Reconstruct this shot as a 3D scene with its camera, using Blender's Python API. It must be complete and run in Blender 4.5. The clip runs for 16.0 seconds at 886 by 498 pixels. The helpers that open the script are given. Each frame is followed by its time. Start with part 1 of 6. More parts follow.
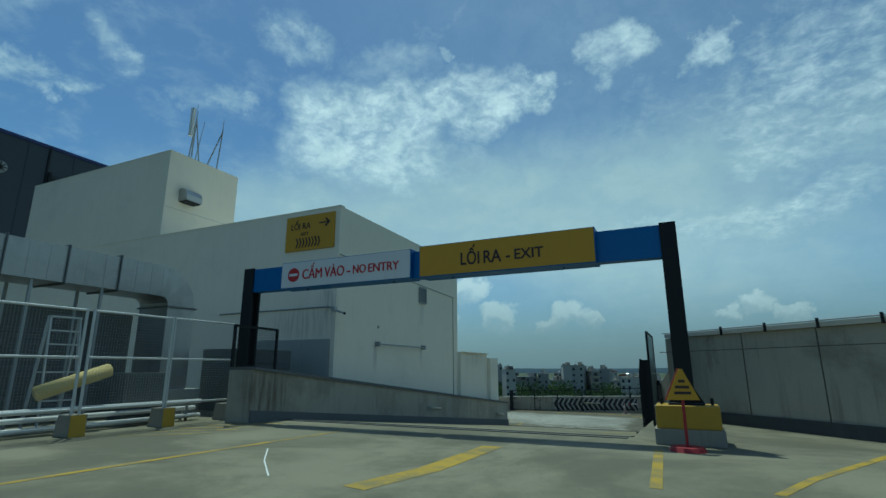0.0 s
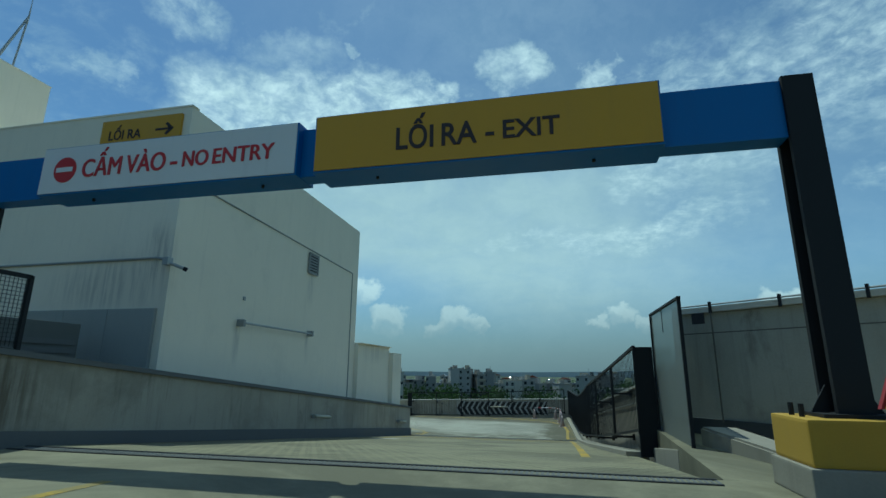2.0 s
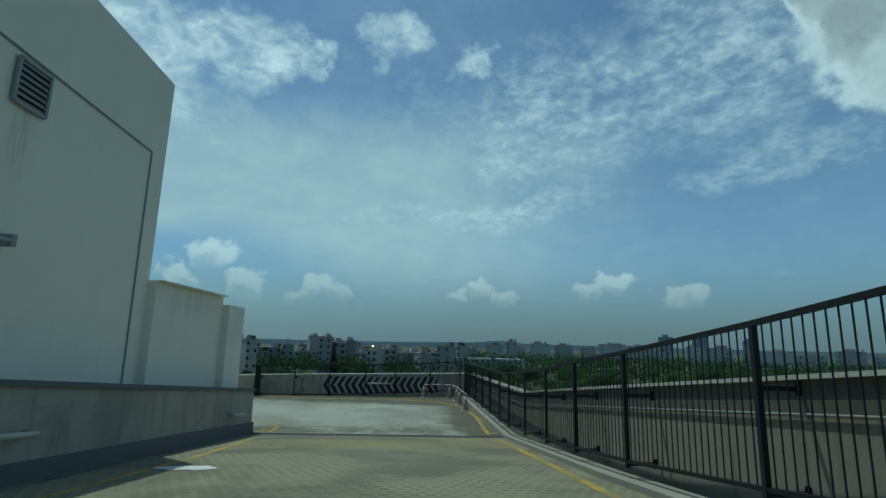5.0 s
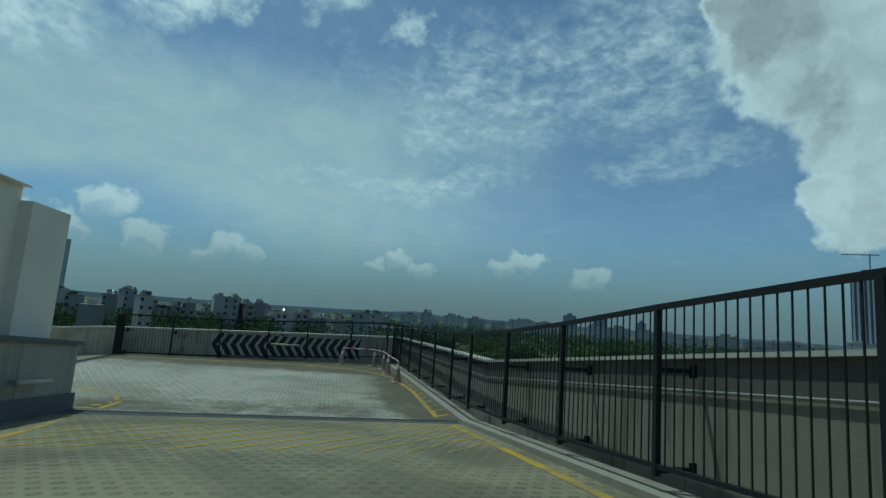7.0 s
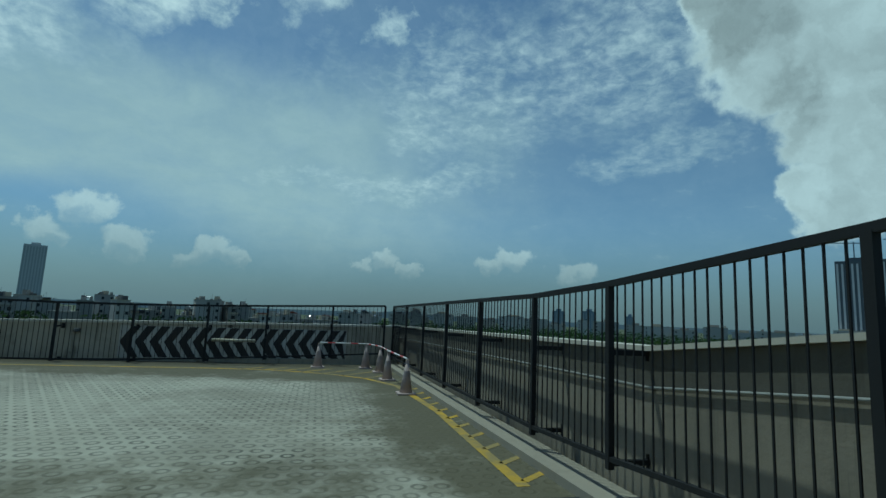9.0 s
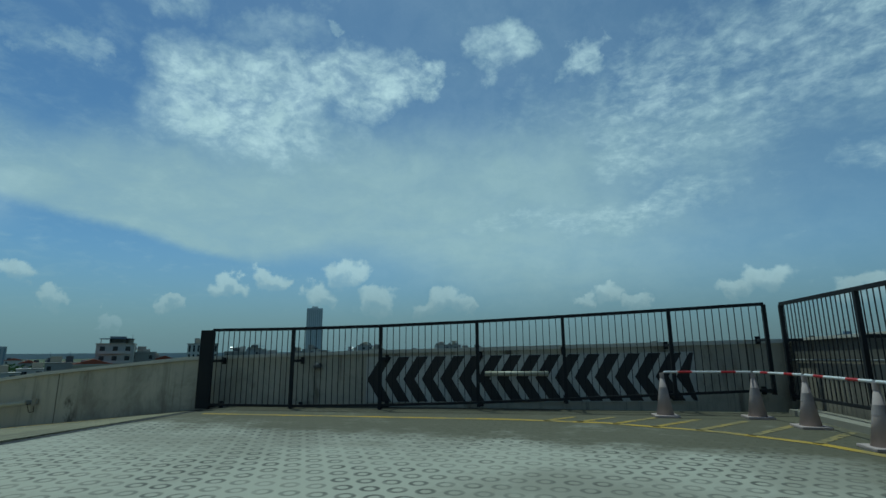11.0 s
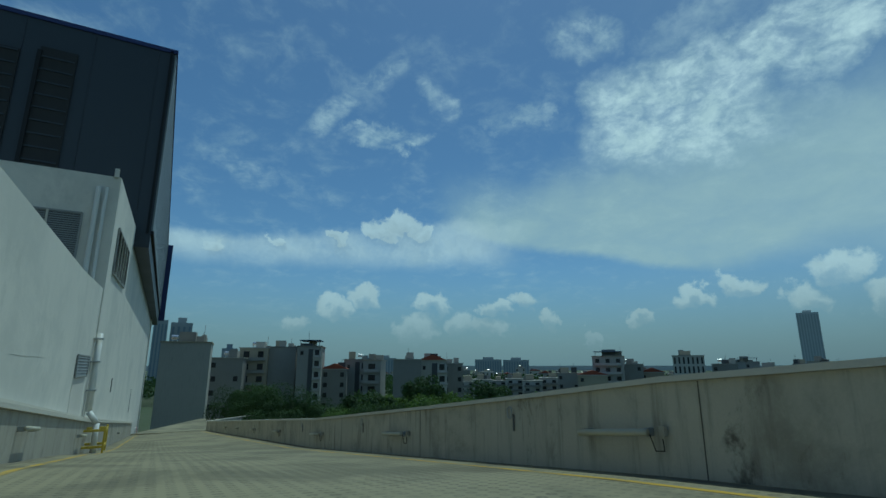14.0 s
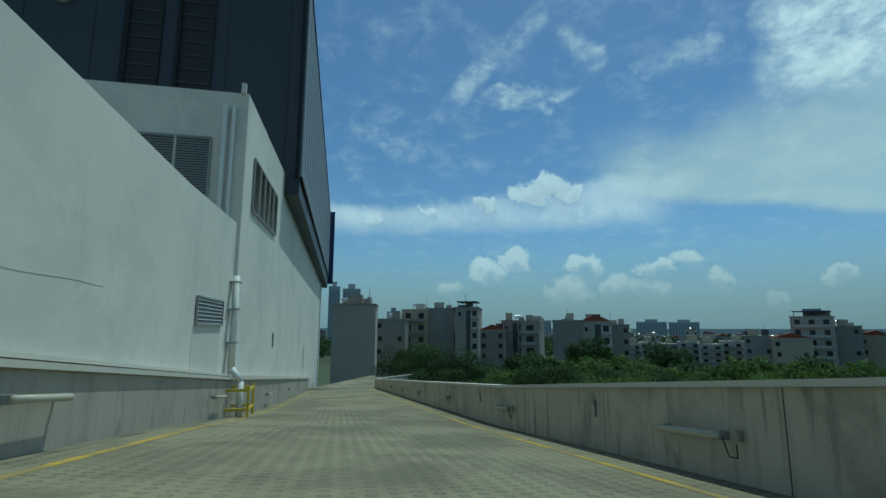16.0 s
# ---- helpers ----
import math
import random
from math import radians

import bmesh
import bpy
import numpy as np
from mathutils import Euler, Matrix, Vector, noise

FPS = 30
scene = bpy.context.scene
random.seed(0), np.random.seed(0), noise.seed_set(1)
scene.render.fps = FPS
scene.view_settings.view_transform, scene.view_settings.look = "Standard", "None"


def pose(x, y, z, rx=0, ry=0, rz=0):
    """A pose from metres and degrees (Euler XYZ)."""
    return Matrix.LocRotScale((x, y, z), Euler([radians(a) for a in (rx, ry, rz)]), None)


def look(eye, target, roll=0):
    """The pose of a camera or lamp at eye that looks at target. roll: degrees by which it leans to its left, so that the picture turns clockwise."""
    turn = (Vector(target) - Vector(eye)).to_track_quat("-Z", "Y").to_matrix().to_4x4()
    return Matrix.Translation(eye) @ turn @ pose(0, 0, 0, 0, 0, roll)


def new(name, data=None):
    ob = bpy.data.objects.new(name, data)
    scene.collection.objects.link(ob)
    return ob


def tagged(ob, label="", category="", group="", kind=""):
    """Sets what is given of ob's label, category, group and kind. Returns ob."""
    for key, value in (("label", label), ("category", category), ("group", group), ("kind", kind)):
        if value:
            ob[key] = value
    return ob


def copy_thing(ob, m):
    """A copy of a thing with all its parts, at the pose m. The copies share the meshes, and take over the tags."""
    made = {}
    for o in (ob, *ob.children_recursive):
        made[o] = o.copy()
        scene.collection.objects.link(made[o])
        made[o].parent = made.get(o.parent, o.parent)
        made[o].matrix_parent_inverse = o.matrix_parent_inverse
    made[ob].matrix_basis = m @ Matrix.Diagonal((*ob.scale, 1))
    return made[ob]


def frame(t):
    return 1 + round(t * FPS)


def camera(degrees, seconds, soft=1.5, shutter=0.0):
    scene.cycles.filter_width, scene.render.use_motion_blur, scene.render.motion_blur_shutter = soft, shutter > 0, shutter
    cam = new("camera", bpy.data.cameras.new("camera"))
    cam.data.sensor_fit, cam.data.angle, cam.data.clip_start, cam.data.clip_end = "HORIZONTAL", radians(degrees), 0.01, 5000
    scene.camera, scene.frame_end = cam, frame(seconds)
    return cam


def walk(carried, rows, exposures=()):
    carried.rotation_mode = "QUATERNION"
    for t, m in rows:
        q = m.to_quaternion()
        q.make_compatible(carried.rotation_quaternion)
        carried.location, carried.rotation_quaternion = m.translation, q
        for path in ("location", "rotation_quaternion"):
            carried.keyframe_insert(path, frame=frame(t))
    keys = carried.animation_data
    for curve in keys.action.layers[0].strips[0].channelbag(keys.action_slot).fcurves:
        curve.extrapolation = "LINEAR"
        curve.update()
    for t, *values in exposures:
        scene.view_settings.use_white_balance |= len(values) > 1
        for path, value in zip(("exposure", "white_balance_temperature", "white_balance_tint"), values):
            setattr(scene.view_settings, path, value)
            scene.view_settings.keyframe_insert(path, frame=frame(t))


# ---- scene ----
EXPOSURES = [(0.0, -0.12, 5250, -17), (1.5, -0.06, 5250, -17), (2.5, 0.1, 5250, -17), (3.4, -0.1, 5250, -17), (4.2, -0.15, 5250, -17), (6.5, -0.33, 5250, -17), (8.0, -0.33, 5250, -17), (11.0, -0.34, 5200, -17), (12.5, -0.42, 5150, -17), (14.5, -0.34, 5150, -17), (16.0, -0.12, 5250, -17)]
cam = camera(83.00, 16.0)
# t, x, y, z, yaw, pitch, roll
ROWS = [
    (0.0, -0.07, 0.29, 1.31, 25.19, 13.45, 0.08),
    (0.5, -0.83, 1.61, 1.24, 22.12, 13.64, -0.18),
    (1.0, -1.55, 2.89, 1.16, 18.86, 13.69, -0.27),
    (1.5, -2.17, 4.14, 1.10, 15.71, 13.83, -0.38),
    (2.0, -2.70, 5.35, 1.04, 12.64, 13.79, -0.43),
    (2.5, -3.23, 6.88, 1.06, 9.84, 14.14, -0.42),
    (3.0, -3.80, 8.32, 1.11, 6.76, 14.41, -0.47),
    (3.5, -4.06, 9.88, 1.11, 3.98, 14.33, -0.10),
    (4.0, -4.34, 11.19, 1.06, 1.56, 13.29, -0.36),
    (4.5, -4.60, 12.32, 0.99, -0.67, 12.05, -0.80),
    (5.0, -4.83, 13.59, 0.93, -2.91, 10.66, -1.30),
    (5.5, -4.95, 14.83, 0.83, -4.97, 9.34, -1.98),
    (6.0, -5.03, 16.26, 0.70, -7.29, 8.26, -2.76),
    (6.5, -5.09, 17.52, 0.54, -9.82, 7.73, -3.59),
    (7.0, -5.09, 18.78, 0.37, -12.62, 7.77, -4.09),
    (7.5, -4.89, 20.44, 0.21, -15.07, 7.68, -4.22),
    (8.0, -4.55, 22.49, 0.04, -16.56, 7.55, -3.79),
    (8.5, -4.44, 24.25, -0.15, -16.21, 7.54, -3.27),
    (9.0, -4.51, 25.79, -0.34, -13.95, 7.74, -2.60),
    (9.5, -4.67, 27.52, -0.53, -9.88, 8.12, -1.82),
    (10.0, -4.99, 29.30, -0.67, -4.04, 8.83, -1.02),
    (10.5, -5.56, 30.64, -0.80, 3.16, 9.93, -0.24),
    (11.0, -6.27, 31.89, -0.88, 11.43, 11.59, 0.38),
    (11.5, -7.24, 33.01, -0.90, 20.27, 12.45, 0.66),
    (12.0, -8.37, 34.16, -0.94, 29.49, 12.75, 0.72),
    (12.5, -9.45, 34.89, -0.96, 37.81, 13.10, 0.67),
    (13.0, -10.63, 35.17, -1.02, 46.99, 13.36, 0.27),
    (13.5, -11.89, 35.57, -1.10, 54.92, 13.20, 0.11),
    (14.0, -13.40, 36.27, -1.16, 61.37, 13.20, 0.03),
    (14.5, -14.99, 36.86, -1.23, 67.45, 12.50, -0.27),
    (15.0, -16.70, 37.18, -1.34, 72.14, 11.34, -0.54),
    (15.5, -18.45, 37.32, -1.47, 75.62, 10.25, -0.44),
    (16.0, -20.21, 37.39, -1.60, 78.51, 9.06, -0.15),
]
walk(cam, [(t, pose(x, y, z, 90 + p, r, w)) for t, x, y, z, w, p, r in ROWS], EXPOSURES)

# ---- sun and sky ----
SUN_TO = Vector((-0.28, 0.26, 1.0)).normalized()
sun_data = bpy.data.lights.new("sun", "SUN")
sun_data.energy, sun_data.angle, sun_data.color = 2.5, radians(0.6), (1.0, 0.93, 0.80)
sun = new("sun", sun_data)
sun.matrix_world = look(SUN_TO * 60, (0, 0, 0))


def heading(az, el):
    a, e = radians(az), radians(el)
    return (-math.sin(a) * math.cos(e), math.cos(a) * math.cos(e), math.sin(e))


class Nodes:
    """Short hand for building a node tree."""

    def __init__(self, tree):
        self.tree = tree

    def add(self, kind, **inputs):
        node = self.tree.nodes.new(kind)
        for key, value in inputs.items():
            if key.startswith("i") and key[1:].isdigit():
                self.put(node.inputs[int(key[1:])], value)
        return node

    def put(self, socket, value):
        if isinstance(value, bpy.types.NodeSocket):
            self.tree.links.new(value, socket)
        else:
            socket.default_value = value

    def math(self, op, a, b=0.0, clamp=False):
        node = self.add("ShaderNodeMath", i0=a, i1=b)
        node.operation, node.use_clamp = op, clamp
        return node.outputs[0]

    def vec(self, op, a, b=(0, 0, 0)):
        node = self.add("ShaderNodeVectorMath", i0=a, i1=b)
        node.operation = op
        return node.outputs["Value"] if op in ("DOT_PRODUCT", "LENGTH") else node.outputs[0]

    def ramp(self, value, lo, hi, to0=0.0, to1=1.0):
        node = self.add("ShaderNodeMapRange", i0=value, i1=lo, i2=hi, i3=to0, i4=to1)
        node.interpolation_type = "SMOOTHSTEP"
        return node.outputs[0]

    def noise(self, vector, scale, detail=4.0, rough=0.55, dist=0.0):
        node = self.tree.nodes.new("ShaderNodeTexNoise")
        self.put(node.inputs["Vector"], vector)
        for key, v in (("Scale", scale), ("Detail", detail), ("Roughness", rough), ("Distortion", dist)):
            node.inputs[key].default_value = v
        return node

    def mix(self, fac, a, b, blend="MIX"):
        node = self.tree.nodes.new("ShaderNodeMix")
        node.data_type, node.blend_type = "RGBA", blend
        self.put(node.inputs[0], fac)
        self.put(node.inputs[6], a)
        self.put(node.inputs[7], b)
        return node.outputs[2]


world = bpy.data.worlds.new("sky")
scene.world = world
world.use_nodes = True
wt = world.node_tree
wt.nodes.clear()
N = Nodes(wt)
sky = wt.nodes.new("ShaderNodeTexSky")
sky.sky_type, sky.sun_disc = "NISHITA", False
sky.sun_elevation = math.asin(SUN_TO.z)
sky.sun_rotation = math.atan2(SUN_TO.x, SUN_TO.y)
sky.altitude, sky.air_density, sky.dust_density, sky.ozone_density = 30, 1.0, 0.5, 4.5
way = wt.nodes.new("ShaderNodeTexCoord").outputs["Generated"]
sep = wt.nodes.new("ShaderNodeSeparateXYZ")
wt.links.new(way, sep.inputs[0])
up = N.math("MAXIMUM", sep.outputs[2], 0.0)
# high cloud deck, seen in perspective
flat = N.math("ADD", up, 0.22)
comb = N.add("ShaderNodeCombineXYZ", i0=N.math("DIVIDE", sep.outputs[0], flat), i1=N.math("DIVIDE", sep.outputs[1], flat), i2=0.0)
deck = comb.outputs[0]
fine = N.noise(deck, 4.2, 9.0, 0.66, 0.3).outputs[0]


def most(values):
    out = values[0]
    for v in values[1:]:
        out = N.math("MAXIMUM", out, v)
    return out


# heading and height of the view ray in degrees, roughened by noise
DEG = 180 / math.pi
az_true = N.math("MULTIPLY", N.math("ARCTAN2", N.math("MULTIPLY", sep.outputs[0], -1.0), sep.outputs[1]), DEG)
el_true = N.math("MULTIPLY", N.math("ARCSINE", sep.outputs[2]), DEG)
rough_a = N.noise(way, 6.0, 8.0, 0.62).outputs["Color"]
split = wt.nodes.new("ShaderNodeSeparateXYZ")
wt.links.new(rough_a, split.inputs[0])


def shaken(value, channel, amount):
    return N.math("ADD", value, N.math("MULTIPLY", N.math("SUBTRACT", split.outputs[channel], 0.5), amount))


az_w, el_w = shaken(az_true, 0, 21.0), shaken(el_true, 1, 10.5)
az_s, el_s = shaken(az_true, 0, 7.0), shaken(el_true, 1, 2.6)


def linear(value, lo, hi, to0, to1):
    return N.add("ShaderNodeMapRange", i0=value, i1=lo, i2=hi, i3=to0, i4=to1).outputs[0]


def patch(az, el, wide, tall, tilt=0.0, core=0.15, rim=1.25, u=None, v=None):
    """A tilted oval of cloud: 1 in its core, 0 past its rim."""
    du = N.math("SUBTRACT", az_w if u is None else u, az)
    dv = N.math("SUBTRACT", N.math("SUBTRACT", el_w if v is None else v, el), N.math("MULTIPLY", du, tilt))
    p, q = N.math("DIVIDE", du, wide), N.math("DIVIDE", dv, tall)
    return N.ramp(N.math("ADD", N.math("MULTIPLY", p, p), N.math("MULTIPLY", q, q)), rim, core)


def scaled_by(value, k):
    return N.math("MULTIPLY", value, k)


ripple = N.noise(deck, 9.5, 6.0, 0.62, 0.5).outputs[0]
fleece = N.noise(deck, 26.0, 5.0, 0.6, 0.4).outputs[0]
cover = N.math("ADD", N.math("MULTIPLY", fine, 0.55), N.math("MULTIPLY", ripple, 0.45))
# smooth sheet of thin cloud with a clear lower edge
sheet_low = N.math("ADD", linear(az_true, 30.0, 61.0, 8.6, 14.2), linear(az_true, 0.0, 24.0, -7.0, 0.0))
sheet_top = N.math("ADD", linear(az_true, 30.0, 62.0, 23.0, 19.5), linear(az_true, 0.0, 30.0, 2.0, 0.0))
sheet_edge = linear(az_true, 18.0, 34.0, 7.0, 1.3)
above = N.ramp(N.math("DIVIDE", N.math("SUBTRACT", el_s, sheet_low), sheet_edge), 0.0, 1.0)
below = N.ramp(N.math("SUBTRACT", sheet_top, el_w), -4.0, 5.0)
inside = N.math("MULTIPLY", N.ramp(az_s, 63.0, 56.0), N.ramp(az_w, -34.0, 6.0, 0.12, 1.0))
veil = N.math("MULTIPLY", N.math("MULTIPLY", above, below), inside)
soft_veil = N.math("MULTIPLY", veil, N.ramp(fine, 0.20, 0.75, 0.62, 0.88))
bright = most([patch(38.5, 27.4, 6.0, 4.0, 0.0, 0.0, 2.2), patch(30.5, 27.2, 8.4, 4.2, -0.1, 0.0, 2.2), patch(33.5, 23.6, 10.0, 2.8, 0.05, 0.0, 2.3),
               patch(21.5, 30.0, 5.6, 3.2, -0.2, 0.0, 2.2), patch(15.0, 31.0, 4.0, 2.4, 0.0, 0.0, 1.5), scaled_by(patch(30.0, 33.5, 9.0, 2.2, -0.05, 0.0, 1.6), 0.45)])
heads = most([patch(4.6, 32.6, 4.0, 2.5, 0, 0.0, 2.1), patch(-4.6, 30.8, 2.6, 2.0, 0, 0.0, 2.2), scaled_by(patch(22.5, 35.0, 1.6, 0.6, 0, 0.0, 1.6), 0.8)])
dapple = most([patch(-17.0, 25.5, 14.0, 9.0, 0.0, 0.0, 1.5), patch(-33.0, 29.0, 14.0, 10.0, 0.0, 0.0, 1.4), patch(-12.5, 21.0, 8.0, 2.6, -0.12, 0.0, 1.5), patch(-10.5, 14.6, 11.0, 2.0, -0.12, 0.0, 1.6),
               scaled_by(patch(2.0, 15.0, 9.0, 1.5, -0.1), 0.8), scaled_by(patch(-38.0, 18.5, 9.0, 3.0, -0.15), 0.8), scaled_by(patch(0.0, 26.0, 6.0, 6.0), 0.45)])
streaky = most([patch(72.0, 29.6, 2.4, 5.5, 0, 0.0, 1.5, N.math("ADD", az_s, N.math("MULTIPLY", N.math("SUBTRACT", el_true, 29.6), 1.1))), patch(67.5, 25.6, 5.0, 1.2, 0.0),
                scaled_by(patch(45.0, 34.8, 6.0, 2.5), 0.8), scaled_by(patch(52.5, 27.0, 2.4, 1.3), 0.7), scaled_by(patch(62.0, 30.0, 4.0, 2.6, 0.4), 0.8), scaled_by(patch(86.0, 21.0, 5.0, 1.6, 0.1, 0.0, 1.6), 0.7)])
# billows, and rows drawn out across the wind
billow_at = N.add("ShaderNodeCombineXYZ", i0=N.math("DIVIDE", az_true, 5.5), i1=N.math("DIVIDE", el_true, 3.6), i2=0.0).outputs[0]
rows_at = N.add("ShaderNodeCombineXYZ", i0=N.math("DIVIDE", az_true, 6.5), i1=N.math("DIVIDE", N.math("ADD", el_true, N.math("MULTIPLY", az_true, 0.16)), 2.4), i2=3.0).outputs[0]
billow = N.noise(billow_at, 1.0, 9.0, 0.62, 0.55).outputs[0]
drawn = N.noise(rows_at, 1.0, 9.0, 0.62, 0.7).outputs[0]


def woven(mask, texture, low, high_end, floor):
    """Cloud that thins out softly towards the rim of its mask, broken up by a texture."""
    mixed = N.math("ADD", N.math("MULTIPLY", texture, 0.64), N.math("MULTIPLY", fleece, 0.36))
    return N.math("MULTIPLY", mask, N.ramp(mixed, low, high_end, floor, 1.0))


a_bright = woven(bright, billow, 0.32, 0.68, 0.34)
a_heads = woven(heads, billow, 0.30, 0.66, 0.35)
a_dapple = woven(dapple, N.math("ADD", N.math("MULTIPLY", drawn, 0.55), N.math("MULTIPLY", ripple, 0.45)), 0.34, 0.72, 0.16)
a_streak = woven(streaky, billow, 0.36, 0.66, 0.05)
a_thin = N.math("MULTIPLY", N.ramp(cover, 0.47, 0.75), N.ramp(N.math("ADD", el_true, N.math("MULTIPLY", az_true, 0.2)), 40.0, 16.0, 0.40, 0.30))
high = most([N.math("MULTIPLY", a_bright, 0.98), N.math("MULTIPLY", a_heads, 0.85), N.math("MULTIPLY", a_dapple, 0.80), N.math("MULTIPLY", a_streak, 0.62), a_thin,
             N.math("MULTIPLY", N.math("SUBTRACT", linear(az_true, 48.0, 8.0, 0.0, 0.20), linear(az_true, -4.0, -22.0, 0.0, 0.10)), N.ramp(fine, 0.15, 0.7, 0.6, 1.0))])
# heaped clouds standing over the skyline
def squash(vector, k):
    return N.vec("NORMALIZE", N.vec("MULTIPLY", vector, (1.0, 1.0, k)))


def heap_at(az, el, r, vector, k):
    c = Vector(heading(az, el))
    c = Vector((c.x, c.y, c.z * k)).normalized()
    d = N.vec("DOT_PRODUCT", vector, tuple(c))
    return N.ramp(d, math.cos(radians(r * 1.25)), math.cos(radians(r * 0.15)))


puff_a = N.noise(way, 11.0, 3.0, 0.55).outputs["Color"]
puff_b = N.noise(way, 34.0, 8.0, 0.62).outputs["Color"]
puff = N.vec("ADD", N.vec("MULTIPLY", N.vec("SUBTRACT", puff_a, (0.5, 0.5, 0.5)), (0.10, 0.10, 0.08)),
             N.vec("MULTIPLY", N.vec("SUBTRACT", puff_b, (0.5, 0.5, 0.5)), (0.055, 0.055, 0.05)))
low_way = squash(N.vec("ADD", way, puff), 1.6)
HEAPS = [(11.3, 6.0, 2.6), (13.2, 5.2, 2.3), (9.2, 5.2, 1.6), (-7.1, 6.4, 2.2), (-9.8, 5.4, 1.7), (-4.5, 5.2, 1.5), (22.3, 8.6, 2.8), (18.8, 6.0, 2.6), (25.5, 6.2, 2.4),
         (-21.7, 6.7, 3.0), (-18.6, 5.8, 2.2), (-28.5, 5.6, 2.8), (35.0, 7.0, 2.0), (30.5, 8.2, 2.2), (52.3, 7.3, 2.2), (55.4, 6.4, 1.9), (49.6, 5.2, 1.6),
         (62.7, 6.7, 2.2), (59.5, 4.4, 2.6), (64.8, 4.4, 2.8), (56.2, 4.2, 2.2), (70.0, 7.4, 2.4), (73.5, 6.6, 2.2), (45.2, 2.8, 1.3), (78.0, 4.6, 2.4), (40.0, 4.6, 1.6)]
BAND = [(66.0, 16.4, 2.1), (67.8, 15.0, 2.0), (63.8, 14.8, 1.6), (73.0, 13.7, 1.2), (80.6, 13.2, 1.0), (86.5, 13.0, 1.1)]
TOWERS = [(-49.5, 27.5, 7.5), (-55.5, 20.0, 7.0), (-60.0, 31.0, 10.0), (-61.0, 13.5, 6.5), (-44.5, 31.5, 4.0), (-52.0, 12.5, 4.0)]
small = most([heap_at(a, e, r * 0.88, low_way, 1.6) for a, e, r in HEAPS])
band = most([heap_at(a, e, r, low_way, 1.6) for a, e, r in BAND])
tall = most([heap_at(a, e, r, N.vec("NORMALIZE", N.vec("ADD", way, puff)), 1.0) for a, e, r in TOWERS])
under_small = most([heap_at(a, e - r * 0.55, r * 0.8, low_way, 1.6) for a, e, r in HEAPS + BAND])
under_tall = most([heap_at(a - 2, e - r * 0.6, r * 0.9, N.vec("NORMALIZE", N.vec("ADD", way, puff)), 1.0) for a, e, r in TOWERS])
small_a = N.math("MULTIPLY", N.ramp(small, 0.14, 0.85), N.math("SUBTRACT", 0.78, N.math("MULTIPLY", under_small, 0.52)))
lumpy = N.noise(N.vec("ADD", way, puff), 9.0, 7.0, 0.62).outputs[0]
band_top = N.math("SUBTRACT", linear(az_true, 56.0, 90.0, 16.4, 13.9), shaken(0.0, 2, 3.2))
flat_band = N.math("MULTIPLY", N.math("MULTIPLY", N.ramp(N.math("SUBTRACT", band_top, shaken(el_true, 1, 4.0)), -0.4, 1.1), N.ramp(el_s, 10.2, 12.6)), N.ramp(az_s, 50.0, 60.0))
band_a = N.math("MULTIPLY", N.math("MAXIMUM", N.ramp(band, 0.06, 0.75), N.math("MULTIPLY", flat_band, N.ramp(lumpy, 0.30, 0.66, 0.45, 0.85))), 0.74)
tall_a = N.math("MULTIPLY", N.ramp(tall, 0.06, 0.48), 0.95)
heaps = most([small_a, band_a, tall_a])
cloud_shade = N.ramp(N.noise(N.vec("ADD", way, puff), 20.0, 7.0, 0.62).outputs[0], 0.32, 0.68)
lumps = N.noise(N.vec("ADD", way, puff), 4.5, 3.0, 0.5).outputs[0]
body = N.math("MULTIPLY", N.math("MULTIPLY", N.ramp(tall, 0.28, 0.75), N.ramp(lumps, 0.64, 0.36, 0.05, 1.0)), 0.40)
heap_tone = N.math("SUBTRACT", N.math("ADD", 0.94, N.math("MULTIPLY", cloud_shade, 0.13)),
                   N.math("ADD", N.math("MULTIPLY", under_small, 0.14), N.math("ADD", N.math("MULTIPLY", under_tall, 0.12), body)))
heap_color = N.vec("SCALE", (8.5, 9.1, 9.05))
wt.links.new(heap_tone, heap_color.node.inputs["Scale"])
high_color = N.mix(N.math("MULTIPLY", N.math("ADD", cloud_shade, N.ramp(high, 0.15, 0.85)), 0.5), (6.2, 7.2, 7.5, 1), (10.0, 10.6, 10.5, 1))
color = N.mix(soft_veil, sky.outputs[0], (5.9, 6.85, 6.9, 1))
color = N.mix(high, color, high_color)
color = N.mix(heaps, color, heap_color)
haze = N.ramp(sep.outputs[2], -0.01, 0.20, 0.88, 0.0)
far_air = N.mix(linear(az_true, -10.0, 50.0, 0.0, 1.0), (1.7, 2.3, 2.6, 1), (2.5, 3.4, 3.8, 1))
color = N.mix(haze, color, far_air)
background = N.add("ShaderNodeBackground", i0=color, i1=0.080)
wt.links.new(background.outputs[0], wt.nodes.new("ShaderNodeOutputWorld").inputs[0])


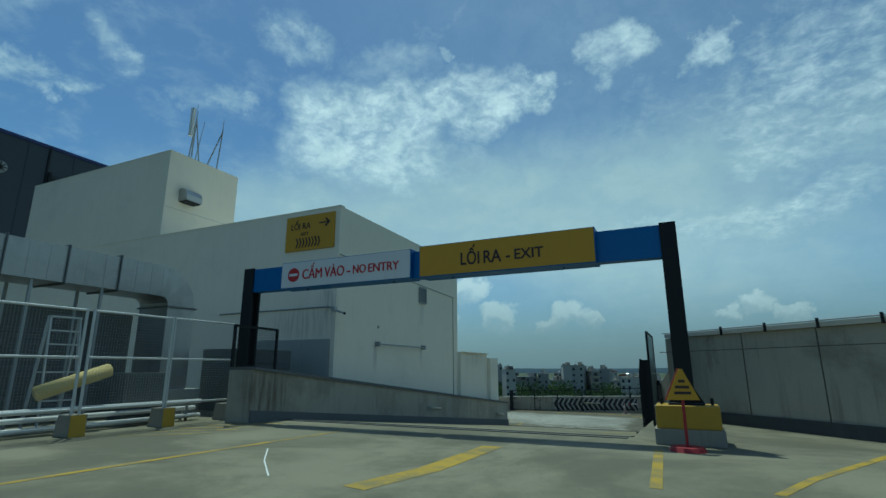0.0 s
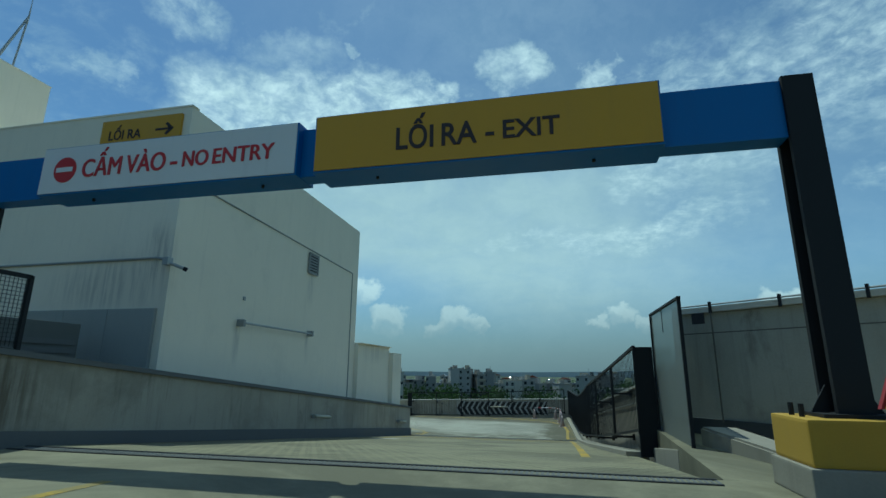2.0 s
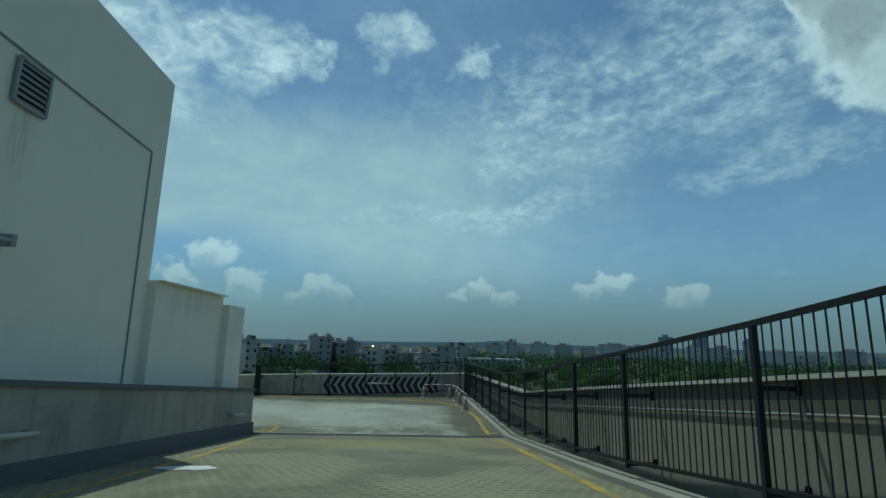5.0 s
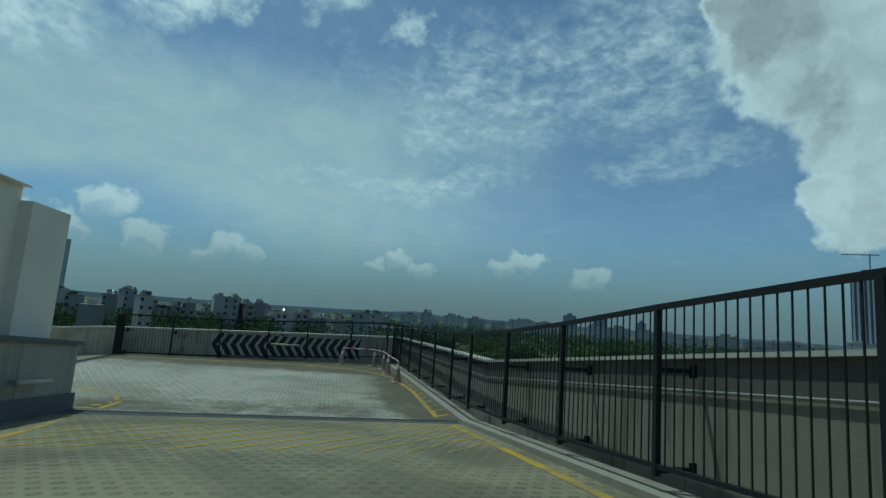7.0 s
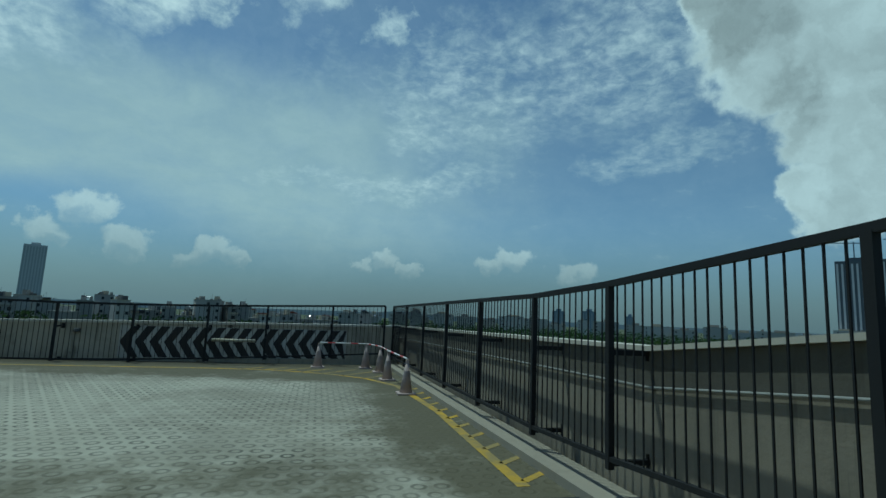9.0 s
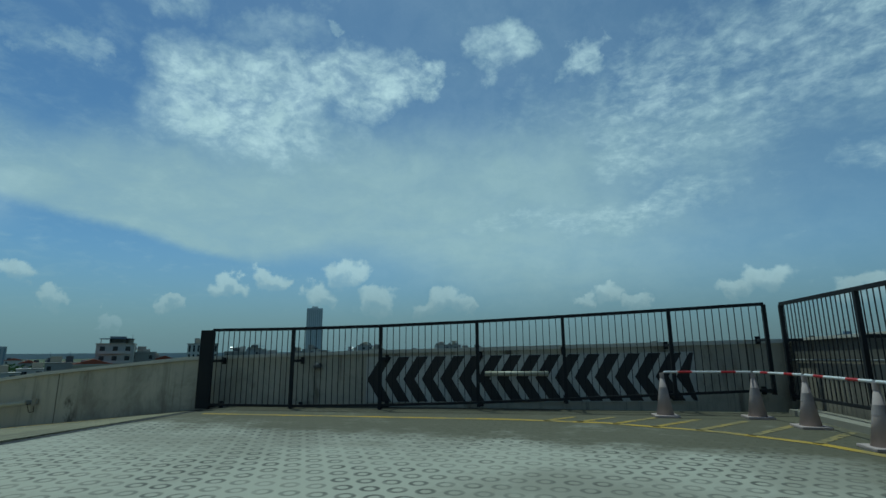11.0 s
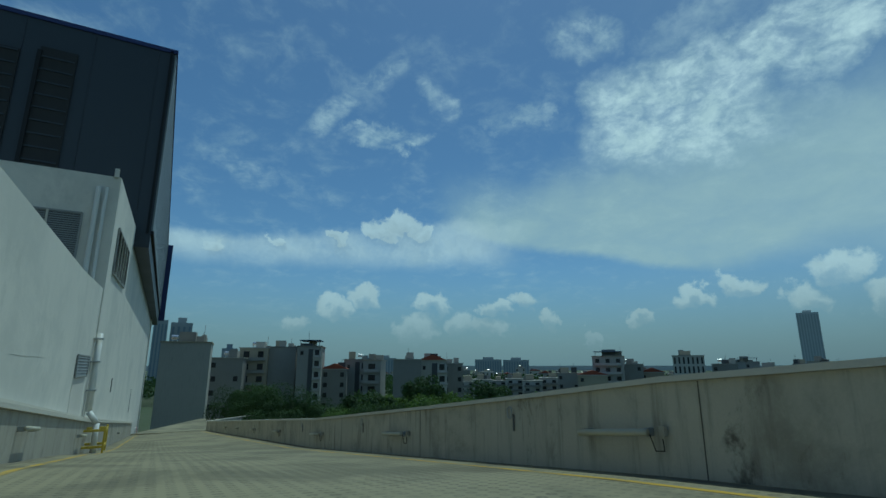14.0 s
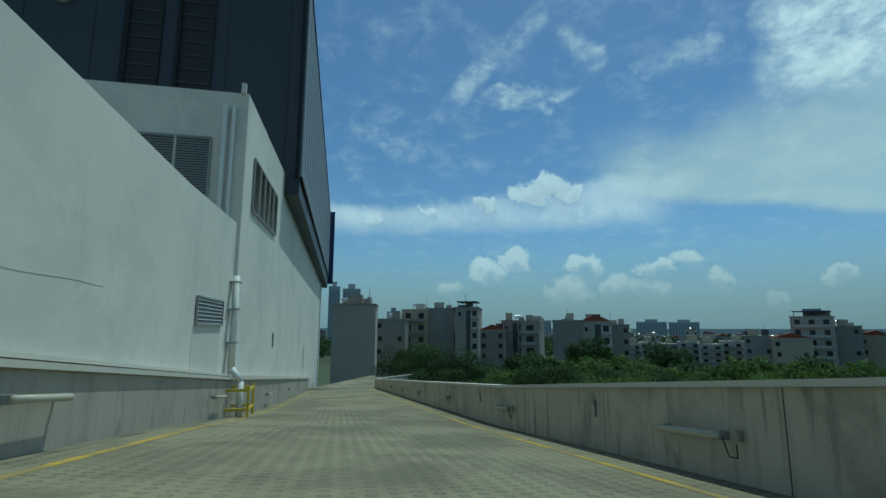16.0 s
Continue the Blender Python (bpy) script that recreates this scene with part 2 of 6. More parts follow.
# ---- materials ----
def material(name, base, rough=0.7, metal=0.0, vary=0.12, scale=1.5, grain=60.0, bump=0.15, streak=0.0, stain=(0.08, 0.075, 0.065), stain_at=0.60,
             stain_amount=0.0, per_piece=0.0, spots=0.0):
    """A procedural surface: broad tone, fine grain, run-down streaks, blotchy stains, relief."""
    m = bpy.data.materials.new(name)
    m.use_nodes = True
    t = m.node_tree
    n = Nodes(t)
    bsdf = t.nodes["Principled BSDF"]
    at = t.nodes.new("ShaderNodeTexCoord").outputs["Object"]
    broad = n.noise(at, scale, 5.0, 0.6).outputs[0]
    small = n.noise(at, grain, 3.0, 0.6).outputs[0]
    tone = n.math("ADD", n.math("MULTIPLY", n.math("SUBTRACT", broad, 0.5), 2 * vary), n.math("MULTIPLY", n.math("SUBTRACT", small, 0.5), vary))
    if per_piece:
        info = t.nodes.new("ShaderNodeObjectInfo").outputs["Random"]
        tone = n.math("ADD", tone, n.math("MULTIPLY", n.math("SUBTRACT", info, 0.5), per_piece))
    lightness = n.math("ADD", 1.0, tone)
    scaled = n.vec("SCALE", tuple(base))
    n.put(scaled.node.inputs["Scale"], lightness)
    color = scaled
    if stain_amount:
        blot = n.noise(at, scale * 0.7, 8.0, 0.68, 0.4).outputs[0]
        color = n.mix(n.math("MULTIPLY", n.ramp(blot, stain_at - 0.08, stain_at + 0.12), stain_amount), color, (*stain, 1))
    if streak:
        run = n.noise(n.vec("MULTIPLY", at, (2.6, 2.6, 0.22)), 1.6, 6.0, 0.65).outputs[0]
        color = n.mix(n.math("MULTIPLY", n.ramp(run, 0.50, 0.74), streak * 0.8), color, (*stain, 1))
        drip = n.noise(n.vec("MULTIPLY", at, (6.0, 6.0, 0.35)), 1.1, 4.0, 0.6).outputs[0]
        patchy = n.ramp(n.noise(at, 0.55, 3.0, 0.6).outputs[0], 0.42, 0.60)
        color = n.mix(n.math("MULTIPLY", n.math("MULTIPLY", n.ramp(drip, 0.56, 0.70), patchy), streak * 0.9), color, (stain[0] * 0.8, stain[1] * 0.8, stain[2] * 0.8, 1))
    if spots:
        dots = n.noise(at, 9.0, 2.0, 0.5).outputs[0]
        color = n.mix(n.math("MULTIPLY", n.ramp(dots, 0.66, 0.74), spots), color, (*stain, 1))
    n.put(bsdf.inputs["Base Color"], color)
    n.put(bsdf.inputs["Roughness"], n.math("ADD", rough, n.math("MULTIPLY", n.math("SUBTRACT", broad, 0.5), 0.25), True))
    bsdf.inputs["Metallic"].default_value = metal
    if bump:
        b = t.nodes.new("ShaderNodeBump")
        b.inputs["Strength"].default_value, b.inputs["Distance"].default_value = bump, 0.01
        n.put(b.inputs["Height"], n.math("ADD", small, n.math("MULTIPLY", broad, 0.6)))
        t.links.new(b.outputs[0], bsdf.inputs["Normal"])
    return m


def ringed_concrete(name, base, stain, stain_amount, pitch=0.26, ring=0.075, silt=False, depth=0.62):
    """Ramp concrete stamped with staggered anti-slip rings; depth is how much groove shade is painted in."""
    m = material(name, base, 0.88, 0, 0.14, 0.5, 40, 0.25, 0, stain, 0.50, stain_amount)
    t = m.node_tree
    n = Nodes(t)
    bsdf = t.nodes["Principled BSDF"]
    at = t.nodes.new("ShaderNodeTexCoord").outputs["Object"]
    s = t.nodes.new("ShaderNodeSeparateXYZ")
    t.links.new(at, s.inputs[0])
    row = n.math("DIVIDE", s.outputs[1], pitch)
    odd = n.math("MULTIPLY", n.math("FLOORED_MODULO", n.math("FLOOR", row), 2.0), 0.5)
    col = n.math("ADD", n.math("DIVIDE", s.outputs[0], pitch), odd)
    u = n.math("SUBTRACT", n.math("FRACT", col), 0.5)
    v = n.math("SUBTRACT", n.math("FRACT", row), 0.5)
    r = n.math("MULTIPLY", n.math("SQRT", n.math("ADD", n.math("MULTIPLY", u, u), n.math("MULTIPLY", v, v))), pitch)
    groove = n.math("SUBTRACT", 1.0, n.ramp(n.math("ABSOLUTE", n.math("SUBTRACT", r, ring)), 0.008, 0.028))
    worn = n.math("MULTIPLY", n.ramp(n.noise(at, 0.8, 5.0, 0.6).outputs[0], 0.36, 0.62, 0.45, 1.0), n.ramp(n.noise(at, 7.0, 3.0, 0.6).outputs[0], 0.30, 0.62, 0.5, 1.0))
    groove = n.math("MULTIPLY", groove, worn)
    old = bsdf.inputs["Base Color"].links[0].from_socket
    # shade inside the grooves, painted as near-black colour
    n.put(bsdf.inputs["Base Color"], n.mix(n.math("MULTIPLY", groove, depth), old, (0.04, 0.04, 0.033, 1)))
    if silt:
        # brown silt washed against the kerbs of the landing
        lean = n.math("ADD", s.outputs[1], n.math("MULTIPLY", s.outputs[0], 0.16))
        edge = n.math("MAXIMUM", n.ramp(lean, 36.2, 38.2), n.ramp(s.outputs[0], -4.6, -2.6))
        edge = n.math("MAXIMUM", edge, n.math("MULTIPLY", n.ramp(s.outputs[1], 33.2, 31.0), 0.6))
        dirt = n.noise(at, 1.3, 7.0, 0.65).outputs[0]
        amount = n.ramp(n.math("ADD", n.math("MULTIPLY", edge, 0.45), n.math("MULTIPLY", dirt, 0.9)), 0.52, 0.88, 0.0, 0.94)
        old = bsdf.inputs["Base Color"].links[0].from_socket
        n.put(bsdf.inputs["Base Color"], n.mix(amount, old, (0.088, 0.080, 0.046, 1)))
    b = t.nodes.new("ShaderNodeBump")
    b.inputs["Strength"].default_value, b.inputs["Distance"].default_value = 0.6, 0.012
    n.put(b.inputs["Height"], n.math("SUBTRACT", 1.0, groove))
    t.links.new(bsdf.inputs["Normal"].links[0].from_socket, b.inputs["Normal"])
    t.links.new(b.outputs[0], bsdf.inputs["Normal"])
    return m


M_WHITE = material("white_render", (0.83, 0.77, 0.63), 0.85, 0, 0.06, 0.6, 35, 0.12, 0.10, (0.50, 0.47, 0.40), 0.6, 0.2)


def run_down(m, at_point, size, tone, amount):
    """A patch of dark rain runs on a wall, below a leaking edge or fixing."""
    t = m.node_tree
    n = Nodes(t)
    socket = t.nodes["Principled BSDF"].inputs["Base Color"]
    old = socket.links[0].from_socket
    at = t.nodes.new("ShaderNodeTexCoord").outputs["Object"]
    reach = n.vec("LENGTH", n.vec("DIVIDE", n.vec("SUBTRACT", at, at_point), size))
    runs = n.noise(n.vec("MULTIPLY", at, (7.0, 7.0, 0.5)), 1.3, 5.0, 0.65).outputs[0]
    n.put(socket, n.mix(n.math("MULTIPLY", n.math("MULTIPLY", n.ramp(reach, 1.0, 0.25), n.ramp(runs, 0.40, 0.62, 0.15, 1.0)), amount), old, (*tone, 1)))


def mould(m, scale, amount, tone=(0.055, 0.052, 0.042)):
    """Black mould in irregular upright blotches."""
    t = m.node_tree
    n = Nodes(t)
    socket = t.nodes["Principled BSDF"].inputs["Base Color"]
    old = socket.links[0].from_socket
    at = t.nodes.new("ShaderNodeTexCoord").outputs["Object"]
    spots = n.noise(n.vec("MULTIPLY", at, (1.0, 1.0, 0.45)), scale, 9.0, 0.70, 0.3).outputs[0]
    area = n.ramp(n.noise(at, 0.45, 3.0, 0.55).outputs[0], 0.44, 0.62)
    n.put(socket, n.mix(n.math("MULTIPLY", n.math("MULTIPLY", n.ramp(spots, 0.55, 0.68), area), amount), old, (*tone, 1)))


run_down(M_WHITE, (-12.4, 14.5, 2.9), (2.2, 0.6, 0.8), (0.40, 0.385, 0.33), 0.5)
run_down(M_WHITE, (-11.3, 14.5, 3.6), (0.6, 0.5, 0.9), (0.30, 0.29, 0.25), 0.55)
run_down(M_WHITE, (-10.9, 21.02, 3.85), (0.3, 0.35, 0.9), (0.45, 0.43, 0.38), 0.6)
run_down(M_WHITE, (-10.9, 17.13, 1.8), (0.3, 0.2, 0.8), (0.45, 0.43, 0.38), 0.6)
run_down(M_WHITE, (-10.9, 20.99, 1.8), (0.3, 0.2, 0.8), (0.45, 0.43, 0.38), 0.6)
run_down(M_WHITE, (-10.6, 27.0, 1.9), (0.4, 2.0, 0.7), (0.50, 0.47, 0.41), 0.5)
M_WHITE_B = material("white_render_weathered", (0.70, 0.685, 0.625), 0.85, 0, 0.09, 0.45, 30, 0.14, 0.05, (0.47, 0.48, 0.45), 0.52, 0.42)
mould(M_WHITE_B, 0.9, 0.22, (0.40, 0.405, 0.38))
M_PATCH = material("greyish_repaint", (0.62, 0.60, 0.55), 0.85, 0, 0.06, 0.8, 35, 0.1, 0.2, (0.45, 0.44, 0.4))
M_BAND = material("dark_wall_band_paint", (0.06, 0.066, 0.07), 0.8, 0, 0.15, 1.2, 40, 0.1, 0.2, (0.12, 0.12, 0.115))
M_CONC = material("bare_concrete_wall", (0.26, 0.237, 0.19), 0.9, 0, 0.18, 0.8, 30, 0.3, 0.75, (0.10, 0.095, 0.08), 0.58, 0.35)
M_CONC_L = material("pale_concrete_wall", (0.49, 0.462, 0.38), 0.9, 0, 0.18, 0.8, 30, 0.25, 0.75, (0.13, 0.12, 0.095), 0.56, 0.5)
M_PLINTH = material("pale_plinth_concrete", (0.36, 0.342, 0.285), 0.9, 0, 0.20, 0.8, 30, 0.25, 0.6, (0.17, 0.163, 0.135), 0.54, 0.5)
M_PARAPET = material("dark_stained_parapet_concrete", (0.125, 0.12, 0.10), 0.92, 0, 0.2, 0.8, 30, 0.25, 0.7, (0.07, 0.066, 0.055), 0.54, 0.5)
M_DECK_WALL = material("deck_wall_concrete", (0.41, 0.385, 0.31), 0.9, 0, 0.20, 0.8, 30, 0.3, 0.40, (0.13, 0.12, 0.095), 0.58, 0.45)
mould(M_DECK_WALL, 1.4, 0.45)
mould(M_CONC_L, 1.7, 0.85)
mould(M_CONC_L, 3.4, 0.6, (0.10, 0.09, 0.07))
mould(M_PLINTH, 1.5, 0.55, (0.10, 0.095, 0.078))
mould(M_PARAPET, 1.7, 0.5)
run_down(M_PLINTH, (-10.0, 10.6, 0.7), (0.6, 1.2, 0.9), (0.10, 0.082, 0.055), 0.8)
run_down(M_WHITE_B, (-38.2, 33.75, 0.7), (0.5, 0.5, 1.2), (0.52, 0.51, 0.47), 0.6)
M_COPE = material("white_coping_paint", (0.58, 0.56, 0.49), 0.8, 0, 0.08, 1.2, 40, 0.15, 0.15, (0.3, 0.3, 0.27))
M_KERB = material("grey_skirting_paint", (0.125, 0.132, 0.135), 0.85, 0, 0.12, 1.0, 40, 0.2, 0.1)
M_DECK = material("roof_deck_concrete", (0.245, 0.228, 0.150), 0.9, 0, 0.20, 0.35, 25, 0.3, 0, (0.105, 0.098, 0.062), 0.47, 0.8)
M_RAMP = ringed_concrete("ramp_ringed_concrete", (0.235, 0.215, 0.132), (0.10, 0.092, 0.058), 0.7, 0.20, 0.042)
M_PLAT = ringed_concrete("landing_ringed_concrete", (0.37, 0.36, 0.29), (0.17, 0.16, 0.12), 0.55, 0.23, 0.064, True, 0.85)
M_YELLOW_LINE = material("worn_yellow_line", (0.44, 0.295, 0.03), 0.88, 0, 0.25, 2.0, 30, 0.1, 0, (0.20, 0.178, 0.092), 0.48, 0.8)
M_FADED_LINE = ringed_concrete("faded_yellow_hatch", (0.37, 0.26, 0.04), (0.19, 0.17, 0.095), 0.9, 0.20, 0.042, False, 0.8)
mould(M_FADED_LINE, 6.0, 0.85, (0.17, 0.15, 0.08))
M_UNIT = material("dark_unit_casing", (0.105, 0.115, 0.112), 0.6, 0.1, 0.15, 1, 40, 0.05, 0.3, (0.06, 0.07, 0.065))
M_WHITE_LINE = material("white_road_paint", (0.75, 0.76, 0.72), 0.85, 0, 0.1, 2, 40, 0.1, 0, (0.30, 0.29, 0.24), 0.62, 0.8)
M_BLACK = material("black_steel_paint", (0.016, 0.018, 0.021), 0.75, 0, 0.2, 3, 80, 0.06)
M_BLUE = material("blue_sign_paint", (0.014, 0.115, 0.36), 0.5, 0, 0.1, 1.2, 60, 0.04, 0.12, (0.02, 0.05, 0.12))
M_YELLOW = material("yellow_sign_face", (0.53, 0.295, 0.014), 0.55, 0, 0.06, 1.2, 60, 0.03, 0.08, (0.35, 0.24, 0.05))
M_SIGN_WHITE = material("white_sign_face", (0.70, 0.70, 0.70), 0.55, 0, 0.05, 1.2, 60, 0.03, 0.08, (0.4, 0.4, 0.4))
M_INK = material("dark_brown_lettering", (0.035, 0.022, 0.02), 0.6, 0, 0.05, 3, 60, 0.0)
M_RED = material("red_sign_paint", (0.42, 0.018, 0.022), 0.5, 0, 0.12, 3, 60, 0.03)
M_RED_DK = material("dull_red_base", (0.28, 0.02, 0.025), 0.6, 0, 0.15, 3, 60, 0.05)
M_BLOCK_Y = material("yellow_block_paint", (0.46, 0.29, 0.03), 0.75, 0, 0.12, 2, 50, 0.15, 0.1, (0.30, 0.22, 0.06), 0.62, 0.4)
M_BLOCK = material("raw_concrete_block", (0.29, 0.27, 0.22), 0.92, 0, 0.15, 2, 40, 0.3, 0.2)
M_GALV = material("galvanised_sheet", (0.42, 0.42, 0.405), 0.42, 0.85, 0.20, 1.6, 45, 0.06, 0.2, (0.25, 0.26, 0.26), 0.55, 0.4, per_piece=0.22)
M_FENCE_TUBE = material("bright_galvanised_tube", (0.58, 0.59, 0.57), 0.5, 0.3, 0.12, 2, 60, 0.04, 0.1, (0.3, 0.3, 0.28))
M_GALV_PIPE = material("galvanised_tube", (0.36, 0.38, 0.38), 0.5, 0.4, 0.1, 3, 60, 0.05)
M_GREY_SHEET = material("grey_screen_sheet", (0.36, 0.37, 0.35), 0.5, 0.0, 0.10, 0.9, 60, 0.05, 0.15, (0.18, 0.2, 0.2))
M_DARK_CLAD = material("dark_blue_grey_cladding", (0.037, 0.045, 0.057), 0.5, 0.2, 0.12, 0.15, 8, 0.03, 0.1, (0.05, 0.06, 0.07))
M_NAVY = material("navy_trim", (0.02, 0.03, 0.12), 0.5, 0.1, 0.1, 0.4, 20, 0.03)
M_SLATE = material("slate_cladding", (0.20, 0.225, 0.24), 0.55, 0.2, 0.1, 0.2, 10, 0.03, 0.1, (0.06, 0.07, 0.08))
M_LOUVRE = material("grey_louvre_blade", (0.30, 0.31, 0.30), 0.6, 0.2, 0.08, 1, 40, 0.04)
# near black: dark drain and fan metal, and shade painted for openings
M_DARK = material("dark_metal_and_opening_shade", (0.02, 0.022, 0.024), 0.8, 0, 0.1, 2, 30, 0.05)
M_TUBE = material("cream_tube_cover", (0.46, 0.44, 0.34), 0.45, 0, 0.06, 2, 60, 0.02, 0.1, (0.4, 0.38, 0.28))
M_CONE = material("faded_cone_rubber", (0.42, 0.345, 0.325), 0.8, 0, 0.15, 4, 60, 0.1, 0.2, (0.2, 0.16, 0.14))
M_POLE_W = material("white_pole", (0.72, 0.72, 0.72), 0.5, 0, 0.06, 4, 60, 0.02)
M_FOAM = material("yellow_foam_roll", (0.60, 0.48, 0.19), 0.9, 0, 0.15, 4, 60, 0.2, 0.1)
M_PVC = material("white_pvc_pipe", (0.72, 0.73, 0.71), 0.5, 0, 0.05, 3, 60, 0.02, 0.1, (0.4, 0.4, 0.36))
M_GUARD = material("yellow_guard_rail", (0.55, 0.42, 0.05), 0.6, 0, 0.12, 4, 60, 0.05)


# ---- mesh helpers ----
def box(bm, x0, x1, y0, y1, z0, z1, bevel=0.0):
    vs = [bm.verts.new((x, y, z)) for z in (z0, z1) for y in (y0, y1) for x in (x0, x1)]
    fs = [bm.faces.new([vs[i] for i in f]) for f in ((0, 2, 3, 1), (4, 5, 7, 6), (0, 1, 5, 4), (1, 3, 7, 5), (3, 2, 6, 7), (2, 0, 4, 6))]
    if bevel:
        edges = list({e for f in fs for e in f.edges})
        bmesh.ops.bevel(bm, geom=edges, offset=bevel, segments=2, affect="EDGES", profile=0.7)
    return bm


def prism(bm, points, along, bevel=0.0):
    """A solid from a polygon of 3D points, swept by a vector."""
    along = Vector(along)
    a = [bm.verts.new(p) for p in points]
    b = [bm.verts.new(Vector(p) + along) for p in points]
    fs = [bm.faces.new(a[::-1]), bm.faces.new(b)]
    k = len(points)
    fs += [bm.faces.new((a[i], a[(i + 1) % k], b[(i + 1) % k], b[i])) for i in range(k)]
    bmesh.ops.recalc_face_normals(bm, faces=fs)
    if bevel:
        bmesh.ops.bevel(bm, geom=list({e for f in fs for e in f.edges}), offset=bevel, segments=2, affect="EDGES", profile=0.7)
    return bm


def rod(bm, p0, p1, r, seg=10, r1=None):
    p0, p1 = Vector(p0), Vector(p1)
    d = p1 - p0
    q = d.to_track_quat("Z", "Y").to_matrix().to_4x4()
    bmesh.ops.create_cone(bm, cap_ends=True, segments=seg, radius1=r, radius2=r if r1 is None else r1, depth=d.length,
                          matrix=Matrix.Translation((p0 + p1) / 2) @ q)
    return bm


def bar(bm, p0, p1, w, h, upto=(0, 0, 1)):
    """A square bar from p0 to p1."""
    p0, p1 = Vector(p0), Vector(p1)
    d = (p1 - p0).normalized()
    s = d.cross(Vector(upto))
    s = s.normalized() if s.length > 1e-4 else Vector((1, 0, 0))
    t = s.cross(d)
    ring = [p0 + s * a * w / 2 + t * b * h / 2 for a, b in ((-1, -1), (1, -1), (1, 1), (-1, 1))]
    return prism(bm, ring, p1 - p0)


def mesh_of(name, bm, smooth=False):
    me = bpy.data.meshes.new(name)
    bmesh.ops.recalc_face_normals(bm, faces=bm.faces)
    bm.to_mesh(me)
    bm.free()
    if smooth:
        for p in me.polygons:
            p.use_smooth = True
    return me


def part(name, bm, mat, parent=None, label="", smooth=False):
    me = mesh_of(name, bm, smooth)
    me.materials.append(mat)
    ob = new(name, me)
    if parent is not None:
        ob.parent = parent
    if label:
        tagged(ob, label)
    return ob


def thing(name, at=(0, 0, 0), label="", category="", group="", kind="", turn=0.0):
    ob = new(name)
    ob.empty_display_size = 0.2
    ob.matrix_world = pose(*at, 0, 0, turn)
    return tagged(ob, label, category, group, kind)


def setting(name, bm, mat, label="", category="", smooth=False):
    ob = part(name, bm, mat, None, "", smooth)
    return tagged(ob, label, category, "", "structure")


B = bmesh.new
M_BLACK.node_tree.nodes["Principled BSDF"].inputs["Specular IOR Level"].default_value = 0.3


# ---- decks, ramps and walls ----
SLOPE = 1.95 / 18.7
LAND = -1.95


def low_z(x):
    """Level of the landing and the lower ramp."""
    return float(np.interp(x, [-130, -84, -34, -24, -18, -12.5], [-12.4, -8.75, -4.25, -3.15, -2.48, LAND]))


def bank_z(x, y):
    """The lower ramp rises towards the building where it bends."""
    return low_z(x) + float(np.interp(x, [-84, -46, -38, -32, -23.5, -18, -12.5], [-0.1, 0.0, 0.2, 0.42, 0.48, 0.3, 0.0])) * min(1.2, max(0.0, (41.8 - y) / 7.9))


def floor_z(x, y):
    if y <= 11.3:
        return 0.0
    if y < 30.0:
        return -(y - 11.3) * SLOPE
    return bank_z(x, y)


def sheet(points, z_of, step=1.0, depth=0.3):
    """A slab over a rectangle whose top follows z_of."""
    x0, x1, y0, y1 = points
    bm = B()
    nx, ny = max(1, int((x1 - x0) / step)), max(1, int((y1 - y0) / step))

    def level(drop):
        return [[bm.verts.new((x0 + (x1 - x0) * i / nx, y0 + (y1 - y0) * j / ny, z_of(x0 + (x1 - x0) * i / nx, y0 + (y1 - y0) * j / ny) - drop))
                 for i in range(nx + 1)] for j in range(ny + 1)]

    top, low = level(0), level(depth)
    for j in range(ny):
        for i in range(nx):
            bm.faces.new((top[j][i], top[j][i + 1], top[j + 1][i + 1], top[j + 1][i]))
            bm.faces.new((low[j][i], low[j + 1][i], low[j + 1][i + 1], low[j][i + 1]))
    rim = [(j, 0) for j in range(ny)] + [(ny, i) for i in range(nx)] + [(ny - j, nx) for j in range(ny)] + [(0, nx - i) for i in range(nx)]
    for a, b in zip(rim, rim[1:] + rim[:1]):
        bm.faces.new((top[a[0]][a[1]], top[b[0]][b[1]], low[b[0]][b[1]], low[a[0]][a[1]]))
    return bm


setting("floor_deck", sheet((-34, 12, -16, 11.3), lambda x, y: 0.0, 2.0), M_DECK, "sunlit pale concrete rooftop parking deck with stains", "floor")
setting("floor_ramp", sheet((-10.3, -1.3, 11.3, 29.9), floor_z, 0.9), M_RAMP, "ramp of ringed anti-slip concrete, yellowed and worn", "ramp")
setting("floor_landing", sheet((-13.15, -1.45, 30.25, 41.9), lambda x, y: low_z(x), 0.65), M_PLAT,
        "pale ringed concrete landing where the ramp turns", "floor")
setting("floor_ramp_head", sheet((-24, -13.55, 30.25, 41.9), bank_z, 0.75), M_RAMP,
        "yellowish head of the descending ramp past the drain", "ramp")
setting("floor_ramp_lower", sheet((-84, -24, 33.7, 41.9), bank_z, 1.0), M_RAMP,
        "long descending concrete ramp with ring imprints", "ramp")
bm = B()
prism(bm, [(-84, 33.7, -8.75), (-84, 41.9, -8.75), (-102, 49.1, -9.9), (-124, 60, -11.4), (-130, 44, -11.4)], (0, 0, -0.3))
setting("floor_ramp_bend", bm, M_DECK, "far bend of the descending concrete ramp", "ramp")

# building beside the ramp, white render
hall = thing("rooftop_building", (-16, 20, 0), "white rendered rooftop stair building with a taller tower block", "building")


def hall_part(name, bm, mat, label="", parent=hall):
    ob = part(name, bm, mat, parent, label)
    ob.matrix_parent_inverse = hall.matrix_world.inverted() if parent is hall else Matrix()
    return ob


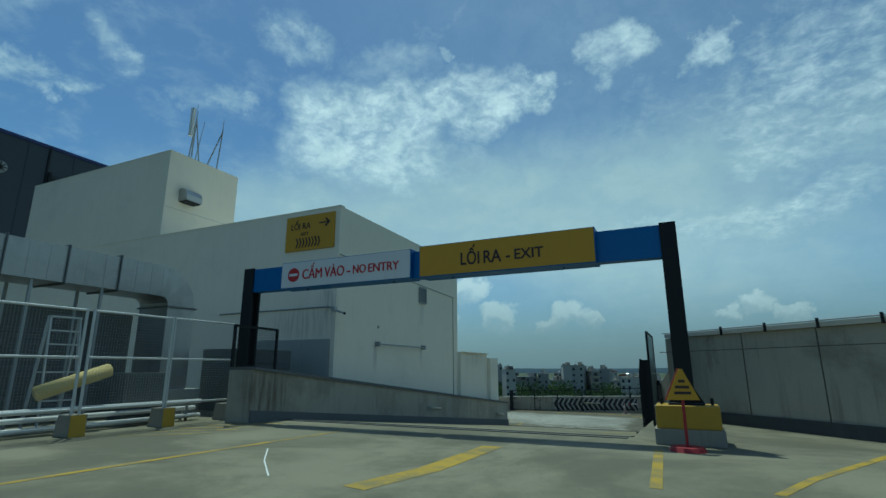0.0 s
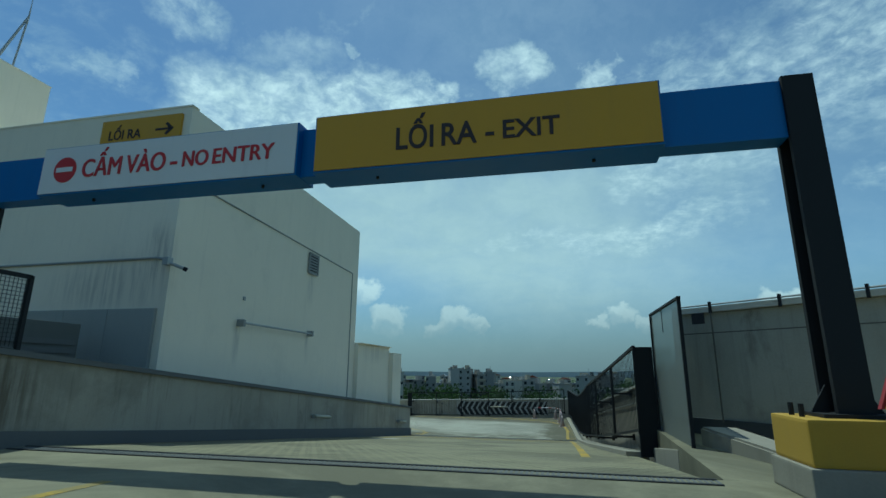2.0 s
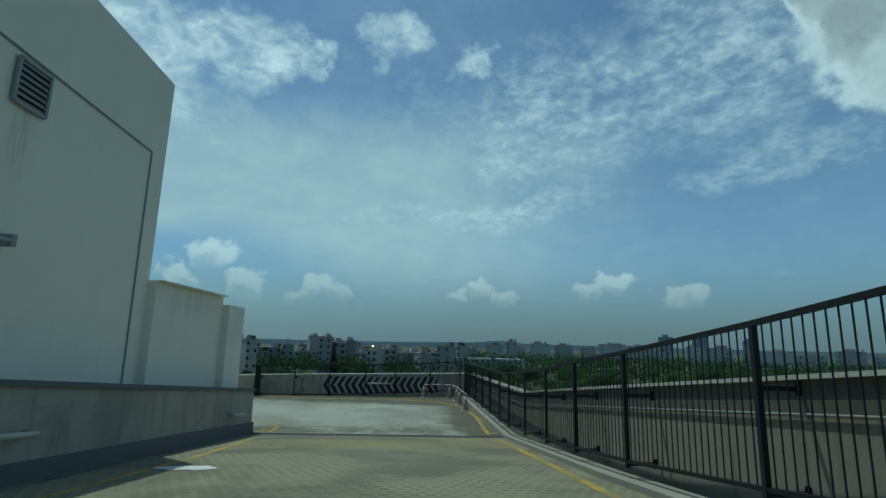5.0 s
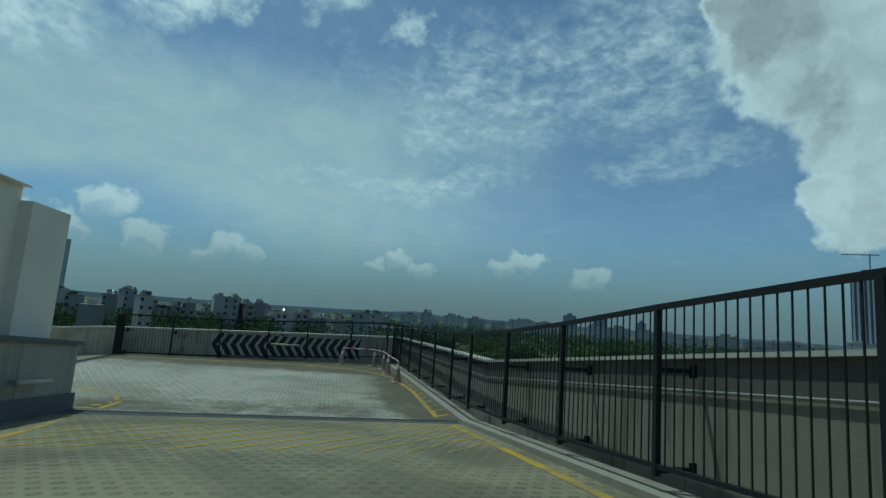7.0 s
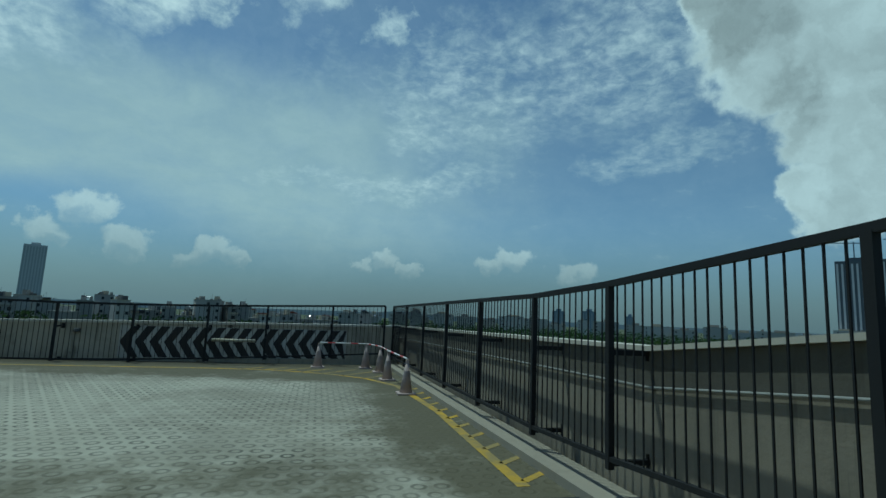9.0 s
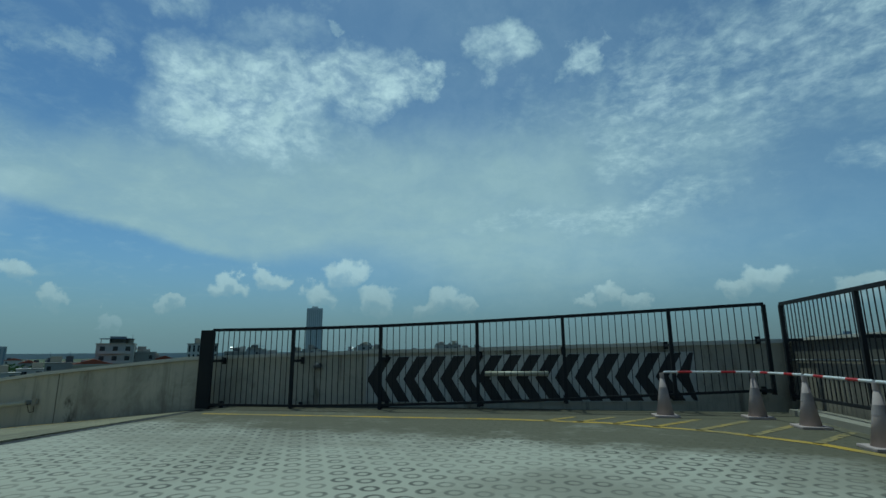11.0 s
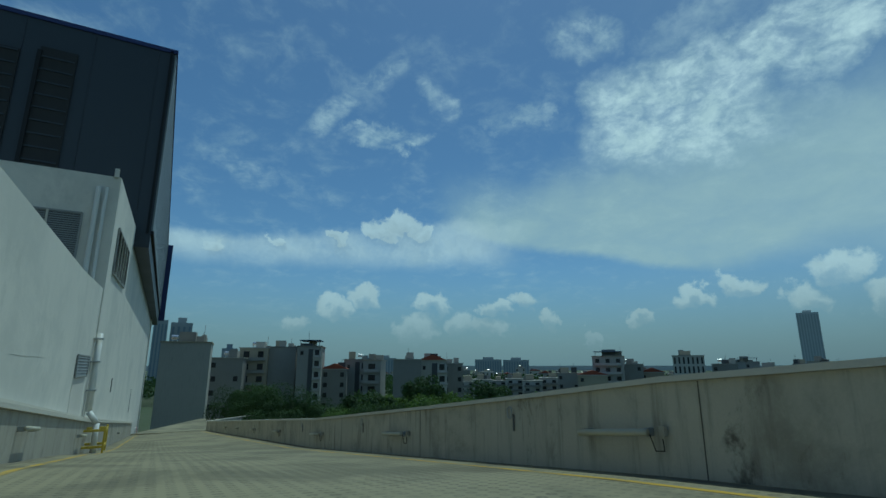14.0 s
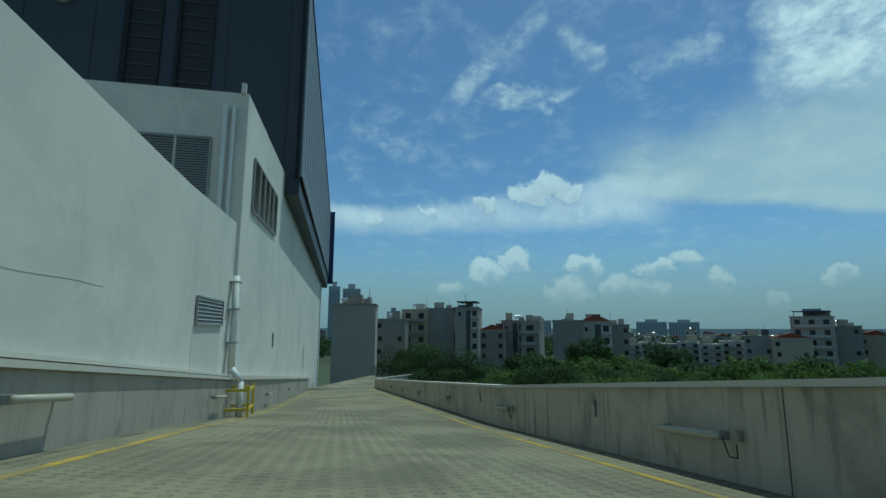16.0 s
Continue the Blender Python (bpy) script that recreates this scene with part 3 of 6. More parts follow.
bm = B()
prism(bm, [(-34, 14.53, -3.0), (-34, 25.13, -3.0), (-34, 25.13, 6.95), (-34, 14.53, 7.13)], (23.1, 0, 0))
hall_part("main_block", bm, M_WHITE)
bm = B()
box(bm, -32, -20.80, 14.528, 18.5, 6.9, 11.26)
hall_part("tower_block", bm, M_WHITE, "white tower block above the roof")
bm = B()
box(bm, -24, -10.72, 25.13, 29.1, -3.0, 2.16)
hall_part("low_wing", bm, M_WHITE, "lower white wing at the corner")
bm = B()
box(bm, -24, -10.52, 29.1, 30.45, -3.0, 1.92)
hall_part("end_wing", bm, M_WHITE)

# concrete plinth along the ramp, its top falling with the ramp
bm = B()
prism(bm, [(-10.85, 10.1, -0.3), (-10.85, 10.1, 1.29), (-10.85, 30.5, -0.72), (-10.85, 30.5, -2.6)], (0.85, 0, 0))
setting("wall_plinth", bm, M_PLINTH, "streaked concrete ramp wall below the white building", "wall")
# cap in dark grey: the shadow line below the white wall, as colour
bm = B()
prism(bm, [(-10.88, 10.08, 1.29), (-10.88, 10.08, 1.37), (-10.88, 30.53, -0.64), (-10.88, 30.53, -0.72)], (0.95, 0, 0))
setting("trim_plinth_cap", bm, M_KERB, "ramp wall cap, coloured dark for the shadow line under the render", "coping")
bm = B()
prism(bm, [(-10.0, 10.06, -0.2), (-10.0, 10.06, 0.31), (-10.0, 30.54, -1.66), (-10.0, 30.54, -2.4)], (0.06, 0, 0))
setting("baseboard_ramp", bm, M_KERB, "grey painted skirting along the ramp wall", "skirting")

# parapet outside the fence
def run_wall(name, path, tops, feet, thick, mat, label, category="wall"):
    """A wall along a polyline of (x, y), with its own top and foot at each point; thick is a sideways vector."""
    bm = B()
    rows = []
    for (x, y), t, f in zip(path, tops, feet):
        rows.append([bm.verts.new(p) for p in ((x, y, f), (x, y, t), (x + thick[0], y + thick[1], t), (x + thick[0], y + thick[1], f))])
    for a, b in zip(rows, rows[1:]):
        for k in range(4):
            bm.faces.new((a[k], a[(k + 1) % 4], b[(k + 1) % 4], b[k]))
    bm.faces.new(rows[0])
    bm.faces.new(rows[-1][::-1])
    return setting(name, bm, mat, label, category)


EAST = [(-0.88, 16.35), (-1.27, 23.0), (-1.45, 29.95), (-1.85, 42.5)]
EAST_TOP = [0.887, 0.175, -0.57, -0.74]
run_wall("wall_parapet_east", EAST, EAST_TOP, [-2.2, -2.6, -3.2, -3.2], (0.22, 0), M_PARAPET, "stained concrete parapet stepping down beside the ramp")
run_wall("trim_parapet_east", [(x - 0.05, y) for x, y in EAST], [t + 0.05 for t in EAST_TOP], [t + 0.003 for t in EAST_TOP], (0.32, 0), M_COPE,
         "white painted coping of the parapet", "coping")
run_wall("wall_parapet_foot", [(x - 0.004, y + 0.02 if k == 0 else y) for k, (x, y) in enumerate(EAST)], [t - 0.36 for t in EAST_TOP], [-2.1, -2.5, -3.1, -3.1], (0.003, 0), M_CONC,
         "paler concrete below the conduit on the parapet")
NORTH = [(-1.85, 42.40), (-10.0, 41.85), (-14.0, 41.80), (-17.8, 41.80), (-20.5, 41.80), (-24, 41.80), (-34, 41.80), (-84, 41.80), (-102, 49), (-124, 60)]
NORTH_TOP = [-0.76, -0.92, -1.03, -1.36, -1.69, -2.10, -3.22, -7.75, -8.8, -10.2]
run_wall("wall_parapet_north", NORTH, NORTH_TOP, [-3.2, -3.2, -3.2, -3.5, -3.8, -4.2, -5.2, -10, -11, -12.5], (0, 0.22), M_CONC_L,
         "long concrete parapet following the ramp down, dark runs on it")
run_wall("trim_parapet_north", [(x, y - 0.06) for x, y in NORTH], [t + 0.075 for t in NORTH_TOP], [t + 0.003 for t in NORTH_TOP], (0, 0.34), M_COPE,
         "pale worn coping of the long parapet", "coping")


def north_y(x):
    return 41.80 if x < -14 else 41.85 - (-10 - x) * 0.0125 if x < -10 else 41.85 + (x + 10) * 0.55 / 8.15


# deck beside the gate foot, and the wall that closes the corner to the parapet
bm = B()
prism(bm, [(-1.12, 11.302, 0.0), (4.3, 11.302, 0.0), (-0.55, 16.1, 0.0), (-0.9, 16.6, 0.0)], (0, 0, -0.5))
setting("floor_deck_corner", bm, M_DECK, "pale concrete deck corner behind the gate post", "floor")
bm = B()
prism(bm, [(-0.80, 16.45, -2.2), (-0.80, 16.45, 0.86), (-0.45, 15.95, 1.3), (-0.45, 15.95, -2.2)], (0.18, 0.14, 0))
setting("wall_corner", bm, M_CONC_L, "short stained concrete wall closing the deck corner", "wall")

# angled wall round the roof deck
bm = B()
prism(bm, [(-0.50, 15.9, -0.6), (-0.50, 15.9, 2.12), (9.6, 5.8, 2.12), (9.6, 5.8, -0.4)], (0.16, 0.16, 0))
setting("wall_deck_east", bm, M_DECK_WALL, "tall stained concrete wall at the edge of the roof deck", "wall")
bm = B()
prism(bm, [(-0.52, 15.86, -0.3), (-0.52, 15.86, 0.27), (9.55, 5.79, 0.27), (9.55, 5.79, -0.3)], (0.04, 0.04, 0))
setting("baseboard_deck", bm, M_BAND, "dark painted band along the foot of the wall", "skirting")

# long white wall beside the lower ramp
bm = B()
prism(bm, [(-17.5, 33.75, -3.5), (-17.5, 33.75, 1.84), (-33.0, 33.75, 1.84), (-38.35, 33.75, 2.02), (-38.35, 33.75, -6)], (0, -0.3, 0))
setting("wall_white_south", bm, M_WHITE_B, "tall white rendered wall beside the descending ramp", "wall")
bm = B()
prism(bm, [(-17.5, 33.75, -3.5), (-17.5, 33.75, -1.06), (-38.4, 33.75, -3.3), (-84, 33.75, -7.55), (-84, 33.75, -9.6), (-34, 33.75, -5)], (0, 0.16, 0))
setting("wall_plinth_lower", bm, M_PLINTH, "streaky concrete plinth wall falling with the ramp", "wall")
bm = B()
prism(bm, [(-17.5, 33.74, -1.055), (-17.5, 33.74, -0.97), (-38.4, 33.74, -3.21), (-84, 33.74, -7.46), (-84, 33.74, -7.545), (-38.4, 33.74, -3.295)], (0, 0.24, 0))
setting("trim_plinth_lower", bm, M_COPE, "pale ledge on top of the plinth wall", "coping")
bm = B()
prism(bm, [(-17.5, 33.76, -0.94), (-17.5, 33.76, -0.88), (-38.4, 33.76, -3.12), (-84, 33.76, -7.37), (-84, 33.76, -7.43), (-38.4, 33.76, -3.18)], (0, 0.12, 0))
setting("trim_plinth_upper", bm, M_COPE, "second narrow pale ledge above the plinth wall", "coping")
bm = B()
prism(bm, [(-33.95, 33.752, -2.66), (-33.95, 33.752, -1.52), (-36.9, 33.752, -1.52), (-36.9, 33.752, -2.96)], (0, 0.006, 0))
setting("trim_wall_patch", bm, M_PATCH, "greyish repainted patch below the wall vent", "patch")
block = thing("plant_building", (-60, 25, 0), "white rendered plant building with grey louvres", "building")


def block_part(name, bm, mat, label="", parent=block):
    ob = part(name, bm, mat, parent, label)
    ob.matrix_parent_inverse = block.matrix_world.inverted() if parent is block else Matrix()
    return ob


bm = B()
prism(bm, [(-39.2, 33.72, -9), (-39.2, 33.72, 7.2), (-51.5, 33.72, 7.9), (-112, 33.72, 9.0), (-112, 33.72, -12)], (0, -16, 0))
block_part("body", bm, M_WHITE_B)
bm = B()
box(bm, -18.5, -17.5, 25.0, 33.75, -3.5, 1.84)
setting("wall_white_return", bm, M_WHITE_B, "white return wall behind the stair building", "wall")

# dark clad hall behind
dark = thing("dark_clad_hall", (-60, 10, 8), "tall dark blue-grey metal clad cinema hall", "building")


def dark_part(name, bm, mat, label=""):
    ob = part(name, bm, mat, dark, label)
    ob.matrix_parent_inverse = dark.matrix_world.inverted()
    return ob


bm = B()
box(bm, -125, -51.6, -40, 34.6, 6.6, 21.4)
dark_part("main_cladding", bm, M_DARK_CLAD)
bm = B()
prism(bm, [(-51.65, 34.61, 7.75), (-51.65, 34.61, 21.4), (-125, 34.61, 21.4), (-125, 34.61, 9.0)], (0, 0.10, 0))
dark_part("side_screen", bm, M_SLATE, "ribbed slate grey side screen")

# town ground
bm = B()
box(bm, -4000, 4000, -4000, 4000, -20.0, -18.0)
setting("ground", bm, material("overgrown_ground", (0.055, 0.075, 0.03), 0.95, 0, 0.3, 0.02, 2, 0.1, 0, (0.09, 0.09, 0.06), 0.55, 0.6), "green overgrown ground far below", "ground")


# ---- lettering ----
def letters(name, text, size, at, mat, parent, width=None, bold=0.014, turn=(90, 0, 0)):
    curve = bpy.data.curves.new(name, "FONT")
    curve.offset = size * bold
    curve.body, curve.size, curve.extrude, curve.align_x, curve.align_y = text, size, 0.004, "LEFT", "BOTTOM_BASELINE"
    temp = new("lettering_source", curve)
    bpy.context.view_layer.update()
    me = bpy.data.meshes.new_from_object(temp.evaluated_get(bpy.context.evaluated_depsgraph_get()))
    bpy.data.objects.remove(temp)
    xs = [v.co.x for v in me.vertices]
    k = width / (max(xs) - min(xs)) if width else 1.0
    me.transform(Matrix.Diagonal((k, 1, 1, 1)) @ Matrix.Translation((-min(xs), 0, 0)))
    me.transform(pose(*at, *turn))
    me.materials.clear()
    me.materials.append(mat)
    ob = new(name, me)
    ob.parent = parent
    return ob


# ---- exit gate over the lane ----
gate = thing("exit_gate", (0, 0, 0), "blue overhead gate beam with yellow and white signs on black posts", "gate")
bm = B()
box(bm, -0.15, -0.07, 10.80, 11.02, 0.70, 4.12)
post = part("post", bm, M_BLACK, gate, "black steel post standing on a yellow block")
for y in (10.74, 11.02):
    bm = B()
    box(bm, -0.26, 0.04, y, y + 0.06, 0.70, 4.12, 0.004)
    part("flange", bm, M_BLACK, post)
bm = B()
box(bm, -11.19, -11.11, 10.80, 11.02, 0.0, 4.12)
post = part("post", bm, M_BLACK, gate)
for y in (10.74, 11.02):
    bm = B()
    box(bm, -11.33, -10.97, y, y + 0.06, 0.0, 4.12, 0.004)
    part("flange", bm, M_BLACK, post)
bm = B()
box(bm, -10.97, -0.26, 10.78, 11.04, 3.43, 4.09, 0.008)
part("beam", bm, M_BLUE, gate, "blue painted gate beam")
bm = B()
box(bm, -9.84, -5.80, 10.66, 11.14, 3.42, 4.14, 0.008)
sign_w = part("sign_box", bm, M_BLUE, gate, "sign box with a white face")
bm = B()
box(bm, -9.82, -5.82, 10.645, 10.658, 3.445, 4.125, 0.003)
part("sign_face", bm, M_SIGN_WHITE, sign_w, "white sign face with red lettering")
bm = B()
box(bm, -5.56, -1.48, 10.64, 11.16, 3.41, 4.17, 0.008)
sign_y = part("sign_box", bm, M_BLUE, gate, "sign box with a yellow face")
bm = B()
box(bm, -5.54, -1.50, 10.625, 10.638, 3.435, 4.155, 0.003)
part("sign_face", bm, M_YELLOW, sign_y, "yellow sign face with dark lettering")
for text, size, x, z, width, mat, sign, y in (("CẤM", 0.38, -9.10, 3.645, 0.64, M_RED, sign_w, 10.640), ("VÀO", 0.38, -8.37, 3.645, 0.62, M_RED, sign_w, 10.640),
                                              ("-", 0.38, -7.66, 3.645, 0.10, M_RED, sign_w, 10.640), ("NO", 0.31, -7.47, 3.665, 0.38, M_RED, sign_w, 10.640),
                                              ("ENTRY", 0.31, -7.01, 3.665, 0.88, M_RED, sign_w, 10.640), ("LỐI", 0.40, -4.48, 3.62, 0.46, M_INK, sign_y, 10.620),
                                              ("RA", 0.40, -3.92, 3.62, 0.42, M_INK, sign_y, 10.620), ("-", 0.36, -3.40, 3.63, 0.10, M_INK, sign_y, 10.620),
                                              ("EXIT", 0.32, -3.20, 3.64, 0.64, M_INK, sign_y, 10.620)):
    letters("lettering", text, size, (x, y, z), mat, sign, width, 0.0 if mat is M_RED else 0.016)
    if mat is M_RED:
        letters("lettering", text, size, (x + 0.014, y - 0.002, z + 0.003), mat, sign, width, 0.0)
bm = B()
rod(bm, (-9.40, 10.645, 3.78), (-9.40, 10.634, 3.78), 0.19, 28)
no_entry = part("no_entry_disc", bm, M_RED, sign_w, "red no entry disc")
bm = B()
box(bm, -9.54, -9.26, 10.626, 10.632, 3.745, 3.815)
part("no_entry_bar", bm, M_SIGN_WHITE, sign_w)
for x in (-9.1, -6.4, -4.8, -2.2):
    bm = B()
    rod(bm, (x, 10.9, 3.425), (x, 10.9, 3.38), 0.02, 8)
    part("drain_stub", bm, M_BLACK, gate)
# foot plates
for x in (-0.11,):
    bm = B()
    box(bm, x - 0.30, x + 0.30, 10.66, 11.16, 0.665, 0.70, 0.004)
    for a in (-1, 1):
        prism(bm, [(x + a * 0.15, 10.9, 0.70), (x + a * 0.30, 10.9, 0.70), (x + a * 0.15, 10.9, 0.95)], (0, 0.02, 0))
    part("foot_plate", bm, M_BLACK, gate)
    for dx, dy in ((-0.42, 0.12), (0.42, 0.12), (-0.42, -0.1), (0.42, -0.1)):
        bm = B()
        rod(bm, (x + dx, 10.9 + dy, 0.665), (x + dx, 10.9 + dy, 0.78), 0.025, 8)
        part("anchor_bolt", bm, M_BLACK, gate)

foot = thing("post_block", (-0.11, 10.85, 0), "yellow painted concrete block under the gate post", "concrete block")
bm = B()
box(bm, -0.56, 0.56, -0.42, 0.45, 0.0, 0.27, 0.02)
part("base", bm, M_BLOCK, foot, "bare concrete lower half")
bm = B()
box(bm, -0.52, 0.52, -0.38, 0.42, 0.27, 0.665, 0.03)
part("cap", bm, M_BLOCK_Y, foot, "yellow painted upper half")

# warning sign on a weighted stand
warn = thing("warning_sign", (-0.16, 9.85, 0), "yellow triangular warning sign on a dull red stand", "sign")
bm = B()
rod(bm, (0, 0, 0), (0, 0, 0.07), 0.29, 28, 0.25)
part("stand_foot", bm, M_RED_DK, warn)
bm = B()
rod(bm, (0, 0, 0.07), (0, 0, 1.05), 0.025, 10)
part("pole", bm, M_RED_DK, warn)
facing = Matrix.Rotation(radians(14), 4, "Z")
bm = B()
prism(bm, [(-0.26, -0.045, 0.80), (0.26, -0.045, 0.80), (0.03, -0.045, 1.30), (-0.03, -0.045, 1.30)], (0, 0.018, 0), 0.006)
bm.transform(facing)
plate = part("plate", bm, M_YELLOW, warn, "yellow triangular plate")
for z, w in ((1.08, 0.05), (0.985, 0.11), (0.89, 0.13)):
    bm = B()
    box(bm, -w, w, -0.050, -0.046, z, z + 0.045)
    bm.transform(facing)
    part("writing", bm, M_INK, plate)
bm = B()
prism(bm, [(-0.28, -0.02, 0.80), (-0.24, -0.02, 0.80), (-0.01, -0.02, 1.31), (-0.04, -0.02, 1.31)], (0, 0.03, 0))
bm.transform(facing)
part("plate_rim", bm, M_RED_DK, warn)

# sloping concrete kerb beside the block
kerb = thing("kerb_block", (0, 0, 0), "low sloping bare concrete kerb by the gate", "kerb")
bm = B()
foot_ring = [(-0.66, 14.0, 0.27), (0.0, 11.4, 0.09), (0.4, 11.4, 0.09), (-0.15, 14.0, 0.27)]
low, high_ring = [bm.verts.new((x, y, -0.3)) for x, y, z in foot_ring], [bm.verts.new(p) for p in foot_ring]
bm.faces.new(low)
bm.faces.new(high_ring)
for i in range(4):
    bm.faces.new((low[i], low[(i + 1) % 4], high_ring[(i + 1) % 4], high_ring[i]))
bmesh.ops.bevel(bm, geom=list(bm.edges), offset=0.03, segments=2, affect="EDGES")
part("body", bm, M_BLOCK, kerb)

# wheel stop
stop = thing("wheel_stop", (3.05, 10.05, 0), "worn yellow wheel stop on the deck", "wheel stop", turn=-20)
bm = B()
prism(bm, [(-0.42, -0.09, 0), (-0.42, -0.05, 0.13), (-0.42, 0.05, 0.13), (-0.42, 0.09, 0)], (0.84, 0, 0), 0.012)
part("body", bm, M_BLOCK_Y, stop)

# deck wall coping with brackets, joints
cope = thing("wall_top_rail", (0, 0, 0), "pale rail with brackets along the top of the concrete wall", "rail")
a, b = Vector((-0.5, 15.78, 2.20)), Vector((9.6, 5.68, 2.20))
bm = B()
bar(bm, a + Vector((0.1, 0.1, -0.02)), b + Vector((0.1, 0.1, -0.02)), 0.30, 0.10)
part("coping", bm, M_COPE, cope, "pale weathered coping")
bm = B()
rod(bm, a + Vector((-0.06, -0.06, 0.05)), b + Vector((-0.06, -0.06, 0.05)), 0.016, 8)
part("rail", bm, M_GALV_PIPE, cope)
k = 0.80
while k < 14.0:
    p = a + (b - a).normalized() * k + Vector((-0.07, -0.07, 0))
    bm = B()
    box(bm, -0.018, 0.018, -0.025, 0.025, -0.10, 0.10)
    bm.transform(Matrix.Translation(p) @ Matrix.Rotation(radians(-45), 4, "Z"))
    part("bracket", bm, M_BLACK, cope)
    k += 1.15
bm = B()
along = (b - a).normalized()
bar(bm, a + Vector((-0.145, -0.145, -0.46)), b + Vector((-0.145, -0.145, -0.46)), 0.02, 0.018)
setting("trim_wall_line", bm, M_PARAPET, "dark horizontal joint line on the concrete wall", "joint")
for k in (0.85, 2.55, 4.25, 5.95, 7.65, 9.3):
    p = a + along * k
    bm = B()
    bar(bm, (p.x - 0.13, p.y - 0.13, 0.25), (p.x - 0.13, p.y - 0.13, 2.1), 0.03, 0.012, along)
    setting("trim_wall_joint", bm, M_PARAPET, "dark vertical joint on the concrete wall", "joint")
bm = B()
p = a + along * 0.62
# no hole in the wall: a raised plate coloured as the shaded opening
box(bm, -0.11, 0.11, -0.02, 0.02, -0.19, 0.0)
bm.transform(Matrix.Translation((p.x - 0.145, p.y - 0.145, 2.1)) @ Matrix.Rotation(radians(-45), 4, "Z"))
setting("trim_scupper", bm, M_DARK, "dark plate for the shade of a scupper at the wall top", "opening")


# ---- fences ----
def bar_mesh(name, height):
    bm = B()
    box(bm, -0.006, 0.006, -0.006, 0.006, 0, height)
    me = mesh_of(name, bm)
    me.materials.append(M_BLACK)
    return me


def fence(name, label, posts, gap, height, arms=None, step=0.122):
    """A bar fence along posts (x, y, top z); arms: a sideways vector from post to wall."""
    root = thing(name, posts[0], label, "fence")
    inv = root.matrix_world.inverted()
    thin = bar_mesh("bar", height - 0.06)
    bars = 0
    for k, (x, y, t) in enumerate(posts):
        bm = B()
        box(bm, x - 0.03, x + 0.03, y - 0.03, y + 0.03, t - height - gap * 0.6, t + 0.0)
        o = part("post", bm, M_BLACK, root)
        o.matrix_parent_inverse = inv
        if arms:
            for z in (t - 0.62, t - height - 0.02):
                bm = B()
                bar(bm, (x, y, z), (x + arms[0], y + arms[1], z), 0.04, 0.05)
                bar(bm, (x + arms[0], y + arms[1], z - 0.07), (x + arms[0], y + arms[1], z + 0.07), 0.08, 0.02)
                o = part("wall_bracket", bm, M_BLACK, root)
                o.matrix_parent_inverse = inv
    for (x0, y0, t0), (x1, y1, t1) in zip(posts, posts[1:]):
        for dz, h in ((0.012, 0.058), (-height + 0.02, 0.045)):
            bm = B()
            bar(bm, (x0, y0, t0 + dz), (x1, y1, t1 + dz), 0.052, h)
            o = part("rail", bm, M_BLACK, root)
            o.matrix_parent_inverse = inv
        length = math.hypot(x1 - x0, y1 - y0)
        n = max(2, round(length / step))
        for i in range(1, n):
            f = i / n
            o = new("bar", thin)
            o.parent, o.matrix_parent_inverse = root, inv
            o.matrix_world = Matrix.Translation((x0 + (x1 - x0) * f, y0 + (y1 - y0) * f, t0 + (t1 - t0) * f - height + 0.04))
            bars += 1
    return root, inv


def east_x(y):
    return float(np.interp(y, [16.1, 18.2, 21.5, 23.4, 30.0, 42.0], [-1.215, -1.42, -1.68, -1.78, -1.86, -2.15]))


def east_top(y):
    return float(np.interp(y, [16.0, 16.9, 19.24, 21.3, 23.4, 25.4, 27.7, 30.1, 31.6, 39.7, 42.0], [1.56, 1.44, 1.08, 0.84, 0.62, 0.40, 0.19, 0.02, -0.04, -0.09, -0.10]))


ys = [16.14, 18.55, 21.3, 23.4, 25.5, 27.7, 30.0, 31.6, 33.6, 35.6, 37.6, 39.7, 41.85]
ramp_fence, inv = fence("ramp_fence", "black steel bar fence along the ramp, bracketed to the parapet", [(east_x(y), y, east_top(y)) for y in ys], 0.12, 1.58,
                        (0.42, 0.0))
bm = B()
box(bm, -1.22, -0.88, 16.11, 16.155, -0.50, 1.55)
box(bm, -1.24, -1.19, 16.09, 16.17, -0.50, 1.56)
o = part("end_panel", bm, M_BLACK, ramp_fence, "solid black end panel")
o.matrix_parent_inverse = inv

xs = [-13.05, -11.25, -9.43, -7.55, -5.95, -4.05, -2.42]
tops = [-0.42, -0.42, -0.39, -0.33, -0.26, -0.17, -0.09]
landing_fence, inv = fence("landing_fence", "black steel bar fence in front of the chevron wall", [(x, north_y(x) - 0.50, t) for x, t in zip(xs, tops)], 0.10, 1.50,
                           (0.0, 0.44))
bm = B()
box(bm, -13.32, -13.05, north_y(-13.2) - 0.53, north_y(-13.2) - 0.47, -1.98, -0.41)
o = part("end_panel", bm, M_BLACK, landing_fence, "solid black end panel")
o.matrix_parent_inverse = inv

# ---- translucent screen by the gate ----
M_SCREEN = material("translucent_grey_sheet", (0.27, 0.285, 0.275), 0.35, 0.0, 0.35, 0.9, 60, 0.05, 0.5, (0.24, 0.26, 0.26), 0.5, 0.4)
st = M_SCREEN.node_tree
see = st.nodes.new("ShaderNodeBsdfTransparent")
see.inputs[0].default_value = (0.75, 0.82, 0.82, 1)
blend = st.nodes.new("ShaderNodeMixShader")
blend.inputs[0].default_value = 0.54
st.links.new(see.outputs[0], blend.inputs[1])
st.links.new(st.nodes["Principled BSDF"].outputs[0], blend.inputs[2])
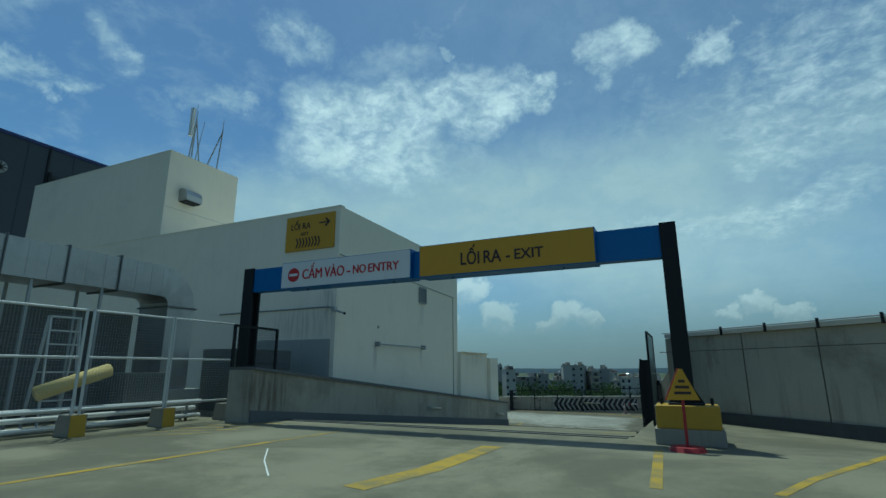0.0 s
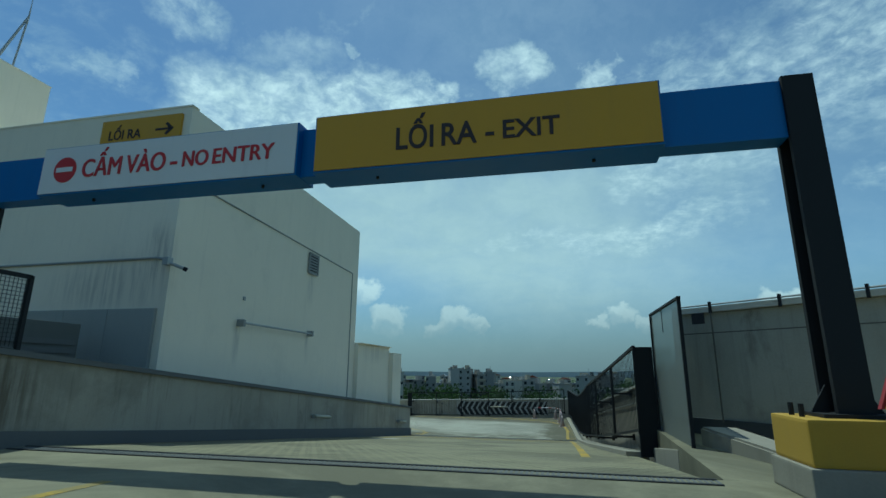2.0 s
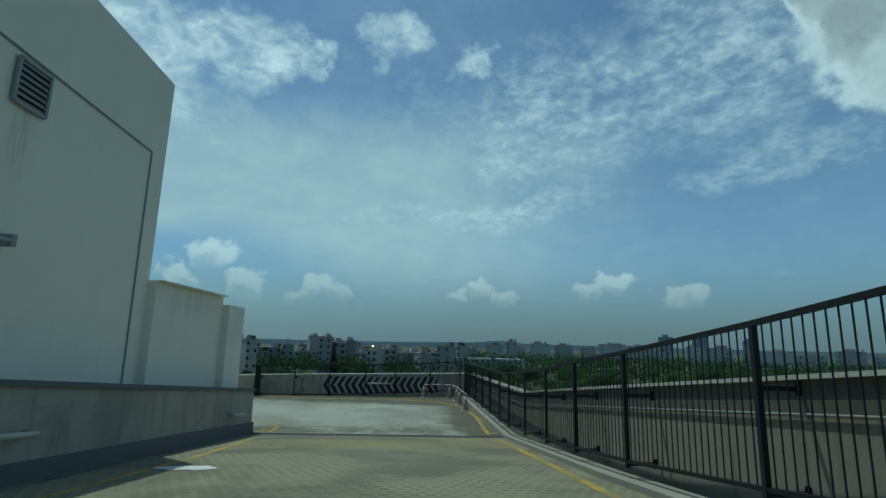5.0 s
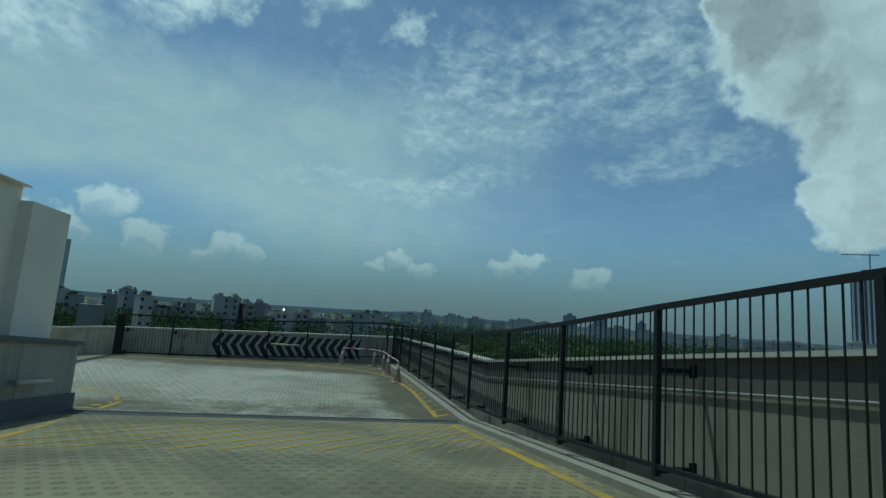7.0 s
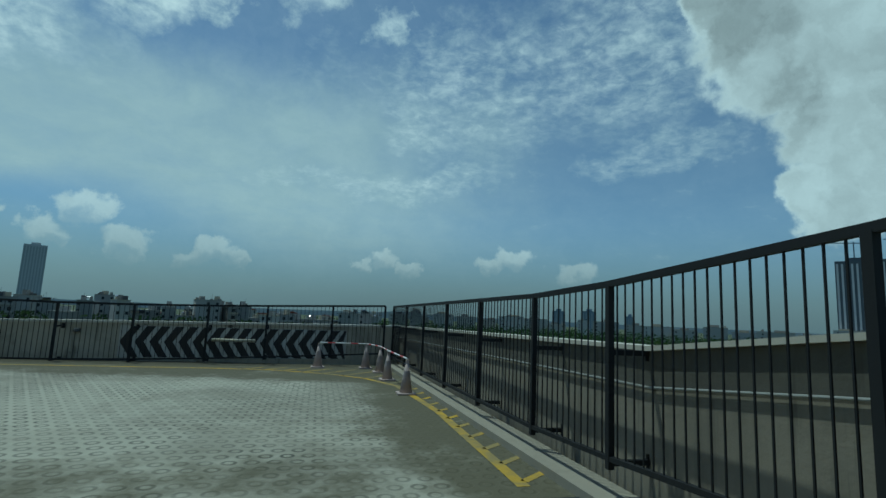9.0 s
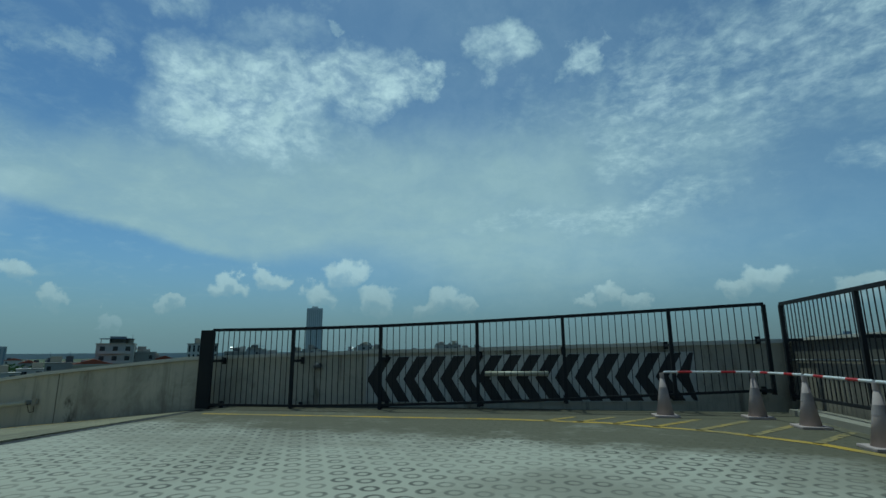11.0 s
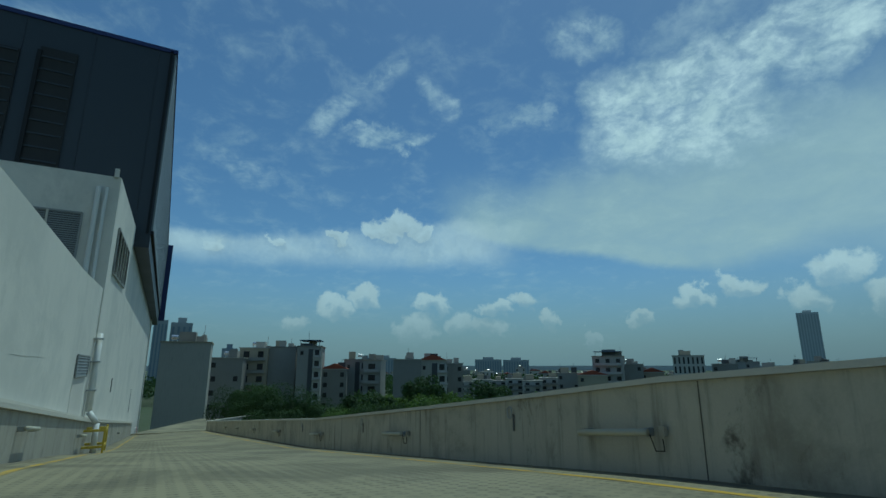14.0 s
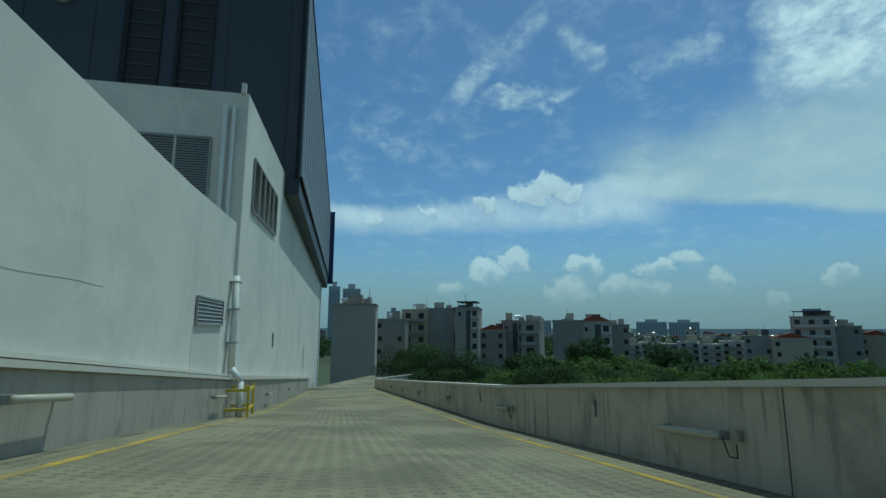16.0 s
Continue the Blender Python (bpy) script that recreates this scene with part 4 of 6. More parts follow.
st.links.new(blend.outputs[0], st.nodes["Material Output"].inputs[0])
screen = thing("screen_panel", (-0.85, 14.9, -0.3), "tall grey translucent sheet in a black steel frame", "screen")
inv = screen.matrix_world.inverted()


def screen_part(name, bm, mat, label=""):
    o = part(name, bm, mat, screen, label)
    o.matrix_parent_inverse = inv
    return o


bm = B()
prism(bm, [(-0.85, 13.68, 0.02), (-0.85, 16.08, -0.08), (-0.85, 16.08, 2.15), (-0.85, 13.68, 2.17)], (0.008, 0, 0))
screen_part("sheet", bm, M_SCREEN, "scuffed translucent sheet")
for y in (13.64, 16.10):
    bm = B()
    box(bm, -0.875, -0.825, y - 0.022, y + 0.022, floor_z(-1, y) - 0.05, 2.20)
    screen_part("frame_post", bm, M_BLACK)
bm = B()
bar(bm, (-0.85, 13.6, 2.18), (-0.85, 16.13, 2.18), 0.05, 0.04)
screen_part("frame_rail", bm, M_BLACK)
for z in (1.20, 0.42):
    bm = B()
    bar(bm, (-0.83, 13.66, z), (-0.83, 16.08, z - 0.03), 0.03, 0.03)
    screen_part("cross_rail", bm, M_GREY_SHEET)
bm = B()
bar(bm, (-0.865, 14.95, 1.75), (-0.865, 14.95, 2.15), 0.015, 0.01, (1, 0, 0))
screen_part("tear", bm, M_DARK, "dark tear in the sheet")
bm = B()
prism(bm, [(-1.02, 13.9, -0.9), (-1.02, 13.9, -0.06), (-1.02, 16.05, -0.32), (-1.02, 16.05, -1.2)], (0.3, 0, 0), 0.02)
setting("kerb_screen", bm, M_BLOCK, "rough concrete kerb under the screen", "kerb")

# kerb along the fence
run_wall("kerb_ramp", [(-1.50, 16.2), (-1.90, 22), (-2.02, 29.95), (-2.34, 41.6)], [floor_z(-2, y) + 0.09 for y in (16.2, 22, 29.95, 41.6)],
         [floor_z(-2, y) - 0.2 for y in (16.2, 22, 29.95, 41.6)], (0.42, 0), M_BLOCK, "low concrete kerb at the foot of the fence", "kerb")

# ---- cones joined by striped poles ----
M_SLEEVE = material("dirty_reflective_sleeve", (0.36, 0.31, 0.30), 0.6, 0, 0.2, 3, 40, 0.03, 0.5, (0.2, 0.16, 0.15))
CONES = [(-4.40, 41.05), (-3.02, 41.05), (-2.72, 40.05), (-2.72, 38.45), (-2.62, 36.30)]


def make_cone(at):
    root = thing("traffic_cone", at, "faded grey-pink rubber traffic cone joined by striped poles", "cone", "cones on the landing")
    bm = B()
    box(bm, -0.19, 0.19, -0.19, 0.19, 0.0, 0.035, 0.012)
    part("base", bm, M_CONE, root)
    bm = B()
    rod(bm, (0, 0, 0.035), (0, 0, 0.62), 0.135, 20, 0.032)
    cone_body = part("body", bm, M_CONE, root, "faded cone body", True)
    bm = B()
    rod(bm, (0, 0, 0.36), (0, 0, 0.47), 0.082, 20, 0.062)
    part("reflective_sleeve", bm, M_SLEEVE, cone_body, "dirty pale sleeve")
    bm = B()
    rod(bm, (0, 0, 0.62), (0, 0, 0.70), 0.035, 14)
    part("cap_ring", bm, M_CONE, root)
    return root


first = make_cone((*CONES[0], LAND))
for x, y in CONES[1:]:
    copy_thing(first, pose(x, y, LAND))
for (x0, y0), (x1, y1) in zip(CONES, CONES[1:]):
    a, b = Vector((x0, y0, LAND + 0.715)), Vector((x1, y1, LAND + 0.715))
    pole = thing("barrier_pole", a, "white and red striped pole hooked on the cones", "pole", "poles between the cones")
    n = 6
    inset = (b - a).normalized() * 0.03
    a2, b2 = a + inset, b - inset
    for i in range(n):
        bm = B()
        rod(bm, a2 + (b2 - a2) * (i / n), a2 + (b2 - a2) * ((i + 1) / n), 0.018, 8)
        o = part("stripe", bm, M_RED if i in (1, 4) else M_POLE_W, pole, "red band" if i in (1, 4) else "")
        o.matrix_parent_inverse = pole.matrix_world.inverted()

# ---- chevron board on the wall ----
M_CHEV_W = material("white_chevron_ground", (0.55, 0.55, 0.52), 0.7, 0, 0.12, 1.5, 50, 0.05, 0.35, (0.18, 0.18, 0.16), 0.58, 0.3)
M_CHEV_K = material("black_chevron_paint", (0.022, 0.022, 0.024), 0.6, 0, 0.2, 2, 50, 0.05)
board = thing("chevron_board", (-6.7, 41.9, -1.4), "black and white chevron warning board on the parapet", "sign board")
inv = board.matrix_world.inverted()
x0, x1, z0, z1 = -9.87, -3.55, -1.87, -0.97
bm = B()
prism(bm, [(x0, north_y(x0) - 0.02, z0), (x1, north_y(x1) - 0.02, z0 + 0.06), (x1, north_y(x1) - 0.02, z1 + 0.06), (x0, north_y(x0) - 0.02, z1)], (0, 0.015, 0))
o = part("ground_plate", bm, M_CHEV_W, board, "dirty white board")
o.matrix_parent_inverse = inv
n = 17
pitch = (x1 - x0) / n
for i in range(n):
    xa = x0 + 0.02 + pitch * i
    w, lean = pitch * 0.62, 0.27

    def cp(x, f):
        x = min(x, x1 - 0.01)
        return (x, north_y(x) - 0.026, z0 + (z1 - z0) * f + 0.06 * (x - x0) / (x1 - x0))

    for f0, f1 in ((0.5, 0.985), (0.5, 0.015)):
        bm = B()
        prism(bm, [cp(xa, f0), cp(xa + w, f0), cp(xa + lean + w, f1), cp(xa + lean, f1)], (0, 0.005, 0))
        o = part("chevron", bm, M_CHEV_K, board)
        o.matrix_parent_inverse = inv


# ---- wall lamps ----
def wall_lamp(at, along, out, length=1.2, box_end=True):
    """A tube lamp on brackets: along and out are unit vectors."""
    root = thing("wall_lamp", at, "cream tube lamp on steel brackets fixed to the concrete wall", "lamp", "tube lamps on the walls")
    inv = root.matrix_world.inverted()
    p, u, o = Vector(at), Vector(along), Vector(out)
    bm = B()
    rod(bm, p - u * length / 2 + o * 0.16, p + u * length / 2 + o * 0.16, 0.045, 14)
    q = part("tube", bm, M_TUBE, root, "cream plastic tube", True)
    q.matrix_parent_inverse = inv
    for s in (-0.42, 0.46):
        bm = B()
        bar(bm, p + u * length * s, p + u * length * s + o * 0.13, 0.04, 0.10)
        q = part("bracket", bm, M_GALV_PIPE, root)
        q.matrix_parent_inverse = inv
    if box_end:
        c = p + u * (length / 2 + 0.16)
        bm = B()
        box(bm, -0.04, 0.04, -0.035, 0.035, -0.05, 0.07, 0.008)
        bm.transform(Matrix.Translation(c + o * 0.06))
        q = part("junction_box", bm, M_PLINTH, root)
        q.matrix_parent_inverse = inv
        bm = B()
        pts = [c + o * 0.08 + Vector((0, 0, -0.08)), c + o * 0.10 + u * 0.03 + Vector((0, 0, -0.22)), c + o * 0.1 - u * 0.10 + Vector((0, 0, -0.22)),
               c + o * 0.12 - u * 0.16 + Vector((0, 0, -0.02))]
        for a, b in zip(pts, pts[1:]):
            rod(bm, a, b, 0.007, 6)
        q = part("cable", bm, M_BLACK, root)
        q.matrix_parent_inverse = inv
    return root


fall = Vector((-1, 0, -0.105)).normalized()
for x in (-18.55, -26.0, -33.5, -41.0, -48.5, -56.0, -63.5):
    wall_lamp((x, 41.80, low_z(x) + 0.52), -fall, (0, -1, 0))
for x in (-27.0, -36.3, -47.3, -59.0):
    wall_lamp((x, 33.91, bank_z(x, 33.9) + 0.62), fall, (0, 1, 0), 1.2, False)
ramp_dir = Vector((0, 1, -SLOPE)).normalized()
for y in (20.3, 28.7):
    wall_lamp((-9.97, y, floor_z(-9, y) + 0.62), ramp_dir, (1, 0, 0), 1.0, False)
wall_lamp((-6.85, north_y(-6.85) - 0.10, -1.30), (1, 0.05, 0), (0, -1, 0), 1.2, False)
for x in (-21.0, -28.6, -36.0):
    hook = thing("cable_hook", (x, 41.79, low_z(x) + 0.86), "small cable loop with a dark drip line on the wall", "cable")
    bm = B()
    loops = []
    for i in range(16):
        a = i / 16 * 2 * math.pi
        loops.append([bm.verts.new(((0.07 + 0.011 * math.cos(q)) * math.cos(a), -0.03 + 0.011 * math.sin(q), (0.10 + 0.011 * math.cos(q)) * math.sin(a)))
                      for q in (k / 6 * 2 * math.pi for k in range(6))])
    for i in range(16):
        for k in range(6):
            bm.faces.new((loops[i][k], loops[(i + 1) % 16][k], loops[(i + 1) % 16][(k + 1) % 6], loops[i][(k + 1) % 6]))
    part("loop", bm, M_GALV_PIPE, hook)
    bm = B()
    box(bm, 0.07, 0.10, -0.02, -0.004, -0.30, -0.02)
    part("drip_strip", bm, M_KERB, hook)
globe = thing("wall_camera", (-10.9, north_y(-10.9) - 0.05, -1.15), "small grey dome fitting on the wall", "fitting")
bm = B()
bmesh.ops.create_uvsphere(bm, u_segments=16, v_segments=10, radius=0.065, matrix=Matrix.Translation((0, -0.09, 0)))
box(bm, -0.05, 0.05, -0.06, 0.05, -0.05, 0.05)
part("dome", bm, M_KERB, globe, "", True)

# conduit along the east parapet, joints on the long parapet
pipe = thing("parapet_conduit", (0, 0, 0), "thin pale conduit clipped along the inside of the parapet", "conduit")
pts = [(x - 0.03, y, t - 0.33) for (x, y), t in zip(EAST, EAST_TOP)]
bm = B()
for a, b in zip(pts, pts[1:]):
    rod(bm, a, b, 0.012, 8)
part("tube", bm, M_LOUVRE, pipe)
jx = -2.6
while jx > -70:
    top = float(np.interp(jx, [p[0] for p in NORTH[::-1]], NORTH_TOP[::-1]))
    bm = B()
    box(bm, jx - 0.007, jx + 0.007, north_y(jx) - 0.005, north_y(jx) + 0.02, low_z(jx) - 0.1, top - 0.01)
    setting("trim_wall_joint", bm, M_PARAPET, "dark vertical joint on the parapet", "joint")
    jx -= 7.35


# ---- fittings of the stair building ----
hall_inv = hall.matrix_world.inverted()


def fit_part(name, bm, mat, parent, label="", smooth=False):
    o = part(name, bm, mat, parent, label, smooth)
    if parent is hall:
        o.matrix_parent_inverse = hall_inv
    return o


def louvre(name, corner, across, upward, inward, parent, wrap, blades, frame_w=0.05, mullions=0, label="grey louvred vent"):
    """A framed louvre: corner is its lower start; across and upward carry its size."""
    c, u, v, w = Vector(corner), Vector(across), Vector(upward), Vector(inward)
    # backing plate: the shade behind the blades is put into its colour
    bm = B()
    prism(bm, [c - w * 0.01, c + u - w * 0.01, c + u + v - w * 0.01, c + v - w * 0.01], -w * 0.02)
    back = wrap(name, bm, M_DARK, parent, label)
    for s, e in ((c, c + u), (c + v, c + u + v), (c, c + v), (c + u, c + u + v)):
        bm = B()
        bar(bm, s - w * 0.05, e - w * 0.05, frame_w, frame_w, w)
        part("frame", bm, M_LOUVRE, back)
    for i in range(1, mullions + 1):
        s = c + u * (i / (mullions + 1))
        bm = B()
        bar(bm, s - w * 0.06, s + v - w * 0.06, frame_w, frame_w, w)
        part("mullion", bm, M_COPE, back)
    for i in range(blades):
        s = c + v * ((i + 0.5) / blades)
        lift = v.normalized() * (v.length / blades * 0.42)
        bm = B()
        prism(bm, [s - w * 0.075 - lift, s - w * 0.03 + lift, s - w * 0.025 + lift, s - w * 0.07 - lift], u)
        part("blade", bm, M_LOUVRE, back)
    return back


def wrap_hall(name, bm, mat, parent, label):
    return fit_part(name, bm, mat, parent, label)


louvre("vent", (-10.9, 20.70, 4.30), (0, 0.64, 0), (0, 0, 0.69), (-1, 0, 0), hall, wrap_hall, 7)
bm = B()
for a, b in (((-10.885, 14.6, 5.32), (-10.885, 24.52, 4.99)), ((-10.885, 24.52, 4.99), (-10.885, 24.56, -0.2))):
    rod(bm, a, b, 0.020, 8)
fit_part("conduit", bm, M_LOUVRE, hall, "thin grey conduit")
bm = B()
rod(bm, (-10.72, 17.13, 2.25), (-10.72, 20.99, 2.24), 0.028, 10)
pole = fit_part("wall_bar", bm, M_GALV_PIPE, hall, "horizontal steel bar on wall brackets")
for y in (17.13, 20.99):
    bm = B()
    box(bm, -10.9, -10.69, y - 0.05, y + 0.05, 2.16, 2.34, 0.01)
    part("bracket", bm, M_LOUVRE, pole)
bm = B()
box(bm, -10.9, -10.87, 17.24, 17.33, 2.87, 2.97)
fit_part("wall_mark", bm, M_LOUVRE, hall)
# conduit and small camera on the front corner
bm = B()
rod(bm, (-16.5, 14.50, 3.40), (-11.25, 14.50, 3.44), 0.028, 10)
rod(bm, (-11.25, 14.50, 3.44), (-10.86, 14.47, 3.36), 0.028, 10)
fit_part("conduit", bm, M_LOUVRE, hall, "grey conduit with a stained lower edge")
bm = B()
box(bm, -10.98, -10.84, 14.36, 14.52, 3.25, 3.42, 0.01)
rod(bm, (-10.86, 14.45, 3.30), (-10.62, 14.60, 3.20), 0.035, 10)
cctv = fit_part("security_camera", bm, M_GALV_PIPE, hall, "small security camera on a bracket")
bm = B()
rod(bm, (-10.62, 14.60, 3.20), (-10.56, 14.64, 3.17), 0.045, 10)
part("camera_lens_hood", bm, M_BLACK, cctv)
# grey dado sheets on the front face
for x0, x1 in ((-14.6, -13.45), (-13.44, -12.28), (-12.27, -11.08)):
    bm = B()
    box(bm, x0, x1, 14.44, 14.53, 0.6, 2.32, 0.004)
    fit_part("metal_panel", bm, M_GREY_SHEET, hall, "grey metal sheet on the wall")
bm = B()
box(bm, -13.35, -11.10, 14.46, 14.53, 5.60, 6.94, 0.004)
exit_sign = fit_part("exit_sign", bm, M_YELLOW, hall, "yellow exit sign with a black arrow and chevrons")
letters("lettering", "LỐI RA", 0.34, (-13.10, 14.452, 6.42), M_INK, exit_sign, 0.92)
letters("lettering", "EXIT", 0.17, (-12.62, 14.452, 6.17), M_INK, exit_sign, 0.36)
bm = B()
box(bm, -11.78, -11.36, 14.448, 14.456, 6.55, 6.60)
prism(bm, [(-11.28, 14.448, 6.575), (-11.46, 14.448, 6.74), (-11.52, 14.448, 6.70), (-11.40, 14.448, 6.575), (-11.52, 14.448, 6.45), (-11.46, 14.448, 6.41)], (0, 0.008, 0))
part("arrow", bm, M_INK, exit_sign)
for i in range(8):
    x = -12.85 + i * 0.145
    bm = B()
    prism(bm, [(x, 14.45, 6.08), (x + 0.06, 14.45, 6.08), (x + 0.14, 14.45, 5.89), (x + 0.06, 14.45, 5.70), (x, 14.45, 5.70), (x + 0.08, 14.45, 5.89)], (0, 0.006, 0))
    part("chevron", bm, M_INK, exit_sign)
# ventilation hood on the tower
bm = B()
prof = [(0, 0.62), (0.26, 0.60), (0.45, 0.48), (0.55, 0.28), (0.56, 0.0), (0, 0.0)]
prism(bm, [(-20.80 + x, 15.2, 8.98 + z) for x, z in prof], (0, 0.85, 0))
hood = fit_part("vent_hood", bm, M_GALV, hall, "galvanised ventilation hood")
# plate under the hood, coloured as the shade inside it
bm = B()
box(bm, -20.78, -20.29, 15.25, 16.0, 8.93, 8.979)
part("hood_opening_shade", bm, M_DARK, hood)
bm = B()
box(bm, -20.804, -20.792, 14.6, 18.4, 8.55, 8.58)
fit_part("wall_joint", bm, M_COPE, hall)
# roof edge capping
for n, b in (("roof_cap", (-34, -10.88, 14.51, 14.75, 7.125, 7.165)),
             ("roof_cap", (-32.02, -20.78, 14.51, 14.75, 11.26, 11.30)), ("roof_cap", (-21.03, -20.78, 14.75, 18.52, 11.26, 11.30)),
             ("roof_cap", (-11, -10.58, 25.15, 29.1, 2.16, 2.19))):
    bm = B()
    box(bm, *b)
    fit_part(n, bm, M_WHITE, hall)


# ---- masts on the tower ----
mast = thing("antenna_mast", (-21.1, 16.4, 11.26), "grey steel antenna tripods with one white panel antenna", "antenna")
inv = mast.matrix_world.inverted()


def mast_part(name, bm, mat, label=""):
    o = part(name, bm, mat, mast, label)
    o.matrix_parent_inverse = inv
    return o


for top, feet in (((-20.95, 15.75, 14.3), ((-21.15, 15.70, 11.25), (-20.95, 16.15, 11.25), (-21.35, 16.0, 11.25))),
                  ((-20.95, 17.35, 14.3), ((-21.1, 16.70, 11.25), (-20.95, 17.20, 11.25), (-21.35, 16.85, 11.25)))):
    for f in feet:
        bm = B()
        rod(bm, f, (top[0], top[1], top[2] - 0.8), 0.035, 6)
        mast_part("leg", bm, M_GALV_PIPE)
    bm = B()
    rod(bm, (top[0], top[1], top[2] - 0.85), top, 0.03, 6, 0.008)
    mast_part("spike", bm, M_GALV_PIPE)
bm = B()
rod(bm, (-21.0, 15.95, 11.3), (-20.9, 16.2, 13.6), 0.025, 6, 0.01)
mast_part("spike", bm, M_GALV_PIPE)
bm = B()
box(bm, -21.0, -20.82, 15.42, 15.58, 12.45, 13.95, 0.02)
mast_part("panel_antenna", bm, M_PVC, "white panel antenna")


# ---- equipment yard behind the mesh fence ----
def yard_panel(y0, y1):
    root = thing("mesh_fence_panel", (-11.3, (y0 + y1) / 2, 0), "galvanised tube and wire mesh fence panel on concrete feet", "fence", "fence round the equipment yard")
    h = (y1 - y0) / 2
    for y in (-h + 0.075, h - 0.075):
        bm = B()
        rod(bm, (0, y, 0.35), (0, y, 2.56), 0.03, 10)
        part("post", bm, M_FENCE_TUBE, root)
    for z in (0.52, 1.55, 2.52):
        bm = B()
        rod(bm, (0, -h + 0.075, z), (0, h - 0.075, z), 0.026, 8)
        part("rail", bm, M_FENCE_TUBE, root)
    bm = B()
    y = -h + 0.10
    while y < h - 0.06:
        bar(bm, (0, y, 0.54), (0, y, 2.5), 0.0035, 0.0035)
        y += 0.06
    z = 0.58
    while z < 2.5:
        bar(bm, (0, -h + 0.06, z), (0, h - 0.06, z), 0.0035, 0.0035)
        z += 0.06
    part("wire_mesh", bm, M_GALV_PIPE, root, "thin wire mesh")
    return root


ys = [0.70, 2.70, 4.72, 6.72, 8.72, 10.55]
p0 = yard_panel(ys[0], ys[1])
for y0, y1 in zip(ys[1:-1], ys[2:]):
    copy_thing(p0, pose(-11.3, (y0 + y1) / 2, 0))


def yard_block(y):
    root = thing("fence_foot", (-11.3, y, 0), "concrete fence foot with a yellow painted face", "concrete block", "feet of the mesh fence")
    bm = B()
    prism(bm, [(-0.35, -0.17, 0), (0.16, -0.17, 0), (0.13, -0.15, 0.42), (-0.28, -0.15, 0.42)], (0, 0.33, 0), 0.015)
    body = part("body", bm, M_BLOCK, root)
    bm = B()
    prism(bm, [(0.168, -0.165, 0.0), (0.168, 0.155, 0.0), (0.138, 0.14, 0.42), (0.138, -0.15, 0.42)], (0.006, 0, 0))
    part("painted_face", bm, M_BLOCK_Y, root, "yellow painted face")
    return root


f0 = yard_block(ys[1])
for y in ys[2:]:
    copy_thing(f0, pose(-11.3, y, 0))

M_DUCT_SEAM = material("dull_duct_flange", (0.16, 0.17, 0.17), 0.6, 0.5, 0.15, 2, 50, 0.05)
duct = thing("air_duct", (-14, 6, 0), "large galvanised sheet air duct with flanges bending down at its end", "duct")
inv = duct.matrix_world.inverted()


def duct_part(name, bm, mat, label=""):
    o = part(name, bm, mat, duct, label)
    o.matrix_parent_inverse = inv
    return o


x0, x1, z0, z1 = -14.75, -13.5, 3.36, 4.25
secs = [4.78, 5.95, 7.25, 8.54, 9.8]
for a, b in zip(secs, secs[1:]):
    bm = B()
    box(bm, x0, x1, a + 0.004, b - 0.004, z0, z1)
    duct_part("section", bm, M_GALV)
    bm = B()
    box(bm, x0 - 0.05, x1 + 0.05, a - 0.025, a + 0.0, z0 - 0.05, z1 + 0.05)
    duct_part("flange", bm, M_DUCT_SEAM)
    bm = B()
    for q in (a + 0.45, a + 0.90):
        box(bm, x1, x1 + 0.006, q - 0.006, q + 0.006, z0 + 0.02, z1 - 0.02)
    duct_part("crease", bm, M_GALV)
for i in range(4):
    a0, a1 = radians(90 - i * 22.5), radians(90 - (i + 1) * 22.5)
    c = Vector((x0, 9.8, z0 - 0.25))
    pts = [c + Vector((0, r * math.cos(a), r * math.sin(a))) for r, a in ((0.25, a0), (1.14, a0), (1.14, a1), (0.25, a1))]
    bm = B()
    prism(bm, pts, (x1 - x0, 0, 0))
    duct_part("elbow_segment", bm, M_GALV)
bm = B()
box(bm, x0, x1, 10.05, 10.94, 0.75, z0 - 0.25)
duct_part("drop", bm, M_GALV)
bm = B()
box(bm, x0 - 0.05, x1 + 0.05, 10.0, 10.99, z0 - 0.30, z0 - 0.25)
duct_part("flange", bm, M_DUCT_SEAM)
# the far end turns away towards the hall in a short bend
for i in range(3):
    a0, a1 = radians(-i * 30), radians(-(i + 1) * 30)
    c = Vector((x0 - 0.25, secs[0], z0))
    pts = [c + Vector((r * math.cos(a), r * math.sin(a), 0)) for r, a in ((0.25, a0), (1.5, a0), (1.5, a1), (0.25, a1))]
    bm = B()
    prism(bm, pts, (0, 0, z1 - z0))
    duct_part("bend_segment", bm, M_GALV)
bm = B()
box(bm, x0 - 0.2, x1 + 0.3, 9.75, 11.2, 0.0, 0.75, 0.01)
duct_part("plenum", bm, M_GREY_SHEET)
for y in (4.95, 6.6, 8.2):
    for x in (x0 + 0.1, x1 - 0.1):
        bm = B()
        bar(bm, (x, y, 0), (x, y, z0), 0.06, 0.06)
        duct_part("leg", bm, M_GALV_PIPE)


